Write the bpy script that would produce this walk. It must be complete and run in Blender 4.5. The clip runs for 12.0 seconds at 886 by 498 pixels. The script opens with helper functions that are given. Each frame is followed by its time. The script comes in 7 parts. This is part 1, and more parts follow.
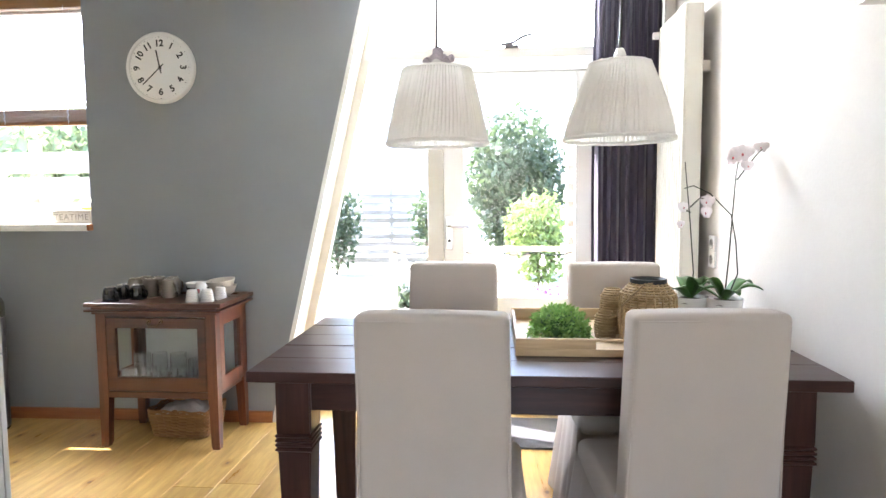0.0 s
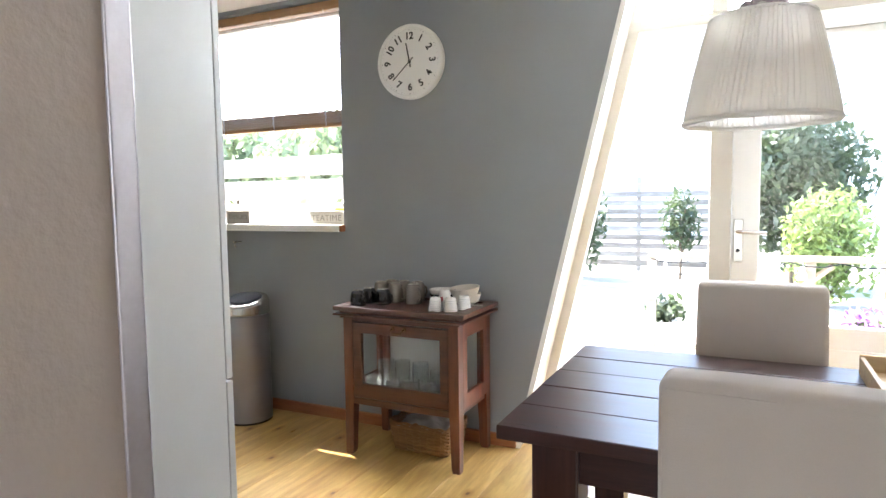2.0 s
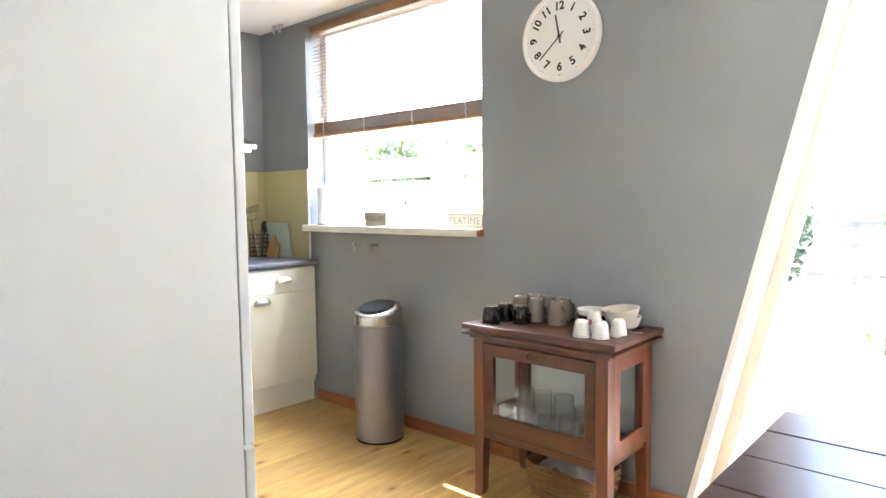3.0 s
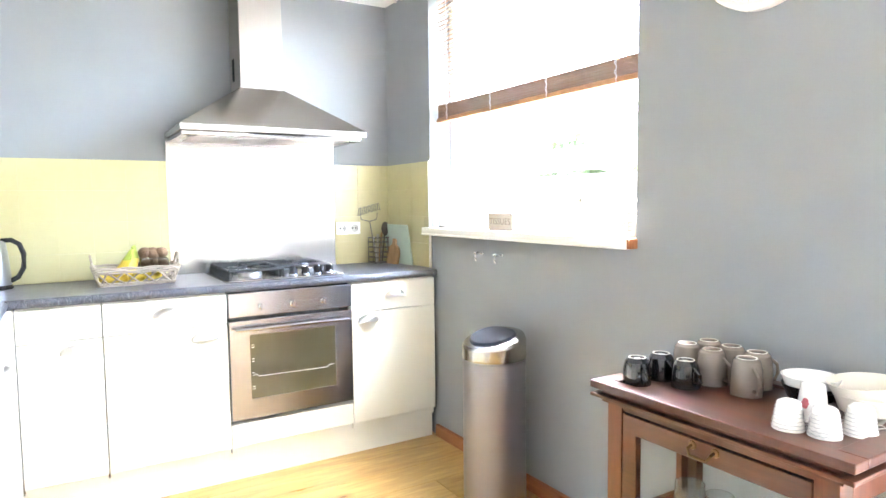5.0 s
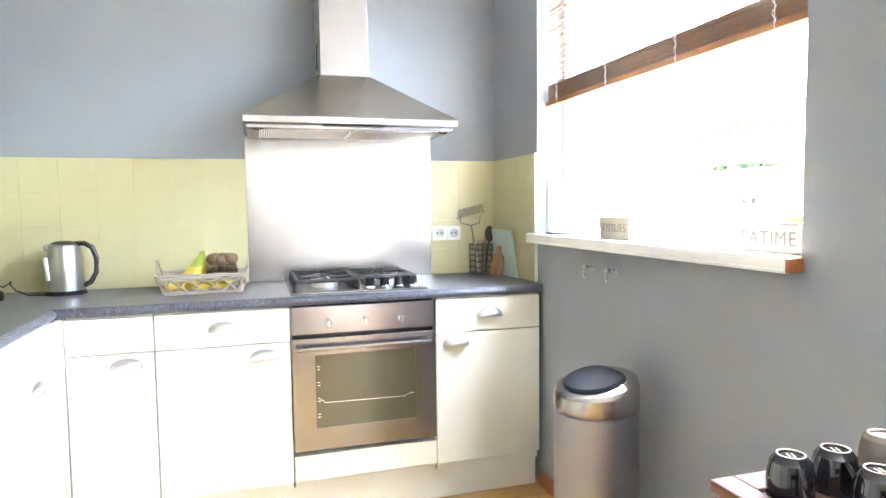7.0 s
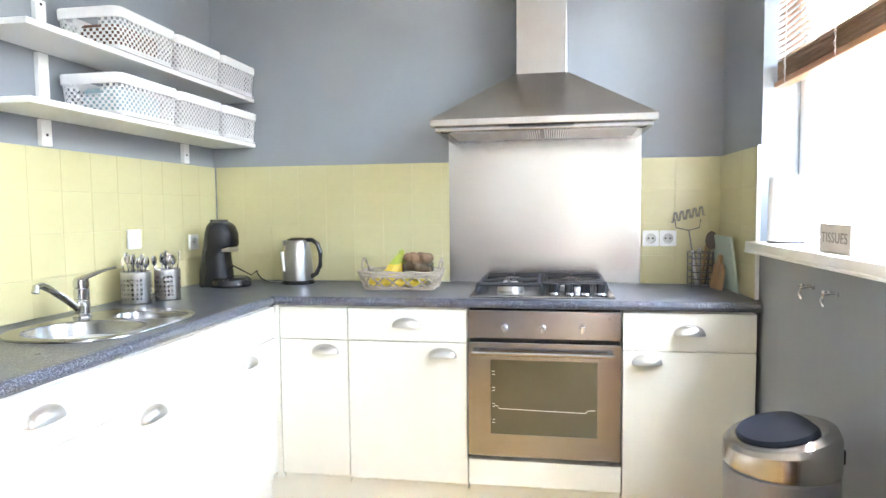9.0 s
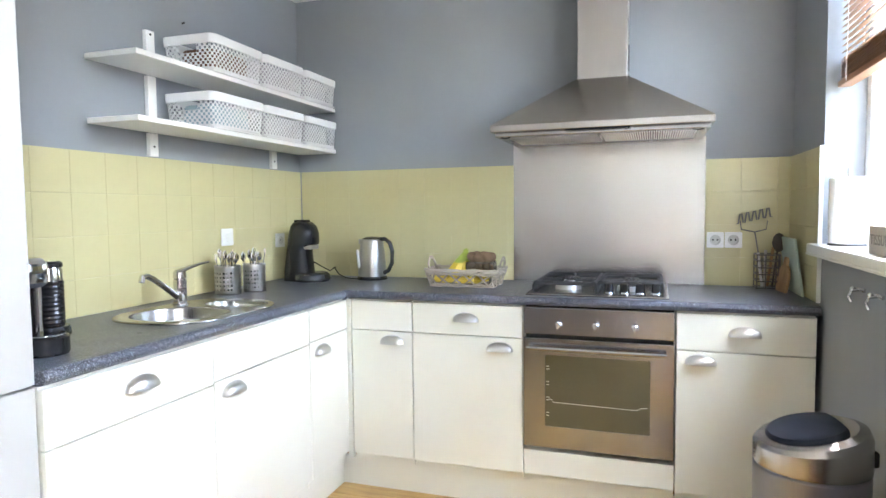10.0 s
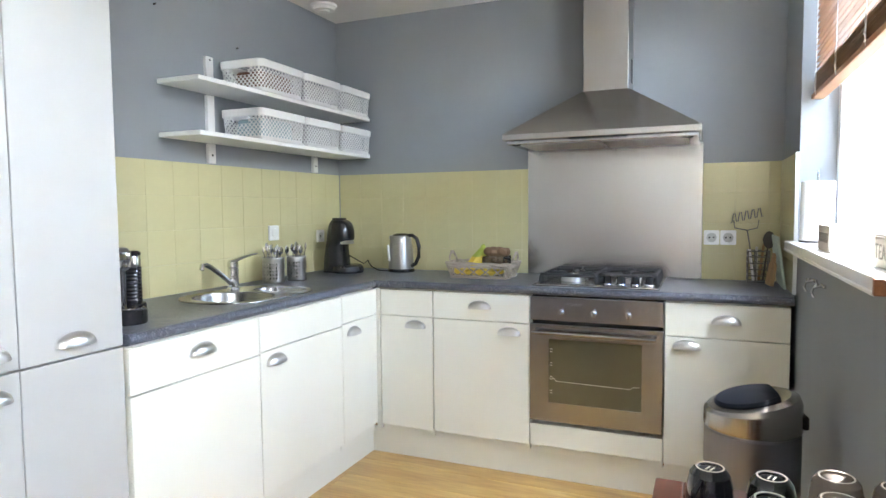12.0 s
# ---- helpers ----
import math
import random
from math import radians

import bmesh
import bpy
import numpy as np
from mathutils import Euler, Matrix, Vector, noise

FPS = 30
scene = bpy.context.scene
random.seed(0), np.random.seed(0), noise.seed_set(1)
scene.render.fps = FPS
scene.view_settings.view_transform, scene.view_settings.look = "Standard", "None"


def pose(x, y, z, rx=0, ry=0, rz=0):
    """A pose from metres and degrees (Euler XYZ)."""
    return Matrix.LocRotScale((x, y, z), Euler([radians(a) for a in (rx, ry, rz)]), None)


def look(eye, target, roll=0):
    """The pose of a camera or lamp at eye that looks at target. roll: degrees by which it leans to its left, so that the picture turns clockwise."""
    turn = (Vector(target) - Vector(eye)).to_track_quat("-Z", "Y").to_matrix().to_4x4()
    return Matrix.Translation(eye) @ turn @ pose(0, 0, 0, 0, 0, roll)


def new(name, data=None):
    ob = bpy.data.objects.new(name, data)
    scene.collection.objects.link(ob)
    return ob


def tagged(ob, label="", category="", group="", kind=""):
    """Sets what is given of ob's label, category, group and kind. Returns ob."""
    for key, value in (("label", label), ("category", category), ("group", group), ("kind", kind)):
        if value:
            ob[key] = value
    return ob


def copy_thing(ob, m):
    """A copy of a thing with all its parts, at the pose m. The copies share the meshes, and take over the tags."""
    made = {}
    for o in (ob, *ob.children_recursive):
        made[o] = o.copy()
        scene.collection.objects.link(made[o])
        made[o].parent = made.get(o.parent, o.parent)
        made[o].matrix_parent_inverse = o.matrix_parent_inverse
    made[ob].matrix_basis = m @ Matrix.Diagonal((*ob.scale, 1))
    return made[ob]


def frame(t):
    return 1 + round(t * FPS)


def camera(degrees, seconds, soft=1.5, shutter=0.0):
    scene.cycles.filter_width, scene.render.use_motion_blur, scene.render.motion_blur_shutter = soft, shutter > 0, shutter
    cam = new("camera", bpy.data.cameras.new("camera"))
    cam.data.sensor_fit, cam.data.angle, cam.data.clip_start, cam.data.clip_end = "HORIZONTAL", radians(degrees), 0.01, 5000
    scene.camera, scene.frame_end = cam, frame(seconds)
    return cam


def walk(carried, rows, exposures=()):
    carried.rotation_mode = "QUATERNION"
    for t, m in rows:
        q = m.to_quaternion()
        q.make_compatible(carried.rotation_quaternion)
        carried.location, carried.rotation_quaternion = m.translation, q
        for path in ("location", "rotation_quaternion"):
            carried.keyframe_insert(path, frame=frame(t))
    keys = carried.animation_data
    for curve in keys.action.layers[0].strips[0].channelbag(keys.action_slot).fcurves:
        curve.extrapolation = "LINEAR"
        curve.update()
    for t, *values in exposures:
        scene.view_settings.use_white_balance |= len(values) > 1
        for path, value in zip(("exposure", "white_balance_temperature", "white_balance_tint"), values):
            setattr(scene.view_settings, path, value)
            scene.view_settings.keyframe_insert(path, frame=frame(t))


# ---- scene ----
ROWS = [
    (0, 0.466, 0.462, 1.272, 4.77, -4.54, -0.42),
    (0.5, 0.438, 0.495, 1.279, 7.34, -4.62, -0.48),
    (1, 0.392, 0.548, 1.275, 13.01, -4.43, -0.44),
    (1.5, 0.329, 0.699, 1.280, 19.18, -4.57, -0.51),
    (2, 0.250, 0.905, 1.283, 26.15, -4.52, -0.76),
    (2.5, 0.193, 1.159, 1.279, 33.46, -4.44, -0.82),
    (3, 0.123, 1.392, 1.283, 41.92, -4.27, -0.74),
    (3.5, 0.024, 1.635, 1.277, 48.35, -4.20, -0.77),
    (3.7, -0.019, 1.714, 1.281, 50.42, -4.25, -0.75),
    (5.3, -0.348, 2.195, 1.274, 59.55, -4.10, -0.65),
    (5.5, -0.380, 2.210, 1.270, 59.85, -4.05, -0.62),
    (6, -0.493, 2.301, 1.281, 62.33, -3.97, -0.69),
    (6.5, -0.593, 2.458, 1.267, 66.59, -4.06, -0.65),
    (7, -0.664, 2.643, 1.277, 73.38, -3.94, -0.72),
    (7.2, -0.670, 2.692, 1.282, 75.45, -4.01, -0.65),
    (8.8, -0.758, 3.037, 1.278, 96.62, -3.62, -0.57),
    (9, -0.740, 3.092, 1.282, 99.77, -3.65, -0.59),
    (9.5, -0.700, 3.173, 1.283, 105.48, -3.59, -0.71),
    (10, -0.628, 3.275, 1.286, 108.53, -3.55, -0.58),
    (10.5, -0.527, 3.402, 1.281, 109.74, -3.38, -0.53),
    (11, -0.452, 3.484, 1.281, 110.68, -3.47, -0.64),
    (11.5, -0.376, 3.503, 1.281, 111.73, -3.57, -0.52),
    (12, -0.347, 3.529, 1.290, 112.91, -3.65, -0.48),
]
cam = camera(70.5, 12.0)
walk(cam, [(t, pose(x, y, z, 90 + pitch, 0, yaw) @ pose(0, 0, 0, 0, 0, roll)) for t, x, y, z, yaw, pitch, roll in ROWS],
     exposures=[(0, 4.42, 6550, 14), (1.5, 4.05, 6600, 14), (2, 4.18, 6600, 14), (2.5, 4.5, 6700, 14), (3, 4.9, 6700, 14), (3.5, 5.27, 6600, 15), (5.5, 5.9, 6300, 14), (7, 5.48, 6300, 14), (9, 5.1, 6300, 14), (10, 4.62, 6300, 14), (12, 4.28, 6300, 13)])

# ---- world, sun, window light ----
SUN_SLOPE = (-0.75, 0.33, 1.0)  # towards the sun
sun_dir = Vector(SUN_SLOPE).normalized()
world = bpy.data.worlds.new("world")
scene.world = world
world.use_nodes = True
wn = world.node_tree.nodes
sky = wn.new("ShaderNodeTexSky")
sky.sky_type = "NISHITA"
sky.sun_disc = False
sky.sun_elevation = math.asin(sun_dir.z)
sky.sun_rotation = math.atan2(sun_dir.x, sun_dir.y)
wn["Background"].inputs["Strength"].default_value = 0.15
world.node_tree.links.new(sky.outputs["Color"], wn["Background"].inputs["Color"])

sun = new("sun", bpy.data.lights.new("sun", "SUN"))
sun.data.energy, sun.data.angle, sun.data.color = 2.6, radians(0.6), (1.0, 0.97, 0.93)
sun.matrix_world = look(sun_dir * 20, (0, 0, 0))


def area(name, eye, target, sx, sy, watts, col):
    la = new(name, bpy.data.lights.new(name, "AREA"))
    la.data.shape, la.data.size, la.data.size_y, la.data.energy, la.data.color = "RECTANGLE", sx, sy, watts, col
    la.matrix_world = look(eye, target)
    return la


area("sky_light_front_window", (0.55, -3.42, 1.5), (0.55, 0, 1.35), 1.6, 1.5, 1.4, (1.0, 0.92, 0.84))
area("sky_light_kitchen_window", (-2.55, 4.008, 2.05), (-2.55, 0, 1.5), 1.30, 0.62, 0.3, (0.90, 0.95, 1.0))
area("sky_light_over_window", (-2.55, 4.75, 2.75), (-2.5, 3.3, 0.6), 1.6, 0.8, 7.0, (0.86, 0.94, 1.0))
area("sky_light_transom", (0.42, 4.24, 2.29), (0.42, 0, 0.3), 1.25, 0.3, 3.2, (0.84, 0.93, 1.0))


# ---- materials ----
def nodes_of(name):
    m = bpy.data.materials.new(name)
    m.use_nodes = True
    nt = m.node_tree
    return m, nt, nt.nodes["Principled BSDF"]


def coords(nt, scale=(1, 1, 1)):
    tc, mp = nt.nodes.new("ShaderNodeTexCoord"), nt.nodes.new("ShaderNodeMapping")
    mp.inputs["Scale"].default_value = scale
    nt.links.new(tc.outputs["Object"], mp.inputs["Vector"])
    return mp.outputs["Vector"]


def noise_tex(nt, vec, scale, detail=4, rough=0.55, distort=0.0):
    n = nt.nodes.new("ShaderNodeTexNoise")
    n.inputs["Scale"].default_value, n.inputs["Detail"].default_value = scale, detail
    n.inputs["Roughness"].default_value, n.inputs["Distortion"].default_value = rough, distort
    nt.links.new(vec, n.inputs["Vector"])
    return n.outputs["Fac"]


def ramp(nt, fac, stops):
    r = nt.nodes.new("ShaderNodeValToRGB")
    els = r.color_ramp.elements
    while len(els) < len(stops):
        els.new(0.5)
    for e, (p, c) in zip(els, stops):
        e.position, e.color = p, (*c, 1)
    nt.links.new(fac, r.inputs["Fac"])
    return r.outputs["Color"]


def mixc(nt, a, b, fac, mode="MULTIPLY"):
    m = nt.nodes.new("ShaderNodeMix")
    m.data_type, m.blend_type = "RGBA", mode
    if isinstance(fac, float):
        m.inputs["Factor"].default_value = fac
    else:
        nt.links.new(fac, m.inputs["Factor"])
    nt.links.new(a, m.inputs["A"])
    nt.links.new(b, m.inputs["B"])
    return m.outputs["Result"]


def bump(nt, bsdf, fac, strength, dist):
    b = nt.nodes.new("ShaderNodeBump")
    b.inputs["Strength"].default_value, b.inputs["Distance"].default_value = strength, dist
    nt.links.new(fac, b.inputs["Height"])
    nt.links.new(b.outputs["Normal"], bsdf.inputs["Normal"])


def shade(c, k):
    return tuple(min(1.0, v * k) for v in c)


def rough_var(nt, bsdf, fac, lo, hi):
    r = nt.nodes.new("ShaderNodeMapRange")
    r.inputs["To Min"].default_value, r.inputs["To Max"].default_value = lo, hi
    nt.links.new(fac, r.inputs["Value"])
    nt.links.new(r.outputs["Result"], bsdf.inputs["Roughness"])


def plain(name, col, rough=0.5, metal=0.0, var=0.06, scale=3.0, grain=150.0, relief=0.15, depth=0.0008, coat=0.0, per_piece=0.0, sheen=0.0):
    """Paint, plaster, plastic, cloth: broad stains, fine grain and relief."""
    m, nt, p = nodes_of(name)
    vec = coords(nt)
    broad, fine = noise_tex(nt, vec, scale, 5), noise_tex(nt, vec, grain, 3)
    a = ramp(nt, broad, [(0.3, shade(col, 1 - var)), (0.7, shade(col, 1 + var * 0.6))])
    b = ramp(nt, fine, [(0.3, (1 - var * 0.6,) * 3), (0.7, (1, 1, 1))])
    c = mixc(nt, a, b, 1.0)
    if per_piece:
        oi = nt.nodes.new("ShaderNodeObjectInfo")
        c = mixc(nt, c, ramp(nt, oi.outputs["Random"], [(0, (1 - per_piece,) * 3), (1, (1, 1, 1))]), 1.0)
    nt.links.new(c, p.inputs["Base Color"])
    p.inputs["Metallic"].default_value = metal
    p.inputs["Coat Weight"].default_value = coat
    p.inputs["Sheen Weight"].default_value = sheen
    rough_var(nt, p, broad, max(0.02, rough - 0.06), min(1, rough + 0.06))
    bump(nt, p, fine, relief, depth)
    return m


def wood(name, dark, light, axis="y", rough=0.4, fine=1.0, knots=False, per_piece=0.15, coat=0.0):
    m, nt, p = nodes_of(name)
    long, across = 1.6, 26.0 * fine
    sc = {"x": (long, across, across), "y": (across, long, across), "z": (across, across, long)}[axis]
    oi = nt.nodes.new("ShaderNodeObjectInfo")
    tc, add = nt.nodes.new("ShaderNodeTexCoord"), nt.nodes.new("ShaderNodeVectorMath")
    mul = nt.nodes.new("ShaderNodeVectorMath")
    mul.operation = "SCALE"
    mul.inputs[0].default_value = (37.0, 53.0, 19.0)
    nt.links.new(oi.outputs["Random"], mul.inputs["Scale"])
    nt.links.new(tc.outputs["Object"], add.inputs[0])
    nt.links.new(mul.outputs["Vector"], add.inputs[1])
    mp = nt.nodes.new("ShaderNodeMapping")
    mp.inputs["Scale"].default_value = sc
    nt.links.new(add.outputs["Vector"], mp.inputs["Vector"])
    g1 = noise_tex(nt, mp.outputs["Vector"], 1.0, 6, 0.6, 0.8)
    g2 = noise_tex(nt, mp.outputs["Vector"], 4.0, 3, 0.6)
    mid = tuple((a + b) / 2 for a, b in zip(dark, light))
    c = ramp(nt, g1, [(0.28, dark), (0.5, mid), (0.68, light)])
    c = mixc(nt, c, ramp(nt, g2, [(0.35, (0.8, 0.78, 0.75)), (0.6, (1, 1, 1))]), 0.8)
    c = mixc(nt, c, ramp(nt, oi.outputs["Random"], [(0, (1 - per_piece, 1 - per_piece * 1.1, 1 - per_piece * 1.3)), (1, (1, 1, 1))]), 1.0)
    if knots:
        kv = nt.nodes.new("ShaderNodeTexVoronoi")
        kv.voronoi_dimensions = "2D"
        kv.inputs["Scale"].default_value = 2.1
        km = nt.nodes.new("ShaderNodeMapping")
        km.inputs["Scale"].default_value = {"x": (0.55, 1, 1), "y": (1, 0.55, 1), "z": (1, 1, 0.55)}[axis]
        nt.links.new(add.outputs["Vector"], km.inputs["Vector"])
        nt.links.new(km.outputs["Vector"], kv.inputs["Vector"])
        k = ramp(nt, kv.outputs["Distance"], [(0.010, (0.20, 0.09, 0.04)), (0.024, (0.72, 0.56, 0.38)), (0.07, (1, 1, 1))])
        c = mixc(nt, c, k, 0.9)
    nt.links.new(c, p.inputs["Base Color"])
    p.inputs["Coat Weight"].default_value = coat
    p.inputs["Coat Roughness"].default_value = 0.2
    rough_var(nt, p, g1, max(0.05, rough - 0.08), rough + 0.1)
    bump(nt, p, g2, 0.18, 0.0006)
    return m


def steel(name, col=(0.43, 0.42, 0.41), rough=0.3, axis="x", strength=0.02):
    """Brushed steel: fine streaks along one axis."""
    m, nt, p = nodes_of(name)
    sc = {"x": (2, 300, 300), "y": (300, 2, 300), "z": (300, 300, 2)}[axis]
    streak = noise_tex(nt, coords(nt, sc), 1.0, 3)
    smear = noise_tex(nt, coords(nt), 5.0, 4)
    c = mixc(nt, ramp(nt, streak, [(0.3, shade(col, 0.96)), (0.7, col)]), ramp(nt, smear, [(0.3, (0.93, 0.92, 0.9)), (0.7, (1, 1, 1))]), 1.0)
    nt.links.new(c, p.inputs["Base Color"])
    p.inputs["Metallic"].default_value = 1.0
    rough_var(nt, p, smear, rough - 0.02, rough + 0.03)
    bump(nt, p, streak, strength, 0.0003)
    return m


def glass(name, tint=(0.98, 1.0, 0.99), rough=0.0, ior=1.45):
    m, nt, p = nodes_of(name)
    p.inputs["Base Color"].default_value = (*tint, 1)
    p.inputs["Roughness"].default_value = rough
    p.inputs["Transmission Weight"].default_value = 1.0
    p.inputs["IOR"].default_value = ior
    return m


def thin_glass(name):
    """Thin clear glass: lets light straight through, with gloss at grazing angles."""
    m, nt, p = nodes_of(name)
    nt.nodes.remove(p)
    clear, gloss = nt.nodes.new("ShaderNodeBsdfTransparent"), nt.nodes.new("ShaderNodeBsdfGlossy")
    clear.inputs["Color"].default_value = (0.95, 0.97, 0.96, 1)
    gloss.inputs["Color"].default_value = (0.95, 0.96, 0.96, 1)
    gloss.inputs["Roughness"].default_value = 0.04
    fres, mx = nt.nodes.new("ShaderNodeFresnel"), nt.nodes.new("ShaderNodeMixShader")
    fres.inputs["IOR"].default_value = 1.5
    nt.links.new(fres.outputs["Fac"], mx.inputs["Fac"])
    nt.links.new(clear.outputs["BSDF"], mx.inputs[1])
    nt.links.new(gloss.outputs["BSDF"], mx.inputs[2])
    nt.links.new(mx.outputs["Shader"], nt.nodes["Material Output"].inputs["Surface"])
    return m


def speckled(name):
    """Dark grey speckled worktop laminate."""
    m, nt, p = nodes_of(name)
    vec = coords(nt)
    v = nt.nodes.new("ShaderNodeTexVoronoi")
    v.inputs["Scale"].default_value = 430.0
    nt.links.new(vec, v.inputs["Vector"])
    sep = nt.nodes.new("ShaderNodeSeparateColor")
    nt.links.new(v.outputs["Color"], sep.inputs["Color"])
    c = ramp(nt, sep.outputs["Red"], [(0.0, (0.022, 0.025, 0.034)), (0.45, (0.06, 0.067, 0.088)), (0.75, (0.105, 0.117, 0.15)), (0.97, (0.30, 0.32, 0.37))])
    c = mixc(nt, c, ramp(nt, noise_tex(nt, vec, 4.0), [(0.3, (0.85, 0.85, 0.85)), (0.7, (1, 1, 1))]), 1.0)
    nt.links.new(c, p.inputs["Base Color"])
    rough_var(nt, p, noise_tex(nt, vec, 9.0), 0.24, 0.36)
    bump(nt, p, noise_tex(nt, vec, 500.0, 2), 0.08, 0.0004)
    return m


def leafy(name, a, b, rough=0.5):
    m, nt, p = nodes_of(name)
    geo = nt.nodes.new("ShaderNodeNewGeometry")
    c = ramp(nt, geo.outputs["Random Per Island"], [(0, a), (1, b)])
    c = mixc(nt, c, ramp(nt, noise_tex(nt, coords(nt), 40.0), [(0.3, (0.8, 0.8, 0.8)), (0.7, (1, 1, 1))]), 1.0)
    nt.links.new(c, p.inputs["Base Color"])
    p.inputs["Roughness"].default_value = rough
    p.inputs["Subsurface Weight"].default_value = 0.0
    return m


M_GREY = plain("grey_wall_paint", (0.275, 0.295, 0.315), 0.75, var=0.04, relief=0.25, grain=220)
M_CREAMWALL = plain("off_white_plaster", (0.60, 0.56, 0.52), 0.85, var=0.04, grain=90, relief=0.5, depth=0.002)
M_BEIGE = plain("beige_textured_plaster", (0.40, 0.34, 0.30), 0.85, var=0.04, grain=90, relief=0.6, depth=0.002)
M_CEIL = plain("ceiling_paint", (0.74, 0.74, 0.72), 0.9, var=0.03, relief=0.3)
M_WHITE = plain("white_gloss_paint", (0.82, 0.82, 0.80), 0.35, var=0.03, grain=60, relief=0.05)
M_CREAM = plain("cream_gloss_paint", (0.60, 0.565, 0.50), 0.35, var=0.04, grain=60, relief=0.05)
M_FRONT = plain("cream_cabinet_front", (0.77, 0.76, 0.67), 0.38, var=0.025, grain=300, relief=0.05)
# cabinet white darkened in the colour to offset strong light on the tall units
M_TALL_DIMMED = plain("dimmed_white_front", (0.43, 0.43, 0.412), 0.42, var=0.03, grain=300, relief=0.06)
M_TILE = plain("yellow_green_painted_tile", (0.545, 0.50, 0.275), 0.32, var=0.05, scale=2.0, grain=40, relief=0.06, per_piece=0.02)
M_GROUT = plain("yellow_green_grout", (0.54, 0.50, 0.29), 0.7, var=0.08)
M_PINE = wood("pine_floorboard", (0.50, 0.285, 0.085), (0.74, 0.505, 0.185), "y", 0.3, 0.5, knots=True, per_piece=0.22, coat=0.25)
M_SKIRT = wood("orange_brown_baseboard_wood", (0.30, 0.10, 0.035), (0.42, 0.16, 0.06), "x", 0.4)
M_DARK = wood("dark_stained_table_wood", (0.022, 0.008, 0.007), (0.06, 0.022, 0.017), "x", 0.3, 0.8, per_piece=0.3, coat=0.12)
M_DARKZ = wood("dark_stained_leg_wood", (0.022, 0.008, 0.007), (0.06, 0.022, 0.017), "z", 0.32, 0.8, per_piece=0.2, coat=0.2)
for dark_ in (M_DARK, M_DARKZ):
    dark_.node_tree.nodes["Principled BSDF"].inputs["Specular IOR Level"].default_value = 0.3
M_TEAKX = wood("red_brown_cabinet_wood", (0.048, 0.014, 0.007), (0.135, 0.038, 0.016), "x", 0.32, 0.8, per_piece=0.2, coat=0.2)
M_TEAKZ = wood("red_brown_upright_wood", (0.078, 0.021, 0.010), (0.21, 0.060, 0.024), "z", 0.32, 0.8, per_piece=0.2, coat=0.2)
M_BLIND = wood("brown_wooden_slat", (0.34, 0.185, 0.09), (0.52, 0.31, 0.16), "x", 0.35, 0.7, per_piece=0.25)
M_TRAY = wood("pale_tray_wood", (0.45, 0.30, 0.15), (0.62, 0.45, 0.26), "x", 0.5, 0.8)
M_BOARD = wood("cutting_board_wood", (0.38, 0.22, 0.10), (0.55, 0.35, 0.18), "z", 0.55, 0.8)
M_STEELX = steel("brushed_steel_x", axis="y", rough=0.235)
M_STEELZ = steel("brushed_steel_z", axis="z", rough=0.3)
M_SPLASH = steel("splashback_steel", (0.53, 0.52, 0.51), 0.235, "y")
M_OVEN = steel("oven_steel", (0.385, 0.39, 0.42), 0.215, "y")
M_HOBWELL = steel("burnished_hob_steel", (0.24, 0.24, 0.245), 0.22, "y")
M_BIN = steel("bin_steel", (0.30, 0.30, 0.34), 0.42, "z", 0.06)
M_BINHEAD = steel("polished_bin_steel", (0.50, 0.485, 0.47), 0.235, "z", 0.02)
M_CHROME = plain("chrome", (0.62, 0.62, 0.63), 0.1, 1.0, var=0.03, relief=0.02)
M_NICKEL = plain("satin_nickel", (0.60, 0.585, 0.56), 0.35, 1.0, var=0.05, relief=0.05)
M_ALU = plain("aluminium_corner_strip", (0.58, 0.56, 0.60), 0.4, 0.9, var=0.1, scale=6, relief=0.1)
M_STAY = plain("grey_cast_metal", (0.16, 0.16, 0.19), 0.45, 0.6, var=0.1)
M_RAD = plain("cream_radiator_enamel", (0.64, 0.615, 0.55), 0.4, var=0.03, relief=0.05)
M_IRON = plain("black_cast_iron", (0.02, 0.02, 0.022), 0.5, var=0.2, relief=0.4)
M_BLACK = plain("black_plastic", (0.018, 0.018, 0.02), 0.25, var=0.15, relief=0.05)
M_BLACKGL = plain("black_glaze", (0.015, 0.015, 0.018), 0.08, var=0.15, relief=0.02, coat=0.6)
M_LID = plain("blue_grey_lid_plastic", (0.016, 0.019, 0.028), 0.5, var=0.1, relief=0.05)
M_LID.node_tree.nodes["Principled BSDF"].inputs["Specular IOR Level"].default_value = 0.1
M_TAUPE = plain("taupe_glaze", (0.185, 0.158, 0.132), 0.2, var=0.08, relief=0.03, coat=0.3)
M_CHINA = plain("white_china", (0.80, 0.79, 0.76), 0.15, var=0.03, relief=0.02, coat=0.3)
M_BOWL = plain("cream_stoneware", (0.70, 0.65, 0.57), 0.3, var=0.05, relief=0.04)
M_SLIP = plain("cream_cotton_slipcover", (0.455, 0.395, 0.345), 0.95, var=0.05, scale=4, grain=420, relief=0.5, depth=0.001, sheen=0.2)
M_CURTAIN = plain("dark_aubergine_curtain", (0.034, 0.027, 0.050), 0.95, var=0.05, grain=400, relief=0.3, depth=0.001, sheen=0.15)
M_SHADE = plain("white_pleated_shade_cloth", (0.84, 0.83, 0.80), 0.9, var=0.03, grain=300, relief=0.6, depth=0.001)
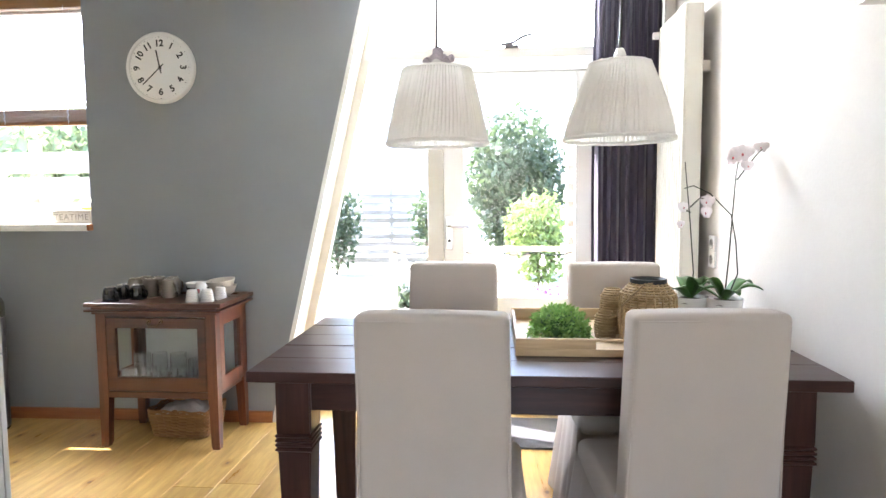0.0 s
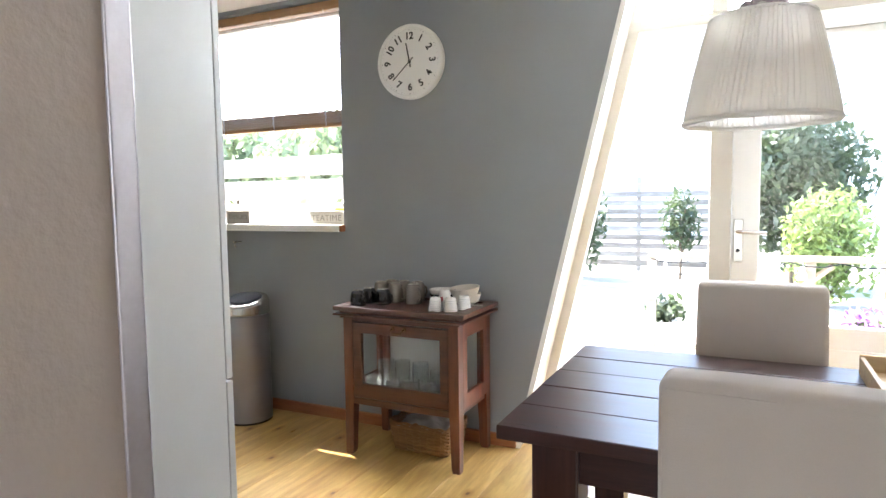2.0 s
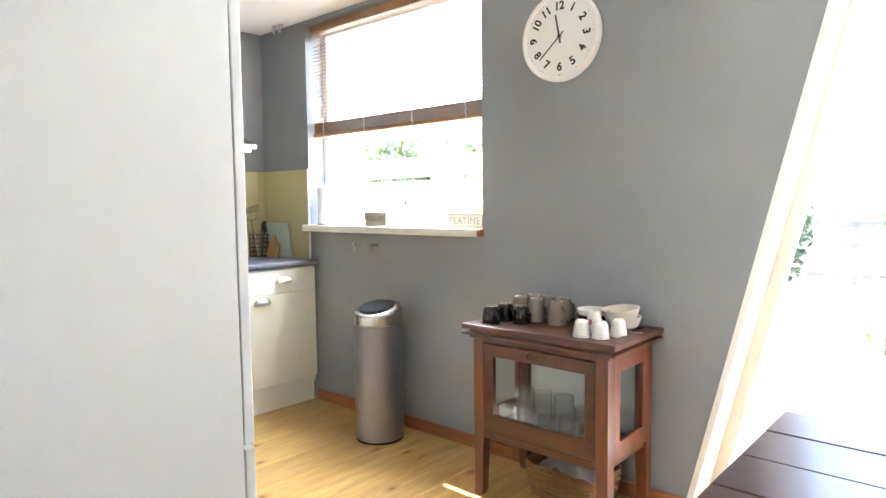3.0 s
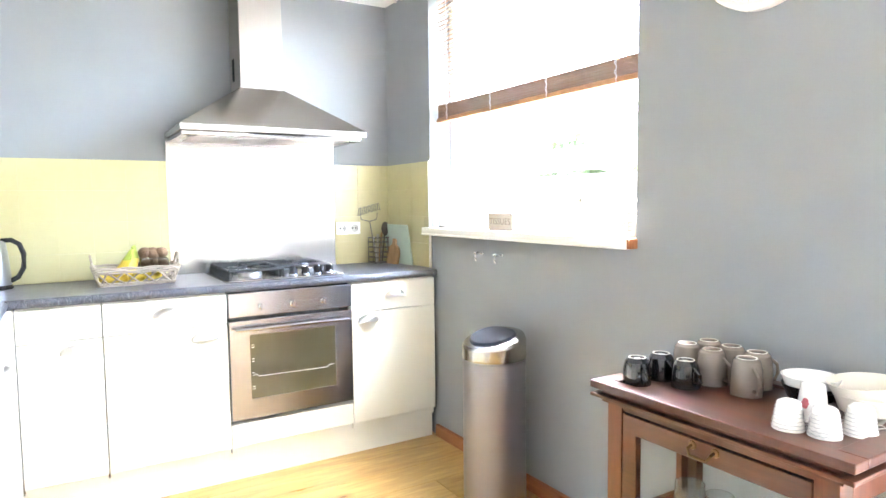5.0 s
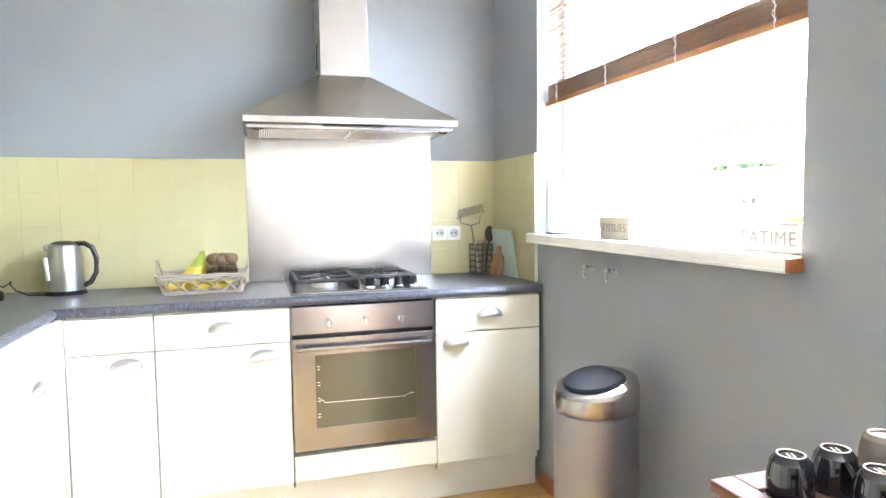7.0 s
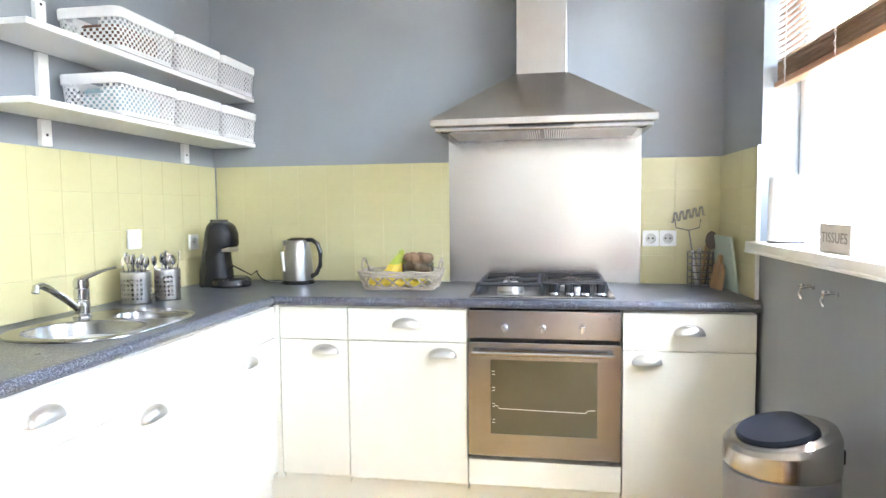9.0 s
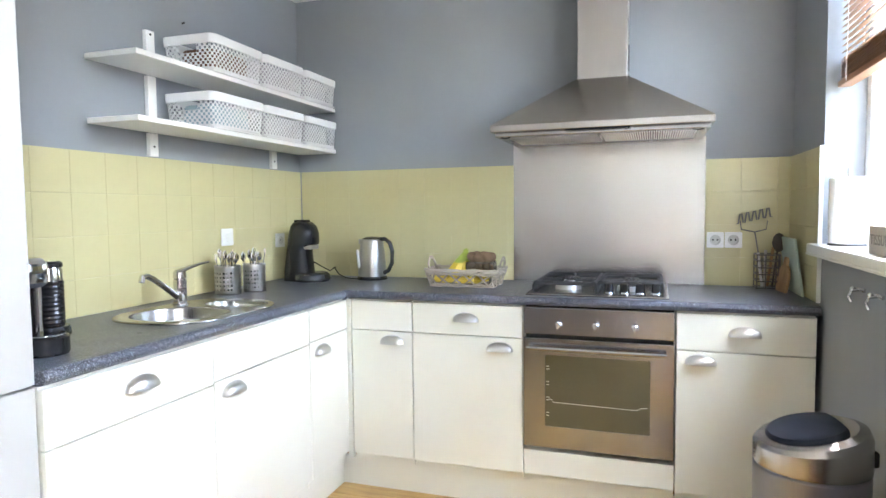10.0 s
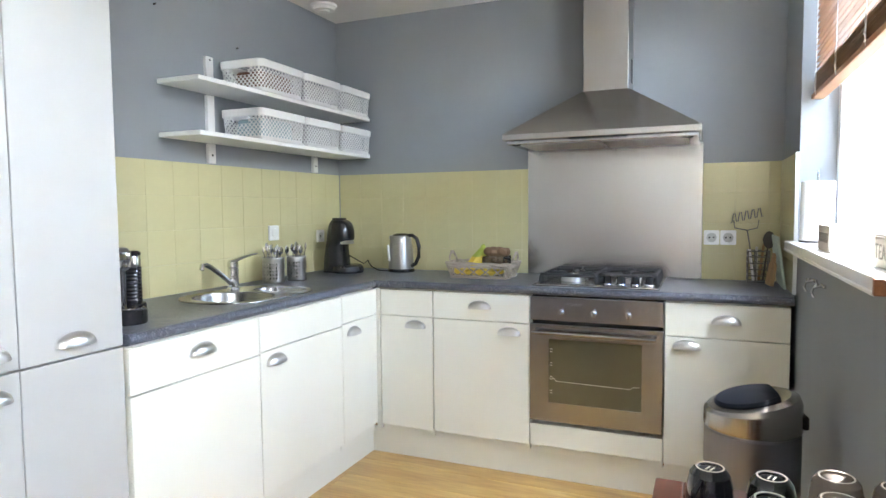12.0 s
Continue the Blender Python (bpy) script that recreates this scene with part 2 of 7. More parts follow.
M_WICKER = wood("honey_wicker", (0.34, 0.21, 0.09), (0.60, 0.43, 0.23), "x", 0.6, 2.0)
M_WICKERD = wood("brown_wicker", (0.20, 0.095, 0.035), (0.38, 0.21, 0.09), "x", 0.6, 2.0)
M_WILLOW = wood("grey_willow", (0.26, 0.21, 0.16), (0.50, 0.43, 0.35), "x", 0.7, 2.0)
M_COUNTER = speckled("speckled_worktop")
M_PANE = glass("window_glass", ior=1.18)
M_TUMBLER = glass("drinking_glass", (0.97, 1.0, 0.99))
M_TUMBLER.node_tree.nodes["Principled BSDF"].inputs["Transmission Weight"].default_value = 0.9
M_OVENGLASS = plain("oven_door_glass", (0.08, 0.071, 0.040), 0.05, var=0.1, relief=0.0, coat=0.8)
M_BACKBOARD = plain("pale_cabinet_back", (0.74, 0.78, 0.78), 0.6)
M_LEAF = leafy("orchid_leaf", (0.035, 0.10, 0.02), (0.07, 0.17, 0.04), 0.35)
M_GRASS = leafy("bright_green_sprigs", (0.10, 0.25, 0.05), (0.32, 0.50, 0.16), 0.5)
M_STEM = plain("dark_orchid_stem", (0.03, 0.035, 0.02), 0.5, var=0.2)
M_PETAL = plain("white_petal", (0.82, 0.78, 0.78), 0.6, var=0.04)
M_LIP = plain("pink_orchid_lip", (0.55, 0.13, 0.16), 0.5, var=0.2)
M_SOIL = plain("potting_bark", (0.05, 0.03, 0.02), 0.9, var=0.3, grain=60, relief=0.8, depth=0.004)
M_PLASTIC = plain("white_plastic", (0.80, 0.80, 0.79), 0.4, var=0.03, relief=0.05)
# white socket plastic greyed: the shade inside the recess is in the colour
M_WELL = plain("shaded_white_plastic", (0.52, 0.52, 0.50), 0.45, var=0.05, relief=0.05)
M_PAPER = plain("white_paper", (0.82, 0.82, 0.81), 0.95, var=0.03, grain=120, relief=0.5)
M_INK = plain("dark_ink", (0.03, 0.03, 0.03), 0.6, var=0.1)
M_GREYINK = plain("grey_stamped_ink", (0.22, 0.20, 0.18), 0.7, var=0.15)
M_BOX = plain("whitewashed_wooden_box", (0.52, 0.48, 0.41), 0.75, var=0.1, grain=40, relief=0.3)
M_MAT = plain("dark_grey_door_mat", (0.055, 0.055, 0.062), 0.98, var=0.25, grain=300, relief=0.9, depth=0.004)
M_BANANA = plain("yellow_banana_skin", (0.72, 0.52, 0.05), 0.5, var=0.12, scale=12)
M_TIP = plain("green_banana_stalk", (0.34, 0.40, 0.05), 0.6)
M_KIWI = plain("brown_kiwi_skin", (0.20, 0.12, 0.065), 0.9, var=0.2, grain=250, relief=0.6)
M_CLEAR = thin_glass("clear_plastic_tub")
M_CLOTH = plain("grey_linen", (0.48, 0.47, 0.48), 0.95, var=0.1, grain=300, relief=0.6, depth=0.002)
M_JUTE = wood("jute_twine", (0.25, 0.17, 0.09), (0.45, 0.33, 0.19), "x", 0.9, 3.0)
M_FROST = plain("pale_green_cutting_board", (0.55, 0.66, 0.58), 0.4, var=0.04)
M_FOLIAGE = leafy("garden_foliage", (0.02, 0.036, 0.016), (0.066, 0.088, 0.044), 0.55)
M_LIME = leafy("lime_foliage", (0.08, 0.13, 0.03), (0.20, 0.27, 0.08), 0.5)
# leaf green paled and greyed: outdoor glare and haze put into the colour
M_GLARELEAF = leafy("glare_paled_foliage", (0.08, 0.12, 0.06), (0.24, 0.29, 0.17), 0.55)
M_BARK = plain("bark", (0.12, 0.09, 0.06), 0.95, var=0.3, grain=30, relief=0.9, depth=0.01)
M_FENCE = wood("weathered_fence_wood", (0.20, 0.18, 0.16), (0.40, 0.37, 0.33), "x", 0.85, 0.5, per_piece=0.3)
M_RAIL = wood("bleached_rail_wood", (0.34, 0.29, 0.22), (0.52, 0.46, 0.37), "x", 0.8, 0.5)
M_DECK = wood("bleached_deck_board", (0.27, 0.25, 0.21), (0.40, 0.37, 0.32), "x", 0.8, 0.5, per_piece=0.25)
M_GRAVEL = plain("pale_garden_gravel", (0.30, 0.28, 0.25), 0.95, var=0.3, scale=1.2, grain=70, relief=0.9, depth=0.01)
M_BRICK = plain("pale_render_house", (0.78, 0.77, 0.74), 0.9, var=0.1)
M_ROOF = plain("grey_roof", (0.42, 0.40, 0.39), 0.8, var=0.2, grain=10)
M_DARKGLASS = plain("far_window_glass", (0.30, 0.30, 0.30), 0.5, var=0.1)
M_FLOWER = leafy("purple_flowers", (0.25, 0.10, 0.35), (0.60, 0.40, 0.65), 0.6)
M_BULB = plain("frosted_bulb", (0.8, 0.8, 0.76), 0.2, var=0.02)


def see_through(m, share, tint):
    """Lets part of the light come through a thin cloth, petal, leaf or slat."""
    nt = m.node_tree
    out = nt.nodes["Material Output"]
    tl, mx = nt.nodes.new("ShaderNodeBsdfTranslucent"), nt.nodes.new("ShaderNodeMixShader")
    tl.inputs["Color"].default_value = (*tint, 1)
    mx.inputs["Fac"].default_value = share
    nt.links.new(nt.nodes["Principled BSDF"].outputs["BSDF"], mx.inputs[1])
    nt.links.new(tl.outputs["BSDF"], mx.inputs[2])
    nt.links.new(mx.outputs["Shader"], out.inputs["Surface"])


see_through(M_SHADE, 0.5, (0.9, 0.88, 0.85))
see_through(M_PETAL, 0.35, (0.85, 0.8, 0.8))
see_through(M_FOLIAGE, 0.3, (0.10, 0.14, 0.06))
see_through(M_GLARELEAF, 0.35, (0.26, 0.32, 0.16))
see_through(M_LIME, 0.35, (0.26, 0.33, 0.10))
see_through(M_GRASS, 0.3, (0.25, 0.45, 0.1))
see_through(M_BLIND, 0.2, (0.60, 0.36, 0.20))

# ---- mesh helpers ----
def part(name, bm, material, parent=None, label="", smooth=True, angle=18):
    me = bpy.data.meshes.new(name)
    bmesh.ops.recalc_face_normals(bm, faces=bm.faces)
    bm.to_mesh(me)
    bm.free()
    me.materials.append(material)
    if smooth:
        me.polygons.foreach_set("use_smooth", [True] * len(me.polygons))
        me.set_sharp_from_angle(angle=radians(angle))
    ob = new(name, me)
    ob.parent = parent
    if label:
        tagged(ob, label)
    return ob


def thing(name, label, category, m=None, group=""):
    ob = new(name)
    ob.empty_display_size = 0.1
    ob.matrix_world = m or Matrix()
    return tagged(ob, label, category, group)


def setting(name, bm, material, label, category="", smooth=False):
    return tagged(part(name, bm, material, None, "", smooth), label, category or name.split("_")[0], kind="structure")


def B(bm, a, b, bev=0.0, seg=2, m=None):
    """A box between two corners, its edges rounded."""
    lo, hi = [min(p, q) for p, q in zip(a, b)], [max(p, q) for p, q in zip(a, b)]
    t = bmesh.new()
    bmesh.ops.create_cube(t, size=1)
    for v in t.verts:
        v.co = Vector([lo[i] + (v.co[i] + 0.5) * (hi[i] - lo[i]) for i in range(3)])
    if bev > 0:
        bmesh.ops.bevel(t, geom=t.edges[:], offset=bev, segments=seg, profile=0.5, affect="EDGES")
    return merge(bm, t, m)


def merge(bm, t, m=None):
    if m is not None:
        t.transform(m)
    me = bpy.data.meshes.new("tmp")
    t.to_mesh(me)
    t.free()
    bm.from_mesh(me)
    bpy.data.meshes.remove(me)
    return bm


def ring_frame(x0, x1, z0, z1, a0, a1, b0, b1, y0, y1, m=None):
    """One flat frame round an opening, its face in x and z."""
    t = bmesh.new()
    loops = []
    for y in (y0, y1):
        loops.append(([t.verts.new((x, y, z)) for x, z in ((x0, z0), (x1, z0), (x1, z1), (x0, z1))], [t.verts.new((x, y, z)) for x, z in ((a0, b0), (a1, b0), (a1, b1), (a0, b1))]))
    (o0, i0), (o1, i1) = loops
    for k in range(4):
        j = (k + 1) % 4
        t.faces.new((o0[k], o0[j], i0[j], i0[k]))
        t.faces.new((o1[k], i1[k], i1[j], o1[j]))
        t.faces.new((o0[k], o1[k], o1[j], o0[j]))
        t.faces.new((i0[k], i0[j], i1[j], i1[k]))
    bmesh.ops.recalc_face_normals(t, faces=t.faces)
    bmesh.ops.bevel(t, geom=t.edges[:], offset=0.0018, segments=1, affect="EDGES")
    if m is not None:
        t.transform(m)
    return t


def box(a, b, bev=0.0, seg=2):
    return B(bmesh.new(), a, b, bev, seg)


def lathe(bm, prof, seg=28, c=(0, 0, 0), m=None):
    """A turned body from (radius, height) pairs."""
    t = bmesh.new()
    rings = []
    for r, z in prof:
        if r < 1e-5:
            rings.append([t.verts.new((0, 0, z))])
        else:
            rings.append([t.verts.new((r * math.cos(2 * math.pi * k / seg), r * math.sin(2 * math.pi * k / seg), z)) for k in range(seg)])
    for a, b in zip(rings, rings[1:]):
        for k in range(seg):
            j = (k + 1) % seg
            q = [a[k % len(a)], a[j % len(a)], b[j % len(b)], b[k % len(b)]]
            q = list(dict.fromkeys(q))
            if len(q) > 2:
                t.faces.new(q)
    t.transform(Matrix.Translation(c))
    return merge(bm, t, m)


def tube(bm, pts, r, seg=8, closed=False, taper=1.0):
    """A round bar swept along points."""
    t = bmesh.new()
    pts = [Vector(p) for p in pts]
    n = len(pts)
    rings, up = [], Vector((0.13, 0.21, 0.97))
    for i, p in enumerate(pts):
        a = pts[(i - 1) % n] if (closed or i) else p
        b = pts[(i + 1) % n] if (closed or i < n - 1) else p
        d = (b - a).normalized()
        s = d.cross(up)
        if s.length < 1e-4:
            s = d.cross(Vector((1, 0, 0)))
        s.normalize()
        w = s.cross(d)
        rr = r * (1 + (taper - 1) * i / max(1, n - 1))
        rings.append([t.verts.new(p + rr * (math.cos(2 * math.pi * k / seg) * s + math.sin(2 * math.pi * k / seg) * w)) for k in range(seg)])
    for i in range(n if closed else n - 1):
        a, b = rings[i], rings[(i + 1) % n]
        for k in range(seg):
            t.faces.new((a[k], a[(k + 1) % seg], b[(k + 1) % seg], b[k]))
    if not closed:
        t.faces.new(rings[0][::-1])
        t.faces.new(rings[-1])
    return merge(bm, t)


def prism(bm, poly, d, m=None):
    """A flat outline of (x, z) points given depth d along y."""
    t = bmesh.new()
    a = [t.verts.new((x, 0, z)) for x, z in poly]
    b = [t.verts.new((x, d, z)) for x, z in poly]
    t.faces.new(a)
    t.faces.new(b[::-1])
    for i in range(len(poly)):
        j = (i + 1) % len(poly)
        t.faces.new((a[i], b[i], b[j], a[j]))
    return merge(bm, t, m)


def blob(bm, c, r, sub=1, squash=(1, 1, 1), rough=0.0, seed=0):
    t = bmesh.new()
    bmesh.ops.create_icosphere(t, subdivisions=sub, radius=1)
    for v in t.verts:
        k = 1 + rough * noise.noise(v.co * 2.1 + Vector((seed, seed * 0.7, 3)))
        v.co = Vector((v.co.x * squash[0], v.co.y * squash[1], v.co.z * squash[2])) * r * k
    t.transform(Matrix.Translation(c))
    return merge(bm, t)


def letters(name, text, size, depth, m, material, parent, spacing=1.0, bold=0.0):
    cu = bpy.data.curves.new(name, "FONT")
    cu.offset = bold
    cu.body, cu.size, cu.extrude, cu.align_x, cu.align_y, cu.space_character = text, size, depth, "CENTER", "CENTER", spacing
    tmp = bpy.data.objects.new("tmp", cu)
    scene.collection.objects.link(tmp)
    me = bpy.data.meshes.new_from_object(tmp.evaluated_get(bpy.context.evaluated_depsgraph_get()))
    bpy.data.objects.remove(tmp)
    me.materials.clear()
    me.materials.append(material)
    ob = new(name, me)
    ob.parent = parent
    ob.matrix_basis = m
    return ob

# ---- the setting ----
CEIL = 2.45
WALL = pose(-3.77, 3.862, 0, 0, 0, 0.64)  # window wall: u along it, v outwards, z up
U0, U1, SILL, HEAD = 0.505, 1.928, 1.11, 2.425


def slant(z):
    return 2.961 + 0.2375 * z


bm = bmesh.new()
B(bm, (-0.1, 0, 0), (U0, 0.25, CEIL), m=WALL)
B(bm, (U0, 0, 0), (U1, 0.25, SILL), m=WALL)
B(bm, (U0, 0, HEAD), (U1, 0.25, CEIL), m=WALL)
prism(bm, [(U1, 0), (slant(0), 0), (slant(CEIL), CEIL), (U1, CEIL)], 0.25, WALL)
setting("wall_north", bm, M_GREY, "grey painted kitchen wall with a window opening", "wall")

setting("wall_stove", box((-3.9, 1.2, 0), (-3.77, 4.0, CEIL)), M_GREY, "grey painted wall behind the stove", "wall")
setting("wall_sink", box((-3.77, 1.24, 0), (-0.425, 1.366, CEIL)), M_GREY, "grey painted wall behind the sink", "wall")
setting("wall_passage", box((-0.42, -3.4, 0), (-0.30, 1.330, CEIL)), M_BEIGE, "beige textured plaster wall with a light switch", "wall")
setting("wall_east", box((1.46, -3.4, 0), (1.58, 4.2, CEIL)), M_CREAMWALL, "off-white plaster wall beside the dining table", "wall")
setting("wall_garden", box((1.10, 4.10, 0), (1.46, 4.2, CEIL)), M_CREAMWALL, "off-white wall beside the garden door", "wall")
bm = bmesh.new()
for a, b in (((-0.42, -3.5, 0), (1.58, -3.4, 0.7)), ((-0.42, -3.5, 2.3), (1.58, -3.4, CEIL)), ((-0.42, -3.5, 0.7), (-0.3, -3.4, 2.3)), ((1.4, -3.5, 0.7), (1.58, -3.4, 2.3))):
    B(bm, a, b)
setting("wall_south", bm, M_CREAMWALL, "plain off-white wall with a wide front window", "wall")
setting("ceiling", box((-3.9, -3.5, CEIL), (1.58, 4.25, CEIL + 0.12)), M_CEIL, "white painted ceiling", "ceiling")

bm = bmesh.new()
B(bm, (-0.303, 1.306, 0), (-0.296, 1.335, CEIL), 0.002)
B(bm, (-0.340, 1.330, 0), (-0.296, 1.335, CEIL), 0.002)
setting("trim_corner", bm, M_ALU, "scuffed aluminium corner strip on the wall edge", "corner strip")

floor = setting("floor", box((-3.9, -3.5, -0.10), (1.6, 4.2, -0.018)), M_PINE, "yellow pine floorboards with knots", "floor")
bm = bmesh.new()
B(bm, (0.56, -0.022, 0), (slant(0.0), 0.0, 0.065), 0.004, m=WALL)
setting("baseboard", bm, M_SKIRT, "low orange-brown wooden baseboard", "baseboard")

# slanted jamb of the garden glazing, with its white edge bead
bm = bmesh.new()
k = 0.016
prism(bm, [(slant(0) + 0.0, 0), (slant(0) + k, 0), (slant(CEIL) + k, CEIL), (slant(CEIL), CEIL)], 0.26, WALL @ pose(0, 0.012, 0))
setting("trim_slanted_jamb", bm, M_CREAM, "slanted cream painted jamb beside the garden glazing", "jamb")
bm = bmesh.new()
prism(bm, [(slant(0) - 0.006, 0.0), (slant(0) + k + 0.004, 0.0), (slant(CEIL) + k + 0.004, CEIL), (slant(CEIL) - 0.006, CEIL)], 0.02, WALL @ pose(0, -0.01, 0))
setting("trim_slanted_bead", bm, M_WHITE, "white edge bead along the slanted jamb", "trim")


# ---- garden glazing and door ----
GY = 4.10


def gx(z):
    return -0.775 + 0.2385 * z


glz = tagged(thing("window_garden", "fixed cream glazing with a transom beside the garden door", "window", pose(0, GY, 0)), kind="structure")


def gbar(name, a, b, mat, depth=0.06, bev=0.004, y=0.0):
    return part(name, box((a[0], y, a[1]), (b[0], y + depth, b[1]), bev), mat, glz)


gbar("post", (0.075, 0.0), (0.168, 2.072), M_CREAM, 0.075)
gbar("mullion", (0.07, 2.122), (0.138, CEIL), M_CREAM, 0.07)
gbar("transom", (gx(2.1) - 0.03, 2.072), (1.10, 2.122), M_CREAM, 0.08)
gbar("door_head", (0.168, 1.992), (1.10, 2.072), M_WHITE, 0.06)
gbar("door_jamb", (1.035, 0.0), (1.10, 1.992), M_WHITE, 0.06)
part("slanted_stile", prism(bmesh.new(), [(gx(0) - 0.034, 0), (gx(0) + 0.03, 0), (gx(CEIL) + 0.03, CEIL), (gx(CEIL) - 0.034, CEIL)], 0.055, pose(0, 0.005, 0)), M_CREAM, glz)
gbar("bottom_rail", (gx(0) + 0.02, 0.0), (0.075, 0.075), M_CREAM, 0.07)
gbar("threshold", (0.168, 0.0), (1.035, 0.055), M_WHITE, 0.08)
part("pane", prism(bmesh.new(), [(gx(0.07), 0.07), (0.078, 0.07), (0.078, 2.075), (gx(2.075), 2.075)], 0.006, pose(0, 0.04, 0)), M_PANE, glz).visible_shadow = False
part("pane", prism(bmesh.new(), [(gx(2.12), 2.12), (0.072, 2.12), (0.072, CEIL), (gx(CEIL), CEIL)], 0.006, pose(0, 0.04, 0)), M_PANE, glz).visible_shadow = False
part("pane", box((0.136, 0.04, 2.12), (1.098, 0.046, CEIL)), M_PANE, glz).visible_shadow = False
stay = part("window_stay", tube(bmesh.new(), [(0.50, -0.015, 2.135), (0.56, -0.03, 2.14), (0.62, -0.045, 2.170), (0.675, -0.05, 2.185)], 0.009), M_STAY, glz, "grey metal window stay")
B(bm := bmesh.new(), (0.52, -0.02, 2.122), (0.60, 0.01, 2.135), 0.003)
part("stay_plate", bm, M_STAY, glz)

door = tagged(thing("door_garden", "white glazed garden door, closed", "door", pose(0, GY + 0.008, 0)), kind="structure")
part("stile", box((0.17, 0, 0.06), (0.287, 0.045, 1.99), 0.005), M_WHITE, door)
part("stile", box((0.92, 0, 0.06), (1.033, 0.045, 1.99), 0.005), M_WHITE, door)
part("top_rail", box((0.287, 0, 1.955), (0.92, 0.045, 1.99), 0.004), M_WHITE, door)
part("bottom_rail", box((0.287, 0, 0.06), (0.92, 0.045, 0.70), 0.006), M_WHITE, door)
bm = bmesh.new()
B(bm, (0.37, -0.006, 0.16), (0.84, 0.0, 0.60), 0.003)
part("door_panel", bm, M_WHITE, door)
part("pane", box((0.285, 0.018, 0.69), (0.922, 0.024, 1.957)), M_PANE, door).visible_shadow = False
hp = part("handle_plate", box((0.18, -0.012, 0.975), (0.222, 0.0, 1.175), 0.004), M_NICKEL, door, "satin metal handle plate")
part("lever", tube(bmesh.new(), [(0.2, -0.012, 1.118), (0.2, -0.05, 1.118), (0.215, -0.056, 1.118), (0.318, -0.056, 1.112)], 0.009), M_CHROME, hp)
part("keyhole", tube(bmesh.new(), [(0.2, -0.013, 1.03), (0.2, -0.018, 1.03)], 0.009), M_BLACK, hp)

# ---- kitchen window ----
win = tagged(thing("window_kitchen", "white framed kitchen window above a white sill", "window", WALL), kind="structure")
V = 0.13
for a, b in (((U0, V, SILL), (U0 + 0.05, V + 0.06, HEAD)), ((U1 - 0.05, V, SILL), (U1, V + 0.06, HEAD)), ((U0 + 0.05, V, SILL), (U1 - 0.05, V + 0.06, SILL + 0.06)), ((U0 + 0.05, V, HEAD - 0.06), (U1 - 0.05, V + 0.06, HEAD))):
    part("frame", box(a, b, 0.004), M_WHITE, win)
part("pane", box((U0 + 0.04, V + 0.028, SILL + 0.05), (U1 - 0.04, V + 0.034, HEAD - 0.05)), M_PANE, win).visible_shadow = False
part("window_sill", box((U0 - 0.03, -0.045, SILL + 0.004), (U1 - 0.002, V, SILL + 0.038), 0.006, 3), M_WHITE, win, "white painted wooden sill")
part("sill_lip", box((U0 - 0.03, -0.047, SILL - 0.004), (U1 - 0.006, -0.022, SILL + 0.006), 0.003), M_WHITE, win)
part("sill_end", box((U1 - 0.004, -0.046, SILL - 0.002), (U1 + 0.012, -0.004, SILL + 0.034), 0.003), M_SKIRT, win, "bare brown wood sill end")

# wooden blind, half raised
blind = thing("wooden_blind", "brown wooden slat blind pulled halfway up the kitchen window", "blind", WALL)
part("headrail", box((U0 + 0.01, 0.03, 2.37), (U1 - 0.005, 0.085, 2.42), 0.004), M_BLIND, blind)
n = 25
slat = None
for i in range(n):
    z = 1.815 + i * (2.355 - 1.815) / (n - 1)
    if slat is None:
        t = bmesh.new()
        B(t, (U0 + 0.015, -0.0125, -0.001), (U1 - 0.01, 0.0125, 0.001))
        slat = part("slat", t, M_BLIND, blind, "", False)
        s = slat
    else:
        s = new("slat", slat.data)
        s.parent = blind
    s.matrix_basis = pose(0, 0.055, z, 17 + 3 * math.sin(i * 1.7), 0, 0.05 * math.sin(i))
for i in range(17):
    s = new("slat", slat.data)
    s.parent = blind
    s.matrix_basis = pose(0, 0.055 + 0.002 * math.sin(i * 2.3), 1.735 + i * 0.0042, 1.5 * math.sin(i * 1.3))
part("bottom_rail", box((U0 + 0.015, 0.033, 1.712), (U1 - 0.01, 0.077, 1.732), 0.003), M_BLIND, blind)
for f in (0.09, 0.36, 0.64, 0.91):
    u = U0 + f * (U1 - U0)
    bm = tube(bmesh.new(), [(u, 0.03, 2.38), (u, 0.031, 1.9), (u, 0.03, 1.715)], 0.0012, 5)
    tube(bm, [(u, 0.08, 2.38), (u, 0.08, 1.715)], 0.0012, 5)
    tube(bm, [(u + 0.006 * math.sin(a * 1.1), 0.028, 1.725 + a * 0.006) for a in range(14)], 0.002, 5)
    part("cord", bm, M_PAPER, blind, "white ladder cord")

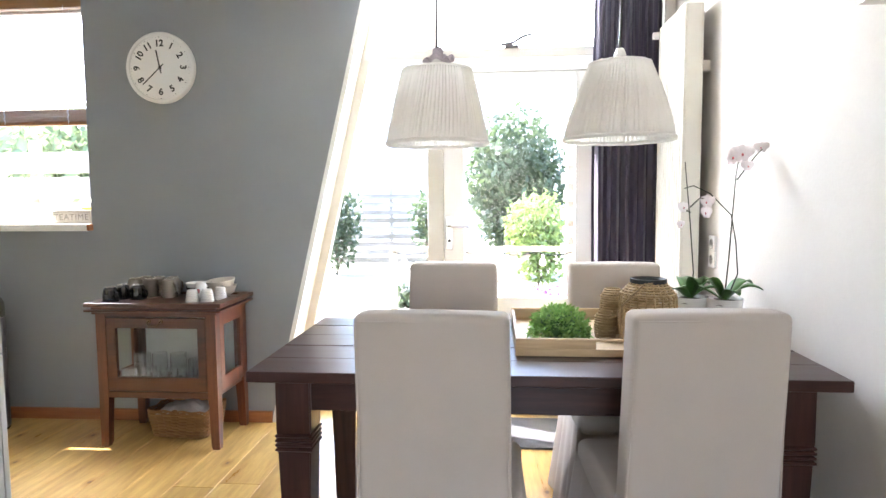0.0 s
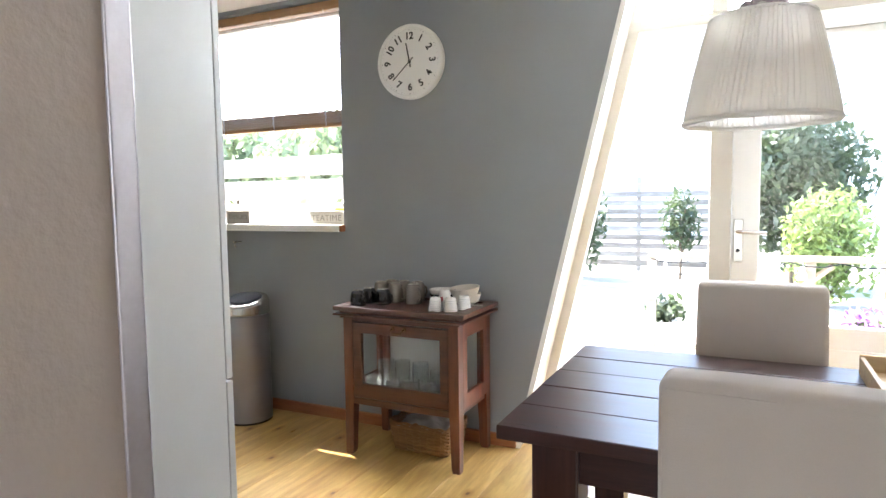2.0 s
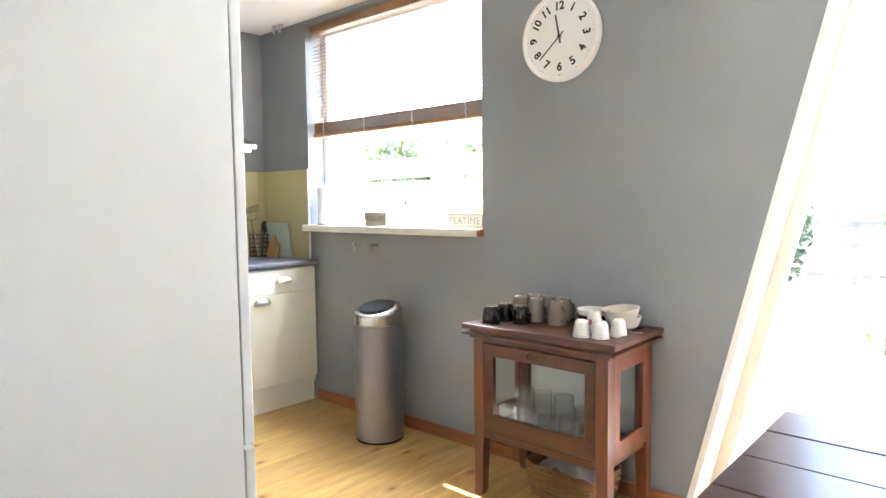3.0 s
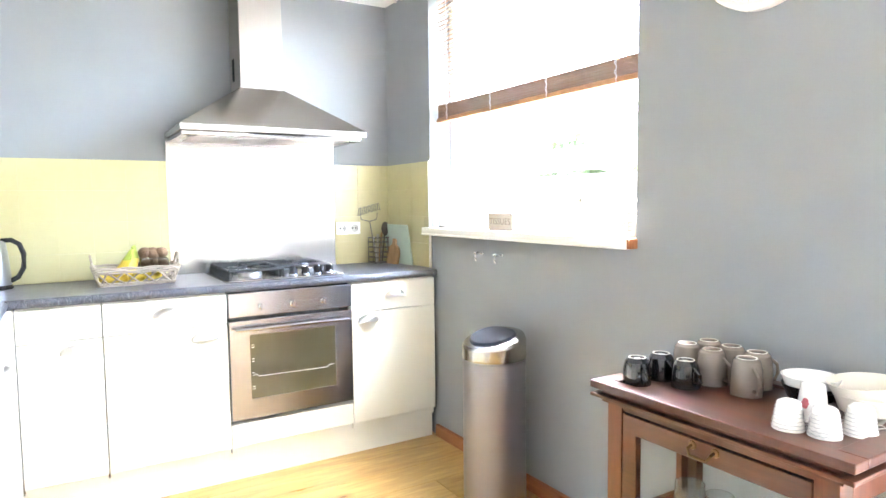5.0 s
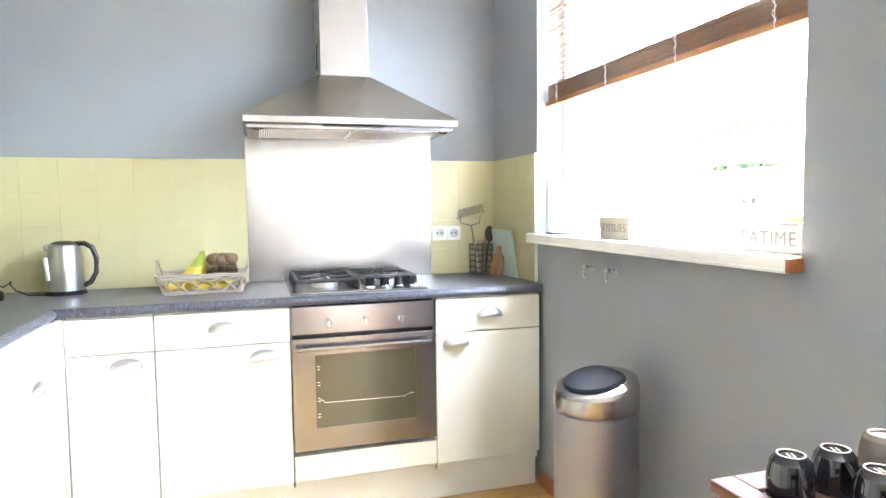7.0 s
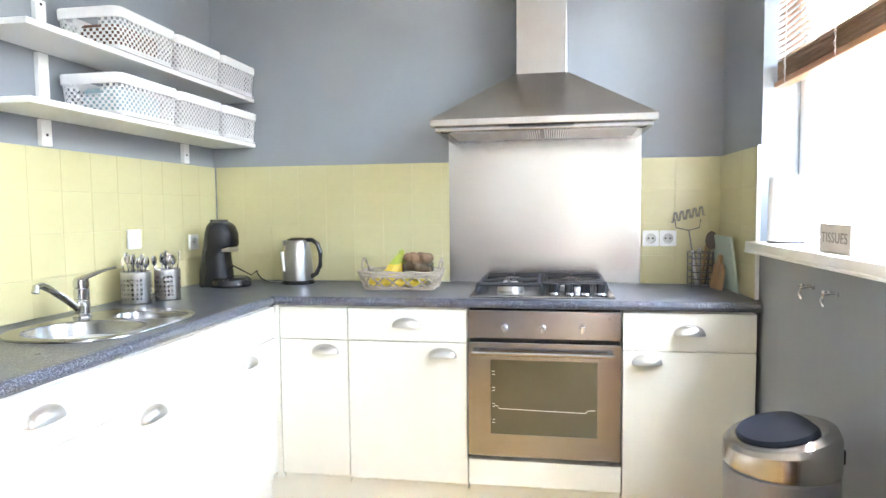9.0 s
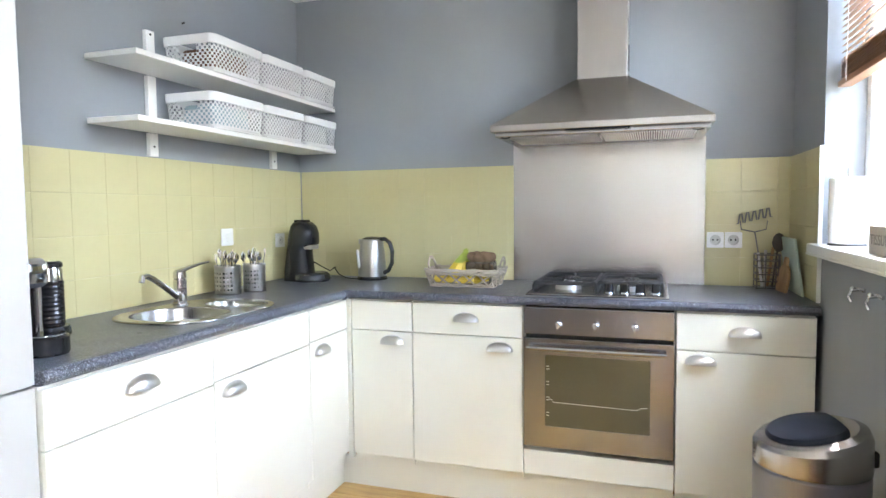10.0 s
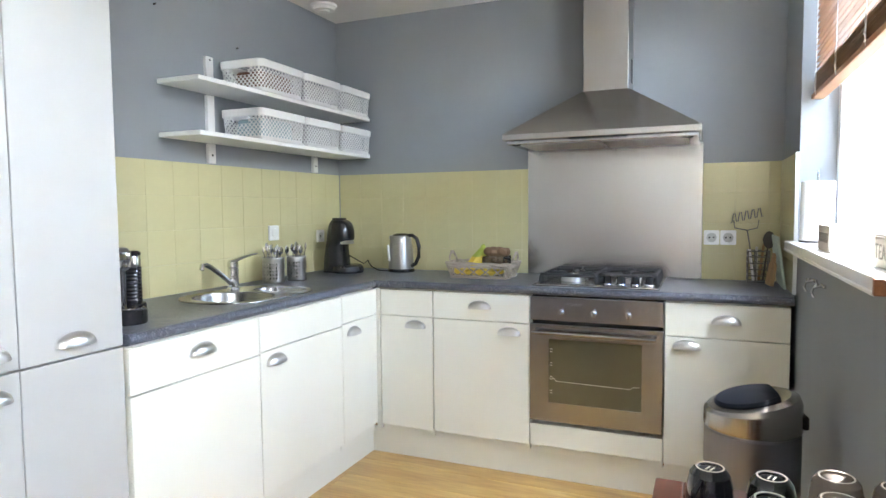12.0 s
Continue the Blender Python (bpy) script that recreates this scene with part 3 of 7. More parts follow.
# ---- cup handle, built once per unit ----
def cup_handle(parent, m):
    """A half-shell cup pull, 0.11 wide, opening downwards; local x along the front, -y out of it."""
    t = bmesh.new()
    w, h, d, nu, nv = 0.055, 0.036, 0.026, 14, 7
    grid = []
    for i in range(nu + 1):
        a = math.pi * i / nu
        row = []
        for j in range(nv + 1):
            b = 0.5 * math.pi * j / nv
            row.append(t.verts.new((-w * math.cos(a), -d * math.sin(b) * math.sin(a) ** 0.7 - 0.002, h * math.sin(a) ** 0.8 * math.cos(b))))
        grid.append(row)
    for i in range(nu):
        for j in range(nv):
            t.faces.new((grid[i][j], grid[i + 1][j], grid[i + 1][j + 1], grid[i][j + 1]))
    bmesh.ops.remove_doubles(t, verts=t.verts, dist=0.0004)
    bmesh.ops.solidify(t, geom=t.faces[:], thickness=0.0016)
    t.transform(m)
    arc = [(math.cos(math.pi * k / 16), math.sin(math.pi * k / 16) ** 0.8) for k in range(17)]
    prism(t, [(0.0585 * c, 0.0395 * q) for c, q in arc], 0.0022, m @ pose(0, -0.0022, 0))
    return part("handle", t, M_NICKEL, parent, "satin nickel cup handle", angle=40)


def panel(name, parent, a, b, mat, label=""):
    return part(name, box(a, b, 0.0025, 2), mat, parent, label)


CT, CB = 0.925, 0.887  # worktop top and underside
FX, FY = -3.20, 1.945  # fronts of the stove run and of the sink run


# ---- base cabinets of the stove run: local x runs along +y of the room, local -y points into the room ----
STOVE = pose(FX, 0, 0, 0, 0, 90)


def base_unit(name, label, m, x0, x1, split, handles, zb=0.165, mat=M_FRONT, depth=0.55):
    ob = thing(name, label, "cabinet", m)
    part("body", box((x0 + 0.004, 0.02, 0.13), (x1 - 0.004, depth, CB - 0.002)), M_FRONT, ob)
    g = 0.002
    d = panel("door", ob, (x0 + g, 0, zb), (x1 - g, 0.018, split - g), mat)
    w = panel("drawer", ob, (x0 + g, 0, split + g), (x1 - g, 0.018, CB - 0.008), mat)
    for kind, hx, hz in handles:
        cup_handle(d if kind == "door" else w, pose(hx, 0, hz))
    return ob


base_unit("base_cabinet", "narrow cream corner base cabinet with a false drawer", STOVE, 1.966, 2.265, 0.745, [("door", 2.167, 0.688)])
base_unit("base_cabinet", "cream base cabinet with drawer and cup handles", STOVE, 2.265, 2.763, 0.745, [("drawer", 2.513, 0.805), ("door", 2.663, 0.685)])
base_unit("base_cabinet", "cream base cabinet beside the oven, against the window wall", STOVE, 3.364, 3.847, 0.733, [("drawer", 3.608, 0.797), ("door", 3.455, 0.682)])
ob = thing("oven_cabinet", "cream cabinet shelf and panel under the built-in oven", "cabinet", STOVE)
part("body", box((2.767, 0.02, 0.13), (3.36, 0.55, 0.27)), M_FRONT, ob)
panel("lower_panel", ob, (2.765, 0, 0.168), (3.362, 0.018, 0.272), M_FRONT)

# sink run: local x runs along -x of the room
SINK = pose(0, FY, 0, 0, 0, 180)
base_unit("base_cabinet", "white base cabinet with drawer at the end of the sink run", SINK, 1.680, 2.272, 0.733, [("drawer", 1.975, 0.805)], 0.17, M_FRONT)
base_unit("sink_cabinet", "white base cabinet under the sink with a false drawer", SINK, 2.272, 2.864, 0.740, [("door", 2.368, 0.682)], 0.17, M_FRONT)
base_unit("base_cabinet", "narrow white corner base cabinet", SINK, 2.864, 3.198, 0.747, [("door", 2.962, 0.685)], 0.17, M_FRONT)
panel("corner_post", bpy.data.objects["base_cabinet"], (1.938, 0.0, 0.137), (1.964, 0.030, CB - 0.002), M_FRONT)

pl = thing("plinth", "cream plinth board under the base cabinets", "plinth")
part("board", box((-3.25, 1.895, 0.0), (-3.234, 3.84, 0.135), 0.001), M_FRONT, pl)
part("board", box((-3.234, 1.880, 0.0), (-1.70, 1.896, 0.135), 0.001), M_FRONT, pl)
tagged(pl, kind="structure")


# ---- tall cabinets ----
def tall_unit(x0, x1, label, handle_x):
    ob = thing("tall_cabinet", label, "cabinet", pose(0, 1.93, 0, 0, 0, 180))
    part("body", box((x0 + 0.002, 0.02, 0.0), (x1 - 0.002, 0.555, 2.38), 0.0015), M_TALL_DIMMED, ob)
    up = panel("upper_door", ob, (x0 + 0.001, 0, 0.893), (x1 - 0.0015, 0.019, 2.375), M_TALL_DIMMED)
    lo = panel("lower_door", ob, (x0 + 0.001, 0, 0.14), (x1 - 0.0015, 0.019, 0.887), M_TALL_DIMMED)
    cup_handle(up, pose(handle_x, 0, 0.925))
    if handle_x < 1.4:
        cup_handle(lo, pose(handle_x, 0, 0.82))
    return ob


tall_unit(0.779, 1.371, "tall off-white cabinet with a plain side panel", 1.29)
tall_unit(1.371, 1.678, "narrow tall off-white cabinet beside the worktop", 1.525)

# ---- worktop ----
wt = thing("worktop", "dark grey speckled laminate worktop with a rounded front edge", "worktop")


def slab(a, b):
    part("slab", box((*a, CB), (*b, CT)), M_COUNTER, wt, "", False)


for a, b in (((-3.768, 1.372), (-2.85, 1.93)), ((-2.18, 1.372), (-1.684, 1.93)), ((-3.768, 1.93), (-3.205, 3.855))):
    slab(a, b)
prof = [(0.0, CT), (0.012, CT - 0.002), (0.02, CT - 0.009), (0.0235, CT - 0.019), (0.02, CT - 0.029), (0.012, CT - 0.036), (0.0, CB)]
bm = bmesh.new()
for a, b, d in (((-3.205, 1.953), (-3.205, 3.855), (1, 0)), ((-3.182, 1.93), (-1.684, 1.93), (0, 1))):
    va = [[bm.verts.new((p[0] + d[0] * o, p[1] + d[1] * o, z)) for o, z in prof] for p in (a, b)]
    for i in range(len(prof) - 1):
        bm.faces.new((va[0][i], va[0][i + 1], va[1][i + 1], va[1][i]))
    bm.faces.new(va[0])
    bm.faces.new(va[1][::-1])
B(bm, (-3.205, 1.93, CB), (-3.1825, 1.953, CT), 0.0)
part("rounded_edge", bm, M_COUNTER, wt)

# ---- inset sink: rounded bowls ----
def bowl(bm, x0, x1, y0, y1, depth, r, taper=0.9, seg=6, rim=0.0):
    """A sunken basin with rounded corners, open at the top."""
    cx, cy, rings = (x0 + x1) / 2, (y0 + y1) / 2, []
    for k, z, rr in ((1.0 + rim, CT + 0.0015, r), (1.0, CT + 0.0025, r), (0.985, CT - 0.006, r), (taper, CT - depth + 0.02, r), (taper - 0.07, CT - depth, r * 0.8)):
        hx, hy = (x1 - x0) / 2 * k, (y1 - y0) / 2 * k
        ring = []
        for qx, qy, a0 in ((1, 1, 0), (-1, 1, 90), (-1, -1, 180), (1, -1, 270)):
            for i in range(seg + 1):
                a = radians(a0 + 90 * i / seg)
                ring.append(bm.verts.new((cx + qx * (hx - rr) + rr * math.cos(a), cy + qy * (hy - rr) + rr * math.sin(a), z)))
        rings.append(ring)
    for a, b in zip(rings, rings[1:]):
        for i in range(len(a)):
            j = (i + 1) % len(a)
            bm.faces.new((a[i], a[j], b[j], b[i]))
    bm.faces.new(rings[-1])


SX0, SX1, SY0, SY1 = -2.80, -2.225, 1.485, 1.90  # outer rim
sink = thing("sink", "stainless steel inset sink with a large and a small bowl", "sink", pose(0, 0, 0))
bm = bmesh.new()
bowl(bm, -2.56, -2.262, 1.535, 1.868, 0.15, 0.135)
part("main_bowl", bm, M_STEELX, sink, "", True, 60)
bm = bmesh.new()
bowl(bm, -2.745, -2.60, 1.61, 1.868, 0.09, 0.07)
part("small_bowl", bm, M_STEELX, sink, "", True, 60)


def outline(bm, x0, x1, y0, y1, r, z, seg=6):
    vs = []
    for cx, cy, a0 in ((x1 - r, y1 - r, 0), (x0 + r, y1 - r, 90), (x0 + r, y0 + r, 180), (x1 - r, y0 + r, 270)):
        for i in range(seg + 1):
            a = radians(a0 + 90 * i / seg)
            vs.append(bm.verts.new((cx + r * math.cos(a), cy + r * math.sin(a), z)))
    return [bm.edges.new((vs[i], vs[(i + 1) % len(vs)])) for i in range(len(vs))]


bm = bmesh.new()
bmesh.ops.triangle_fill(bm, edges=outline(bm, -2.85, -2.18, 1.372, 1.93, 0.0002, CT, 1) + outline(bm, SX0 + 0.012, SX1 - 0.012, SY0 + 0.012, SY1 - 0.012, 0.158, CT, 12), use_beauty=True)
down = bmesh.ops.extrude_face_region(bm, geom=bm.faces[:])["geom"]
bmesh.ops.translate(bm, vec=(0, 0, CB - CT), verts=[v for v in down if isinstance(v, bmesh.types.BMVert)])
part("slab", bm, M_COUNTER, wt, "", False)
bm = bmesh.new()
es_ = outline(bm, SX0, SX1, SY0, SY1, 0.17, CT + 0.003, 12) + outline(bm, -2.56, -2.262, 1.535, 1.868, 0.135, CT + 0.003) + outline(bm, -2.745, -2.60, 1.61, 1.868, 0.07, CT + 0.003)
bmesh.ops.triangle_fill(bm, edges=es_, use_beauty=True)
part("rim", bm, M_STEELX, sink, "", False).modifiers.new("thickness", "SOLIDIFY").thickness = -0.003
bm, tmp_ = bmesh.new(), bmesh.new()
tube(bm, [e.verts[0].co.copy() for e in outline(tmp_, SX0, SX1, SY0, SY1, 0.17, CT + 0.0025, 12)], 0.0028, 6, True)
part("rim_bead", bm, M_STEELX, sink)
part("drain", lathe(bmesh.new(), [(0, 0.004), (0.03, 0.004), (0.04, 0.0), (0, 0.0)], 20, (-2.43, 1.69, CT - 0.15)), M_CHROME, sink)

tap = thing("kitchen_tap", "chrome single-lever kitchen tap behind the sink", "tap", pose(-2.60, 1.535, CT + 0.003))
part("body", lathe(bmesh.new(), [(0, 0), (0.029, 0), (0.029, 0.008), (0.0245, 0.016), (0.0245, 0.06), (0.023, 0.063), (0.0245, 0.066), (0.0245, 0.098), (0.021, 0.102), (0.025, 0.106), (0.024, 0.128), (0.016, 0.138), (0, 0.14)]), M_CHROME, tap)
part("spout", tube(bmesh.new(), [(0.012, 0.0, 0.03), (0.08, 0.006, 0.075), (0.15, 0.012, 0.118), (0.185, 0.016, 0.132), (0.205, 0.018, 0.13), (0.212, 0.019, 0.112)], 0.011, 12), M_CHROME, tap)
bm = bmesh.new()
sec_ = []
for k in range(9):
    f = k / 8
    w_, h_ = 0.019 - 0.010 * f, 0.010 - 0.006 * f
    cx_, cy_, cz_ = 0.01 - 0.115 * f, 0.05 * f, 0.125 + 0.034 * math.sin(1.25 * f) + 0.004
    sec_.append([bm.verts.new((cx_ + 0.4 * w_ * math.cos(q), cy_ + w_ * math.cos(q), cz_ + h_ * math.sin(q))) for q in [2 * math.pi * i / 12 for i in range(12)]])
for p_, q_ in zip(sec_, sec_[1:]):
    for i in range(12):
        bm.faces.new((p_[i], p_[(i + 1) % 12], q_[(i + 1) % 12], q_[i]))
bm.faces.new(sec_[0])
bm.faces.new(sec_[-1])
part("lever", bm, M_CHROME, tap, "", True, 50)

# ---- oven ----
ov = thing("built_in_oven", "stainless steel built-in oven with a glass door", "oven", STOVE @ pose(0, 0, 0))
part("body", box((2.77, 0.03, 0.285), (3.358, 0.54, 0.884)), M_BLACK, ov)
cp = part("control_panel", box((2.766, -0.004, 0.768), (3.361, 0.03, 0.880), 0.003), M_OVEN, ov)
for x in (2.913, 3.061, 3.212):
    kb = part("knob", lathe(bmesh.new(), [(0, 0.03), (0.009, 0.03), (0.010, 0.012), (0.014, 0.008), (0.014, 0), (0, 0)], 18, m=pose(x, -0.004, 0.812, 90)), M_CHROME, cp)
    B(bm := bmesh.new(), (x - 0.005, -0.04, 0.80), (x + 0.005, -0.02, 0.828), 0.002)
    part("grip", bm, M_CHROME, kb)
    bm = bmesh.new()
    for a in range(-4, 5):
        an = radians(a * 32)
        blob(bm, (x + 0.03 * math.sin(an), -0.0045, 0.812 + 0.03 * math.cos(an)), 0.0014, 1)
    part("dial_marks", bm, M_GREYINK, cp)
part("pilot_lamp", lathe(bmesh.new(), [(0, 0.002), (0.003, 0.002), (0.003, 0)], 10, m=pose(3.315, -0.004, 0.855, 90)), M_BLACK, cp)
x0, x1, z0, z1 = 2.766, 3.361, 0.292, 0.752
a0, a1, b0, b1 = 2.858, 3.27, 0.385, 0.682
t = ring_frame(x0, x1, z0, z1, a0, a1, b0, b1, -0.008, 0.028)
od = part("door", t, M_OVEN, ov, "steel oven door", False)
part("door_glass", box((a0 - 0.001, -0.0075, b0 - 0.001), (a1 + 0.001, 0.0, b1 + 0.001), 0.0005), M_OVENGLASS, od, "dark reflective oven glass")
bm = tube(bmesh.new(), [(2.872, -0.0085, 0.50), (2.885, -0.0085, 0.497), (2.89, -0.0085, 0.487), (3.225, -0.0085, 0.482), (3.235, -0.0085, 0.492), (3.262, -0.0085, 0.494)], 0.0014, 6)
for i in range(4):
    for dz in (0, 0.012):
        tube(bm, [(2.862, -0.0085, 0.43 + i * 0.065 + dz), (2.874, -0.0085, 0.43 + i * 0.065 + dz)], 0.0014, 5)
part("oven_rack", bm, M_NICKEL, od)
part("handle_bar", tube(bmesh.new(), [(2.785, -0.045, 0.716), (3.33, -0.045, 0.716)], 0.0085, 14), M_OVEN, od)
for x in (2.80, 3.315):
    part("handle_stand", tube(bmesh.new(), [(x, -0.008, 0.716), (x, -0.045, 0.716)], 0.009, 12), M_OVEN, od)

# ---- steel splashback and cooker hood ----
sp = thing("splashback", "brushed steel splashback panel behind the hob", "splashback", pose(-3.766, 0, 0))
part("sheet", box((0.002, 2.606, CT + 0.002), (0.012, 3.503, 1.612), 0.001), M_SPLASH, sp)
hood = thing("cooker_hood", "stainless steel pyramid cooker hood with chimney", "cooker hood", pose(-3.766, 3.053, 0))
W, D = 0.447, 0.49
part("rim", box((0.0, -W, 1.618), (D, W, 1.646), 0.002), M_STEELX, hood)
bm = bmesh.new()
lo = [bm.verts.new(p) for p in ((0, -W, 1.646), (D, -W, 1.646), (D, W, 1.646), (0, W, 1.646))]
hi = [bm.verts.new(p) for p in ((0, -0.115, 1.87), (0.215, -0.115, 1.87), (0.215, 0.112, 1.87), (0, 0.112, 1.87))]
for i in range(4):
    j = (i + 1) % 4
    bm.faces.new((lo[i], lo[j], hi[j], hi[i]))
bm.faces.new(hi)
part("canopy", bm, M_STEELX, hood)
ch = part("chimney", box((0.0, -0.11, 1.86), (0.21, 0.107, CEIL - 0.002), 0.002), M_STEELZ, hood)
for s in (-0.112, 0.1075):
    part("vent", box((0.05, s, 1.92), (0.09, s + 0.003, 2.035)), M_BLACK, ch)
un = part("underside", box((0.012, -W + 0.012, 1.600), (D - 0.04, W - 0.012, 1.619), 0.003), M_OVEN, hood)
for s in (-1, 1):
    fs_ = part("filter_slat", box((0.10, 0, 1.597), (D - 0.09, 0.0045, 1.601)), M_NICKEL, un, "", False)
    fs_.matrix_basis = pose(0, s * 0.012, 0)
    for i in range(1, 40):
        o2 = new("filter_slat", fs_.data)
        o2.parent = un
        o2.matrix_basis = pose(0, s * (0.012 + i * 0.0095), 0)
    tube(bm := bmesh.new(), [(D - 0.055, s * 0.41, 1.598), (D - 0.05, s * 0.39, 1.594), (D - 0.055, s * 0.37, 1.598)], 0.003, 6)
    part("clip", bm, M_BLACK, un)
part("switch_strip", box((D - 0.03, -0.13, 1.612), (D - 0.012, 0.13, 1.618), 0.001), M_BLACK, hood)

# ---- gas hob ----
hob = thing("gas_hob", "steel gas hob with black cast iron grates", "hob", pose(-3.49, 3.055, CT))
part("plate", box((-0.235, -0.287, 0.0), (0.26, 0.285, 0.008), 0.003), M_STEELX, hob)
part("well", box((-0.21, -0.262, 0.008), (0.235, 0.26, 0.010), 0.001), M_HOBWELL, hob, "dark burnished hob plate")
for gy in (-0.132, 0.132):
    bm = bmesh.new()
    x0, x1, y0, y1, z = -0.2, (0.2 if gy < 0 else 0.13), gy - 0.123, gy + 0.123, 0.047
    for p in ([(x0, y0), (x1, y0)], [(x1, y0), (x1, y1)], [(x1, y1), (x0, y1)], [(x0, y1), (x0, y0)]):
        tube(bm, [(*p[0], z), (*p[1], z)], 0.0085, 6)
    for cx in (-0.1, 0.075):
        for a, b in (((cx, y0), (cx, gy - 0.03)), ((cx, gy + 0.03), (cx, y1)), ((cx - 0.095, gy), (cx - 0.03, gy)), ((cx + 0.03, gy), (min(x1, cx + 0.095), gy))):
            tube(bm, [(*a, z), (*b, z + 0.004)], 0.0065, 6)
    for i in range(9):
        x = x0 + (x1 - x0) * i / 8
        for y in (y0, y1):
            s_ = 1 if y > gy else -1
            tube(bm, [(x, y - 0.012 * s_, z + 0.006), (x, y + 0.002 * s_, z + 0.003), (x, y + 0.007 * s_, z - 0.012), (x, y + 0.009 * s_, 0.01)], 0.0072, 6)
    part("grate", bm, M_IRON, hob, "black cast iron pan grate")
    for cx, r in ((-0.1, 0.028), (0.075, 0.036)):
        bn = part("burner", lathe(bmesh.new(), [(0, 0.018), (r * 1.5, 0.018), (r * 1.6, 0.0), (0, 0)], 22, (cx, gy, 0.01)), M_NICKEL, hob)
        part("burner_cap", lathe(bmesh.new(), [(0, 0.03), (r * 0.9, 0.03), (r, 0.026), (r, 0.018), (0, 0.018)], 22, (cx, gy, 0.01)), M_STEELX, bn)
for i in range(4):
    part("control_knob", lathe(bmesh.new(), [(0, 0.036), (0.016, 0.036), (0.019, 0.032), (0.0195, 0.006), (0.021, 0.004), (0.021, 0), (0, 0)], 20, (0.185, 0.05 + i * 0.062, 0.016)), M_BLACK, hob, "black hob knob with silver collar")
    part("knob_collar", lathe(bmesh.new(), [(0, 0.006), (0.02, 0.006), (0.022, 0.0), (0, 0)], 20, (0.185, 0.05 + i * 0.062, 0.01)), M_CHROME, hob)

# ---- dining table ----
TX0_, TX1_, TY0_, TY1_, TZ = -0.245, 1.412, 2.165, 3.0, 0.785
tab = thing("dining_table", "large dark-stained wooden dining table with turned square legs", "table", pose(TX0_, TY0_, 0))
L, Wd = TX1_ - TX0_, TY1_ - TY0_
nb = 5
for i in range(nb):
    y0, y1 = Wd * i / nb, Wd * (i + 1) / nb
    part("board", box((0.0, y0 + 0.001, TZ - 0.032), (L, y1 - 0.001, TZ - 0.0008 * (i % 2)), 0.003), M_DARK, tab)
ap0, ap1 = TZ - 0.135, TZ - 0.032
for a, b in (((0.15, 0.075, ap0), (L - 0.15, 0.1, ap1)), ((0.15, Wd - 0.1, ap0), (L - 0.15, Wd - 0.075, ap1)), ((0.075, 0.15, ap0), (0.1, Wd - 0.15, ap1)), ((L - 0.1, 0.15, ap0), (L - 0.075, Wd - 0.15, ap1))):
    part("apron", box(a, b, 0.003), M_DARK, tab)


def table_leg(cx, cy):
    t = bmesh.new()
    secs = [(0, 0.038), (0.3, 0.043), (0.52, 0.05)]
    for i in range(4):
        z = 0.525 + i * 0.014
        secs += [(z, 0.05), (z + 0.005, 0.056), (z + 0.010, 0.056), (z + 0.0135, 0.05)]
    secs += [(0.59, 0.053), (TZ - 0.033, 0.053)]
    rings = [[t.verts.new((cx + sx * h, cy + sy * h, z)) for sx, sy in ((1, 1), (-1, 1), (-1, -1), (1, -1))] for z, h in secs]
    for a, b in zip(rings, rings[1:]):
        for i in range(4):
            t.faces.new((a[i], a[(i + 1) % 4], b[(i + 1) % 4], b[i]))
    t.faces.new(rings[0])
    t.faces.new(rings[-1])
    edges = [e for e in t.edges if abs(e.verts[0].co.z - e.verts[1].co.z) > 0.05]
    bmesh.ops.bevel(t, geom=edges, offset=0.004, segments=2, affect="EDGES")
    return part("leg", t, M_DARKZ, tab, "", True, 25)


for cx in (0.115, L - 0.115):
    for cy in (0.115, Wd - 0.115):
        table_leg(cx, cy)


# ---- slipcovered chairs ----
def cushion(bm, a, b, r, seg=4, puff=0.0):
    t = bmesh.new()
    B(t, a, b, r, seg)
    if puff:
        c = [(p + q) / 2 for p, q in zip(a, b)]
        for v in t.verts:
            n_ = noise.noise(v.co * 6)
            v.co += Vector((v.co.x - c[0], v.co.y - c[1], 0)).normalized() * puff * n_
    return merge(bm, t)


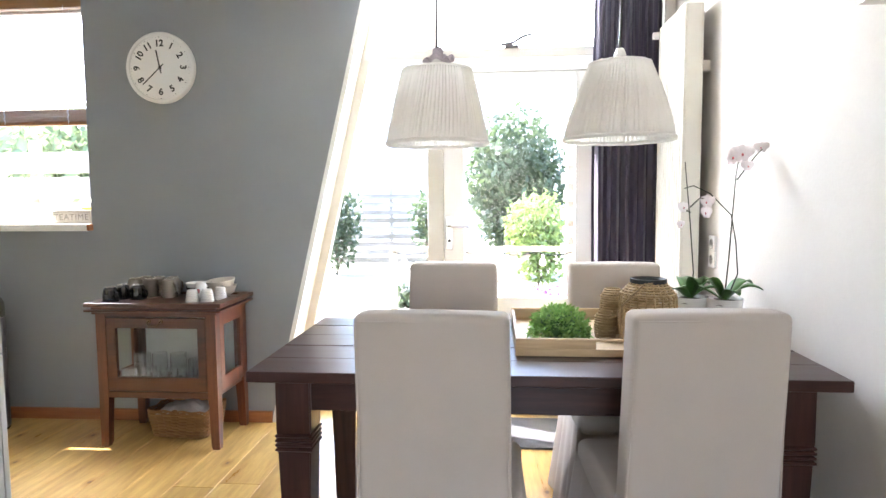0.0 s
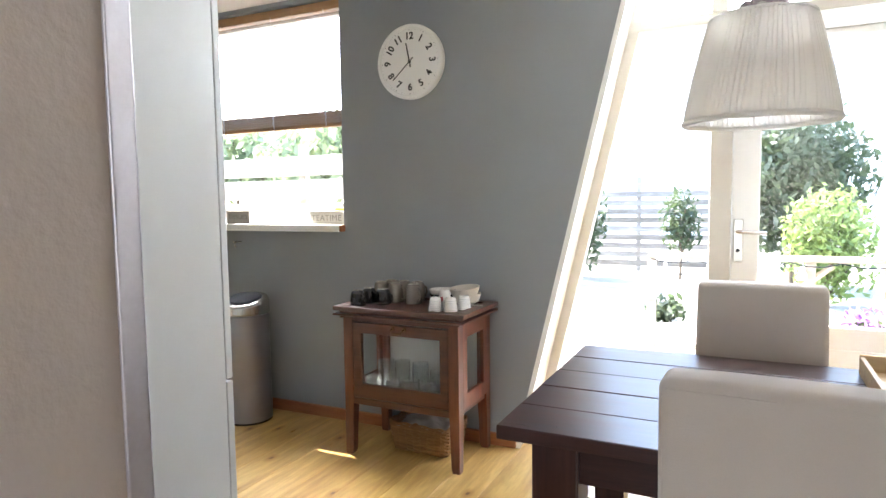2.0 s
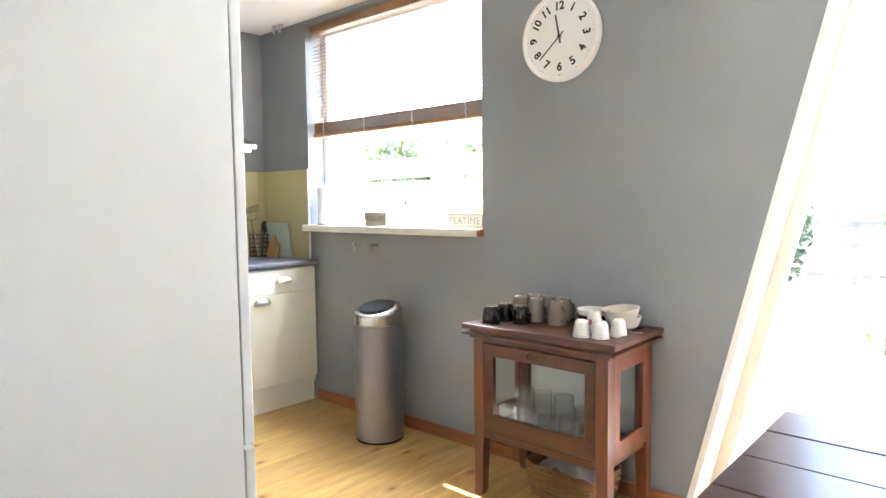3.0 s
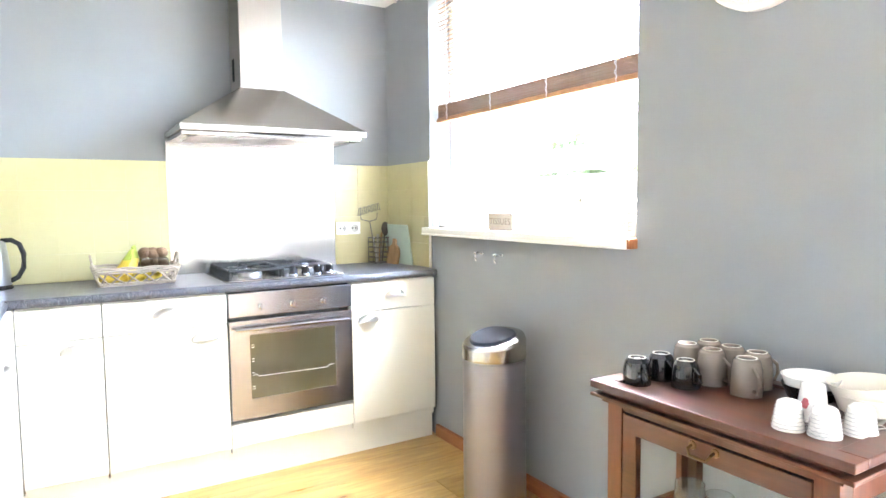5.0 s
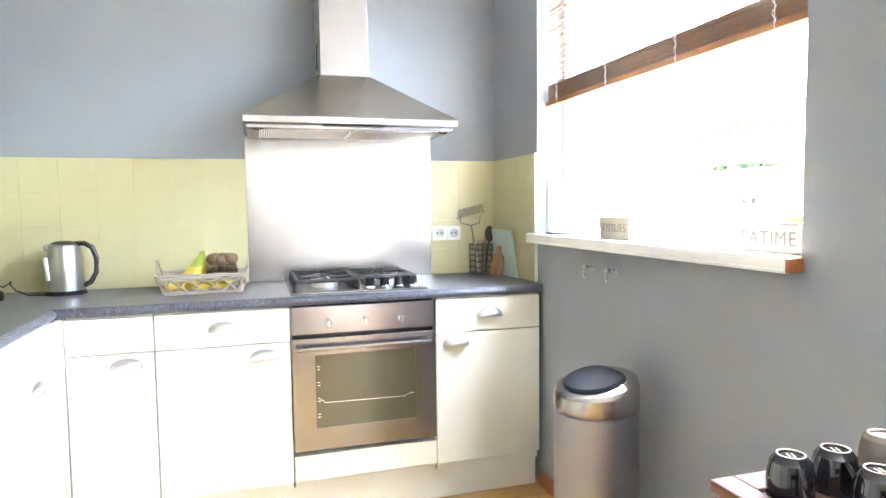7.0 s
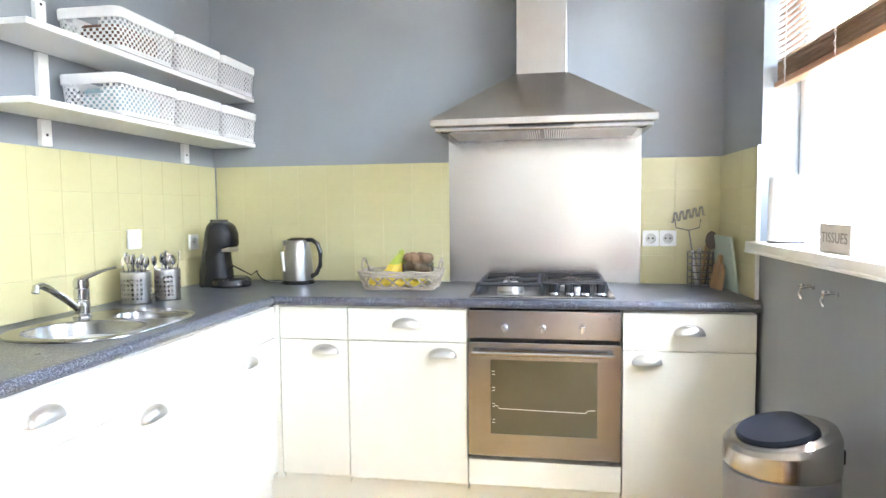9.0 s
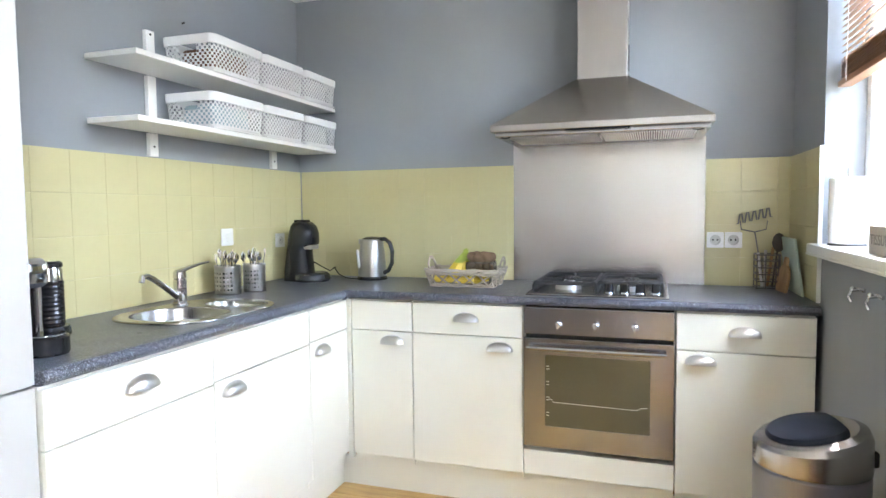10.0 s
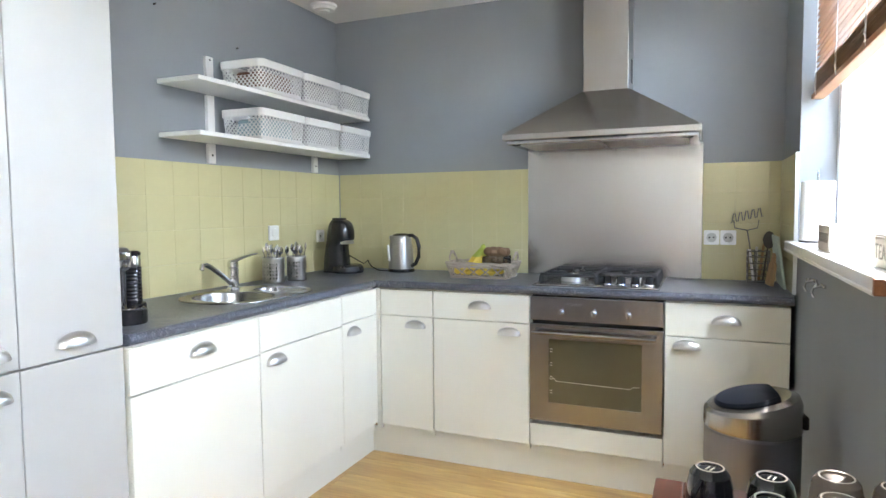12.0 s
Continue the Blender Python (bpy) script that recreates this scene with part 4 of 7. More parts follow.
def dining_chair(m, label, w=0.40):
    """Facing local -y: the back stands at +y."""
    ob = thing("dining_chair", label, "chair", m, "chairs round the table")
    h = w / 2
    # backrest, tapering in depth and leaning a little
    t = bmesh.new()
    B(t, (-h, -0.045, 0.42), (h, 0.045, 0.998), 0.018, 4)
    bmesh.ops.subdivide_edges(t, edges=[e for e in t.edges if e.calc_length() > 0.2], cuts=8, use_grid_fill=True)
    for v in t.verts:
        k = (v.co.z - 0.42) / 0.56
        wob = noise.noise(Vector((v.co.x * 5, v.co.y * 3, v.co.z * 4 + 7))) * 0.006
        v.co.y += 0.05 * k + wob
        v.co.x *= 1.0 + 0.03 * (1 - k) + wob * 0.6
        v.co.z += 0.003 * (1 - (v.co.x / h) ** 2) * (1 if k > 0.9 else 0)
    part("backrest", t, M_SLIP, ob, "", True, 60)
    bm = bmesh.new()
    for sgn in (-1, 1):
        tube(bm, [(sgn * (h - 0.006), 0.045 + 0.043, 0.968), (sgn * (h - 0.004), 0.045 + 0.022, 0.7), (sgn * (h + 0.004), 0.045 + 0.003, 0.45)], 0.0028, 5)
    tube(bm, [(-h + 0.012, 0.093, 0.981), (h - 0.012, 0.093, 0.981)], 0.0028, 5)
    part("seam", bm, M_SLIP, ob)
    t = cushion(bmesh.new(), (-h - 0.03, -0.43, 0.42), (h + 0.03, 0.04, 0.505), 0.03, 4, 0.006)
    part("seat", t, M_SLIP, ob, "", True, 60)
    # pleated skirt down to the floor
    t = bmesh.new()
    path = []
    corners = [(-h - 0.02, 0.05), (-h - 0.03, -0.42), (h + 0.03, -0.42), (h + 0.02, 0.05)]
    for i in range(4):
        a, b = Vector(corners[i]), Vector(corners[(i + 1) % 4])
        for j in range(30):
            path.append(a.lerp(b, j / 30))
    rows_ = []
    for z, flare, amp in ((0.455, 0.0, 0.0), (0.33, 0.012, 0.006), (0.18, 0.028, 0.013), (0.012, 0.045, 0.02)):
        row = []
        for i, p in enumerate(path):
            f = flare + amp * math.sin(i * 0.84) * (0.6 + 0.4 * math.sin(i * 0.31)) + amp * 1.6 * math.exp(-((i % 30) / 2.0) ** 2)
            q = p + (p - Vector((0, -0.19))).normalized() * f
            row.append(t.verts.new((q.x, q.y, z)))
        rows_.append(row)
    for a, b in zip(rows_, rows_[1:]):
        for i in range(len(a)):
            j = (i + 1) % len(a)
            t.faces.new((a[i], a[j], b[j], b[i]))
    sk = part("skirt", t, M_SLIP, ob, "", True, 80)
    md = sk.modifiers.new("thickness", "SOLIDIFY")
    md.thickness = 0.004
    for sx in (-1, 1):
        for y in (0.0, -0.38):
            part("leg", box((sx * (h - 0.03) - 0.02, y - 0.02, 0), (sx * (h - 0.03) + 0.02, y + 0.02, 0.43)), M_DARKZ, ob)
    return ob


CHAIR = "dining chair in a skirted cream cotton slipcover at the table"
near_left = dining_chair(pose(0.315, 2.01, 0, 0, 0, 178), CHAIR, 0.376)
copy_thing(near_left, pose(0.972, 2.055, 0, 0, 0, 184))
copy_thing(near_left, pose(0.285, 3.115, 0, 0, 0, -2))
copy_thing(near_left, pose(0.965, 3.105, 0, 0, 0, 2))


# ---- pendant lamps ----
def pendant(x, y, zb, rb, rt, h, label):
    ob = thing("pendant_lamp", label, "lamp", pose(x, y, zb), "pendant lamps over the table")
    t = bmesh.new()
    nseg, nz = 312, 10
    rings = []
    rr = random.Random(int(x * 100))
    amp = [rr.uniform(0.6, 1.3) for _ in range(nseg)]
    drift = [rr.uniform(-0.5, 0.5) for _ in range(nseg // 4)]
    for j in range(nz + 1):
        k = j / nz
        r = rb + (rt - rb) * k ** 1.25
        ring = []
        for i in range(nseg):
            a = 2 * math.pi * i / nseg
            fold = math.cos(i * math.pi / 2) if i % 2 == 0 else 0.15
            pleat = 0.0030 * fold * amp[i] + 0.0025 * noise.noise(Vector((i * 0.31, k * 1.2, x * 9)))
            sway = 0.006 * drift[i // 4] * math.sin(math.pi * k)
            ring.append(t.verts.new(((r + pleat) * math.cos(a + 0.012 * j + sway), (r + pleat) * math.sin(a + 0.012 * j + sway), h * k)))
        rings.append(ring)
    for a, b in zip(rings, rings[1:]):
        for i in range(nseg):
            t.faces.new((a[i], a[(i + 1) % nseg], b[(i + 1) % nseg], b[i]))
    sh = part("shade", t, M_SHADE, ob, "white pleated fabric shade", True, 80)
    md = sh.modifiers.new("thickness", "SOLIDIFY")
    md.thickness = 0.003
    for z, r in ((0.0, rb), (h, rt)):
        bm = tube(bmesh.new(), [(r * math.cos(a * math.pi / 24), r * math.sin(a * math.pi / 24), z + 0.004 * noise.noise(Vector((a, x, z)))) for a in range(48)], 0.0075 if z == 0 else 0.004, 8, True)
        part("hem", bm, M_SHADE, sh)
    bm = bmesh.new()
    for a in (0, 1, 2):
        an = a * 2.094
        tube(bm, [(0, 0, h - 0.03), (rt * math.cos(an), rt * math.sin(an), h)], 0.002, 6)
    part("spider", bm, M_NICKEL, ob)
    part("socket", lathe(bmesh.new(), [(0, 0.05), (0.012, 0.05), (0.02, 0.03), (0.02, -0.05), (0, -0.05)], 16, (0, 0, h)), M_NICKEL, ob)
    part("bulb", lathe(bmesh.new(), [(0, -0.16), (0.02, -0.155), (0.03, -0.13), (0.026, -0.1), (0.013, -0.06), (0, -0.05)], 16, (0, 0, h)), M_BULB, ob)
    top = CEIL - zb
    part("cord", tube(bmesh.new(), [(0, 0, h + 0.04), (0.004, 0, h + 0.3), (0, 0, top)], 0.0045, 8), M_BLACK, ob, "thin dark hanging cord")
    return ob


pendant(0.264, 2.68, 1.467, 0.176, 0.119, 0.252, "white pleated fabric pendant lamp over the table")
pendant(0.880, 2.63, 1.468, 0.180, 0.100, 0.248, "white pleated fabric pendant lamp with rounded shade")
bird = thing("hanging_ornament", "small grey-lilac furry ornament hung on the lamp cord", "ornament", pose(0.262, 2.69, 1.758) @ Matrix.Scale(1.1, 4))
bm = bmesh.new()
for i, (dx, dz, r) in enumerate(((0, 0.0, 0.026), (0.025, -0.004, 0.02), (-0.026, -0.01, 0.02), (0.005, 0.025, 0.017), (0.045, 0.004, 0.012))):
    blob(bm, (dx, 0, dz), r, 2, rough=0.5, seed=i)
part("body", bm, plain("grey_lilac_fur", (0.36, 0.31, 0.34), 0.95, var=0.3, grain=120, relief=0.9, depth=0.004), bird)

# ---- curtain, radiator, outlet, shelf on the east wall ----
cur = thing("curtain", "dark aubergine curtain drawn beside the garden door", "curtain", pose(0, 4.0, 0))
t = bmesh.new()
nn = 140
for z in (0.02, 0.6, 1.3, 2.0, CEIL - 0.01):
    for i in range(nn + 1):
        f = i / nn
        x = 1.0 + 0.36 * f + 0.004 * math.sin(z * 3 + i)
        y = 0.015 * math.sin(f * 2 * math.pi * 7.5 + 0.25 * math.sin(z * 1.3)) + 0.012 * math.sin(f * 31 + z)
        t.verts.new((x, y, z))
t.verts.ensure_lookup_table()
for r in range(4):
    for i in range(nn):
        a = r * (nn + 1) + i
        t.faces.new([t.verts[k] for k in (a, a + 1, a + nn + 2, a + nn + 1)])
cl = part("cloth", t, M_CURTAIN, cur, "", True, 80)
cl.modifiers.new("thickness", "SOLIDIFY").thickness = 0.003

rad = thing("radiator", "tall white vertical panel radiator on the wall", "radiator", pose(1.46, 3.47, 0.35))
RH = 1.805
part("back_panel", box((-0.058, 0.0, 0.0), (-0.046, 0.44, RH), 0.004), M_RAD, rad)
bm = bmesh.new()
B(bm, (-0.134, 0.0, 0.0), (-0.122, 0.44, RH), 0.005)
for i in range(11):
    part("flute", box((-0.140, 0.022 + i * 0.038, 0.03), (-0.132, 0.044 + i * 0.038, RH - 0.03), 0.003), M_RAD, rad)
part("front_panel", bm, M_RAD, rad, "fluted white radiator front")
part("side_cover", box((-0.124, 0.0, 0.0), (-0.056, 0.012, RH), 0.004), M_RAD, rad)
part("side_cover", box((-0.124, 0.428, 0.0), (-0.056, 0.44, RH), 0.004), M_RAD, rad)
part("top_grille", box((-0.124, 0.012, RH - 0.012), (-0.056, 0.428, RH), 0.003), M_RAD, rad)
bm = tube(bmesh.new(), [(-0.10, 0.46, RH - 0.03), (-0.10, 0.48, RH - 0.03), (-0.10, 0.49, RH + 0.2)], 0.009, 10)
part("pipe", bm, M_NICKEL, rad)
part("valve", lathe(bmesh.new(), [(0, 0.06), (0.018, 0.06), (0.02, 0.01), (0.012, 0), (0, 0)], 16, m=pose(-0.10, 0.47, RH - 0.03, 0, -90)), M_PLASTIC, rad)
for y in (0.06, 0.38):
    for z in (0.3, RH - 0.3):
        part("bracket", box((-0.047, y - 0.02, z), (0.0, y + 0.02, z + 0.05), 0.002), M_RAD, rad)


def outlet_plate(name, label, m, n_=1, category="socket", material=M_PLASTIC, vertical=False):
    """Wall plates with round sunk sockets; local x along the wall, -y out of it."""
    ob = thing(name, label, category, m)
    for i in range(n_):
        dx, dz = (0, (i - (n_ - 1) / 2) * 0.072) if vertical else ((i - (n_ - 1) / 2) * 0.076, 0)
        t = bmesh.new()
        sq = [t.verts.new((dx + px * 0.036, -0.011, dz + pz * 0.036)) for px, pz in ((-1, -0.9), (-0.9, -1), (0.9, -1), (1, -0.9), (1, 0.9), (0.9, 1), (-0.9, 1), (-1, 0.9))]
        ci = [t.verts.new((dx + 0.0205 * math.cos(a * math.pi / 14), -0.011, dz + 0.0205 * math.sin(a * math.pi / 14))) for a in range(28)]
        ed_ = [t.edges.new((l[k], l[(k + 1) % len(l)])) for l in (sq, ci) for k in range(len(l))]
        bmesh.ops.triangle_fill(t, edges=ed_, use_beauty=True)
        ext = bmesh.ops.extrude_edge_only(t, edges=[e for e in t.edges if e.is_boundary and max(abs(e.verts[0].co.x - dx), abs(e.verts[0].co.z - dz)) > 0.03])
        for v in [g for g in ext["geom"] if isinstance(g, bmesh.types.BMVert)]:
            v.co.y = 0.0
        pt = part("plate", t, material, ob, "", False)
        rg = part("socket_well", lathe(bmesh.new(), [(0.0, 0.002), (0.0195, 0.002), (0.0203, 0.0095), (0.0203, 0.0128), (0.0222, 0.0128), (0.0235, 0.0108)], 28, m=pose(dx, 0, dz, 90)), M_WELL, pt, "sunk white socket face, recess shade in its grey")
        for s in (-1, 1):
            part("hole", tube(bmesh.new(), [(dx + s * 0.0095, -0.0018, dz), (dx + s * 0.0095, -0.0036, dz)], 0.0042, 10), M_BLACK, rg)
    return ob


EAST = pose(1.46, 3.405, 1.025, 0, 0, -90)
outlet_plate("wall_socket", "white double wall socket beside the radiator", EAST, 2, vertical=True)
outlet_plate("wall_socket", "white double wall socket on the tiles beside the splashback", pose(-3.757, 3.585, 1.137, 0, 0, 90), 2)
sw = thing("light_switch", "white double rocker light switch on the plaster wall", "switch", pose(-0.30, 1.115, 1.0, 0, 0, 90))
part("plate", box((-0.062, -0.012, -0.042), (0.062, 0.0, 0.042), 0.005, 3), M_PLASTIC, sw)
for x in (-0.027, 0.027):
    part("rocker", box((x - 0.025, -0.016, -0.033), (x + 0.025, -0.011, 0.033), 0.003), M_PLASTIC, sw)
tsw = thing("tap_switch", "white wall switch with a round cap on the tiles", "switch", pose(-3.083, 1.384, 1.17, 0, 0, 180))
part("plate", box((-0.04, -0.012, -0.04), (0.04, 0.0, 0.04), 0.005, 3), M_PLASTIC, tsw)
part("cap", lathe(bmesh.new(), [(0, 0.018), (0.022, 0.017), (0.026, 0.012), (0.026, 0.0), (0, 0)], 24, m=pose(0, 0, 0, 90)), M_PLASTIC, tsw)
outlet_plate("wall_socket", "white wall socket behind the coffee machine", pose(-3.52, 1.384, 1.135, 0, 0, 180), 1)
shelf = thing("wall_shelf", "white wall shelf high on the plaster wall", "shelf", pose(1.46, 1.95, 1.69))
part("board", box((-0.2, -0.9, 0.0), (0.0, 0.0, 0.03), 0.003), M_WHITE, shelf)

mat_ = thing("door_mat", "dark grey door mat in front of the garden door", "mat", pose(0.40, 3.58, 0.001))
part("pile", box((0, 0, 0), (0.62, 0.44, 0.012), 0.004), M_MAT, mat_)

# ---- display cabinet ----
CX0, CX1, CY0, CY1 = -1.575, -0.94, 3.475, 3.86
cab = thing("display_cabinet", "small red-brown wooden display cabinet with glass door", "cabinet", pose(CX0, CY0, 0))
w, d = CX1 - CX0, CY1 - CY0
bm = bmesh.new()
o = 0.042
for a, b in (((-o, -o + 0.01, 0.738), (w + o, 0.02, 0.760)), ((-o, d - 0.03, 0.738), (w + o, d + 0.015, 0.760)), ((-o, 0.02, 0.738), (0.02, d - 0.03, 0.760)), ((w - 0.02, 0.02, 0.738), (w + o, d - 0.03, 0.760))):
    B(bm, a, b, 0.003)
part("top_rim", bm, M_TEAKX, cab)
part("top_panel", box((0.018, 0.018, 0.738), (w - 0.018, d - 0.028, 0.752)), M_TEAKX, cab)
part("under_moulding", box((-o, -o + 0.01, 0.713), (w + o, d + 0.012, 0.724), 0.003), M_TEAKX, cab)
part("neck", box((-0.012, -0.012, 0.70), (w + 0.012, d + 0.01, 0.738)), M_TEAKX, cab)
for cx in (0.0, w):
    for cy in (0.0, d):
        t = bmesh.new()
        s = 1 if cx == 0 else -1
        q = 1 if cy == 0 else -1
        secs = [(0.0, 0.036), (0.02, 0.042), (0.16, 0.046), (0.285, 0.052), (0.70, 0.052)]
        rings = [[t.verts.new((cx + s * px * h_, cy + q * py * h_, z)) for px, py in ((0, 0), (1, 0), (1, 1), (0, 1))] for z, h_ in secs]
        for a, b in zip(rings, rings[1:]):
            for i in range(4):
                t.faces.new((a[i], a[(i + 1) % 4], b[(i + 1) % 4], b[i]))
        t.faces.new(rings[0])
        t.faces.new(rings[-1])
        part("leg", t, M_TEAKZ, cab, "", True, 20)
part("bottom_board", box((0.01, 0.012, 0.268), (w - 0.01, d - 0.01, 0.292)), M_TEAKX, cab)
part("front_rail", box((0.05, 0.004, 0.262), (w - 0.05, 0.03, 0.296), 0.002), M_TEAKX, cab)
part("top_rail", box((0.05, 0.004, 0.684), (w - 0.05, 0.03, 0.70), 0.002), M_TEAKX, cab)
part("back_panel", box((0.05, d - 0.02, 0.292), (w - 0.05, d - 0.012, 0.70)), M_BACKBOARD, cab, "pale grey back panel")
g0, g1, h0, h1 = 0.104, w - 0.098, 0.372, 0.627
cd = part("door", ring_frame(0.054, w - 0.054, 0.30, 0.680, g0, g1, h0, h1, 0.0, 0.022), M_TEAKX, cab)
part("glass", box((g0 - 0.004, 0.009, h0 - 0.004), (g1 + 0.004, 0.012, h1 + 0.004)), M_PANE, cd).visible_shadow = False
bm = tube(bmesh.new(), [(w / 2 - 0.032, -0.004, 0.664), (w / 2 - 0.032, -0.02, 0.66), (w / 2 - 0.024, -0.024, 0.645), (w / 2 + 0.024, -0.024, 0.645), (w / 2 + 0.032, -0.02, 0.66), (w / 2 + 0.032, -0.004, 0.664)], 0.004, 8)
for x in (-0.032, 0.032):
    lathe(bm, [(0, 0.006), (0.010, 0.004), (0.012, 0), (0, 0)], 12, m=pose(w / 2 + x, 0, 0.664, 90))
part("drop_handle", bm, plain("old_brass", (0.16, 0.09, 0.04), 0.4, 0.8, var=0.2), cd, "old brass drop handle")
for sx, x in (("side_frame", 0.0), ("side_frame", w - 0.022)):
    t = ring_frame(0.052, d - 0.052, 0.292, 0.70, 0.10, d - 0.085, 0.362, 0.632, -0.022, 0.0, pose(x, 0, 0, 0, 0, 90))
    sf = part(sx, t, M_TEAKZ, cab)
    part("glass", box((x + 0.009, 0.096, 0.358), (x + 0.012, d - 0.081, 0.636)), M_PANE, sf).visible_shadow = False


# ---- crockery ----
def mug(m, label, r, h, mat, group, handle=True, taper=0.86, hang=0.0):
    """Standing upside down: the rim below, the foot above."""
    ob = thing("mug", label, "mug", m, group)
    prof = [(r - 0.003, 0.0), (r, 0.001), (r, h * 0.25), (r * (1 + taper) / 2 + 0.001, h * 0.7), (r * taper, h - 0.008), (r * taper - 0.007, h), (r * taper - 0.012, h), (r * taper - 0.014, h - 0.004), (0, h - 0.004)]
    if not handle:
        prof = [(r - 0.003, 0.0), (r, 0.001), (r * (0.3 + 0.7 * taper), h * 0.7), (r * taper, h - 0.004), (r * taper - 0.005, h), (r * taper - 0.012, h), (r * taper - 0.014, h - 0.004), (0, h - 0.004)]
    if mat is M_BLACKGL:
        prof = [(r - 0.003, 0.0), (r, 0.001), (r * 1.03, h * 0.3), (r * 0.99, h * 0.6), (r * 0.88, h * 0.84), (r * 0.72, h * 0.95), (r * 0.62, h), (r * 0.55, h), (r * 0.52, h - 0.003), (0, h - 0.003)]
        bm = bmesh.new()
        for k in (-1, 1):
            B(bm, (-0.009, k * 0.004 - 0.0015, h - 0.0031), (0.009, k * 0.004 + 0.0015, h - 0.0024))
        part("maker_mark", bm, M_BOWL, ob, "pale printed bars on the foot")
        ft = r * 0.585
    else:
        ft = r * taper - 0.0098
    part("cup", lathe(bmesh.new(), prof, 30), mat, ob)
    part("foot_ring", lathe(bmesh.new(), [(ft + 0.0016, h - 0.0005), (ft + 0.0013, h + 0.0006), (ft - 0.0013, h + 0.0006), (ft - 0.0016, h - 0.0005)], 30), M_BOWL, ob, "pale unglazed foot ring")
    if handle:
        part("handle", tube(bmesh.new(), [(r - 0.004, 0, h * 0.2), (r + 0.016, 0, h * 0.18), (r + 0.026, 0, h * 0.38), (r + 0.022, 0, h * 0.62), (r * 0.95, 0, h * 0.8)], 0.0048, 8), mat, ob)
    return ob


TZC = 0.7525
for x, y, a in ((-1.527, 3.540, -25), (-1.523, 3.637, -20), (-1.431, 3.628, -15)):
    mug(pose(x, y, TZC, 0, 0, a), "black glazed cup standing upside down", 0.039, 0.078, M_BLACKGL, "black cups")
for x, y, a in ((-1.503, 3.728, 0), (-1.490, 3.812, 60), (-1.412, 3.718, -5), (-1.408, 3.802, 5), (-1.297, 3.705, -30), (-1.322, 3.792, 70)):
    mug(pose(x, y, TZC, 0, 0, a), "taupe glazed mug standing upside down", 0.0415, 0.1, M_TAUPE, "taupe mugs", True, 0.84)
for x, y, a in ((-1.092, 3.55, 30), (-1.022, 3.57, 100), (-0.985, 3.645, 10)):
    c = mug(pose(x, y, TZC, 0, 0, a), "small white cup with fine grey relief, upside down", 0.035, 0.066, M_CHINA, "white cups", False, 0.72)
    bm = bmesh.new()
    for i in range(6):
        zz = 0.008 + i * 0.0085
        rr = 0.0356 - 0.0098 * max(0, (zz - 0.012)) / 0.055
        tube(bm, [(rr * math.cos(k * 0.209), rr * math.sin(k * 0.209), zz + 0.0016 * math.sin(k * 3 + i * 3)) for k in range(30)], 0.0008, 4, True)
    part("relief_lines", bm, plain("pale_grey_pattern", (0.42, 0.42, 0.43), 0.4), c)
c = mug(pose(-1.095, 3.655, TZC), "small white cup with a red flower, upside down", 0.036, 0.09, M_CHINA, "white cups", False, 0.72)
bm = bmesh.new()
for k in range(6):
    blob(bm, (0.004 * math.cos(k), -0.0325 + 0.001 * math.sin(k), 0.045 + 0.008 * math.sin(k * 1.05)), 0.006, 1, (1, 0.25, 1))
part("flower_print", bm, M_LIP, c)


def bowl_thing(m, label, r, h, mat, inner=None):
    ob = thing("bowl", label, "bowl", m, "bowls on the cabinet")
    part("shell", lathe(bmesh.new(), [(0, 0), (r * 0.5, 0), (r * 0.52, 0.004), (r * 0.8, h * 0.3), (r, h), (r - 0.004, h), (r * 0.76, h * 0.33), (r * 0.45, 0.01), (0, 0.008)], 36), mat, ob)
    return ob


bowl_thing(pose(-1.165, 3.775, TZC), "dark bowl in a stack", 0.068, 0.05, M_BLACKGL)
bowl_thing(pose(-1.165, 3.775, TZC + 0.022), "white bowl stacked in a dark bowl", 0.07, 0.05, M_CHINA)
bowl_thing(pose(-1.03, 3.775, TZC), "cream stoneware bowl on the cabinet top", 0.075, 0.058, M_BOWL)
bowl_thing(pose(-1.035, 3.775, TZC + 0.03, 5, -4, 0), "cream stoneware bowl tilted on another", 0.078, 0.058, M_BOWL)
ky = thing("key_bunch", "small bunch of dark keys on the cabinet", "keys", pose(-0.975, 3.70, 0.7605))
tube(bm := bmesh.new(), [(0.014 * math.cos(a * 0.5), 0.014 * math.sin(a * 0.5), 0.002) for a in range(13)], 0.0012, 5)
part("ring", bm, M_NICKEL, ky)
for a in (20, 100, 200):
    part("key", B(bmesh.new(), (0.012, -0.004, 0.0), (0.06, 0.004, 0.003), 0.001, m=pose(0, 0, 0, 0, 0, a)), M_NICKEL, ky)


def tumbler(x, y, r, h, z=0.2925, label="clear drinking glass inside the cabinet"):
    ob = thing("drinking_glass", label, "glass", pose(x, y, z), "glasses in the cabinet")
    g_ = part("glass", lathe(bmesh.new(), [(0, 0), (r * 0.72, 0), (r * 0.78, 0.004), (r * 0.98, h * 0.45), (r, h * 0.7), (r * 0.96, h), (r * 0.96 - 0.002, h), (r - 0.003, h * 0.7), (r * 0.98 - 0.003, h * 0.45), (r * 0.72, 0.014), (0, 0.011)], 24), M_TUMBLER, ob, "", True, 50)
    g_.visible_shadow = False


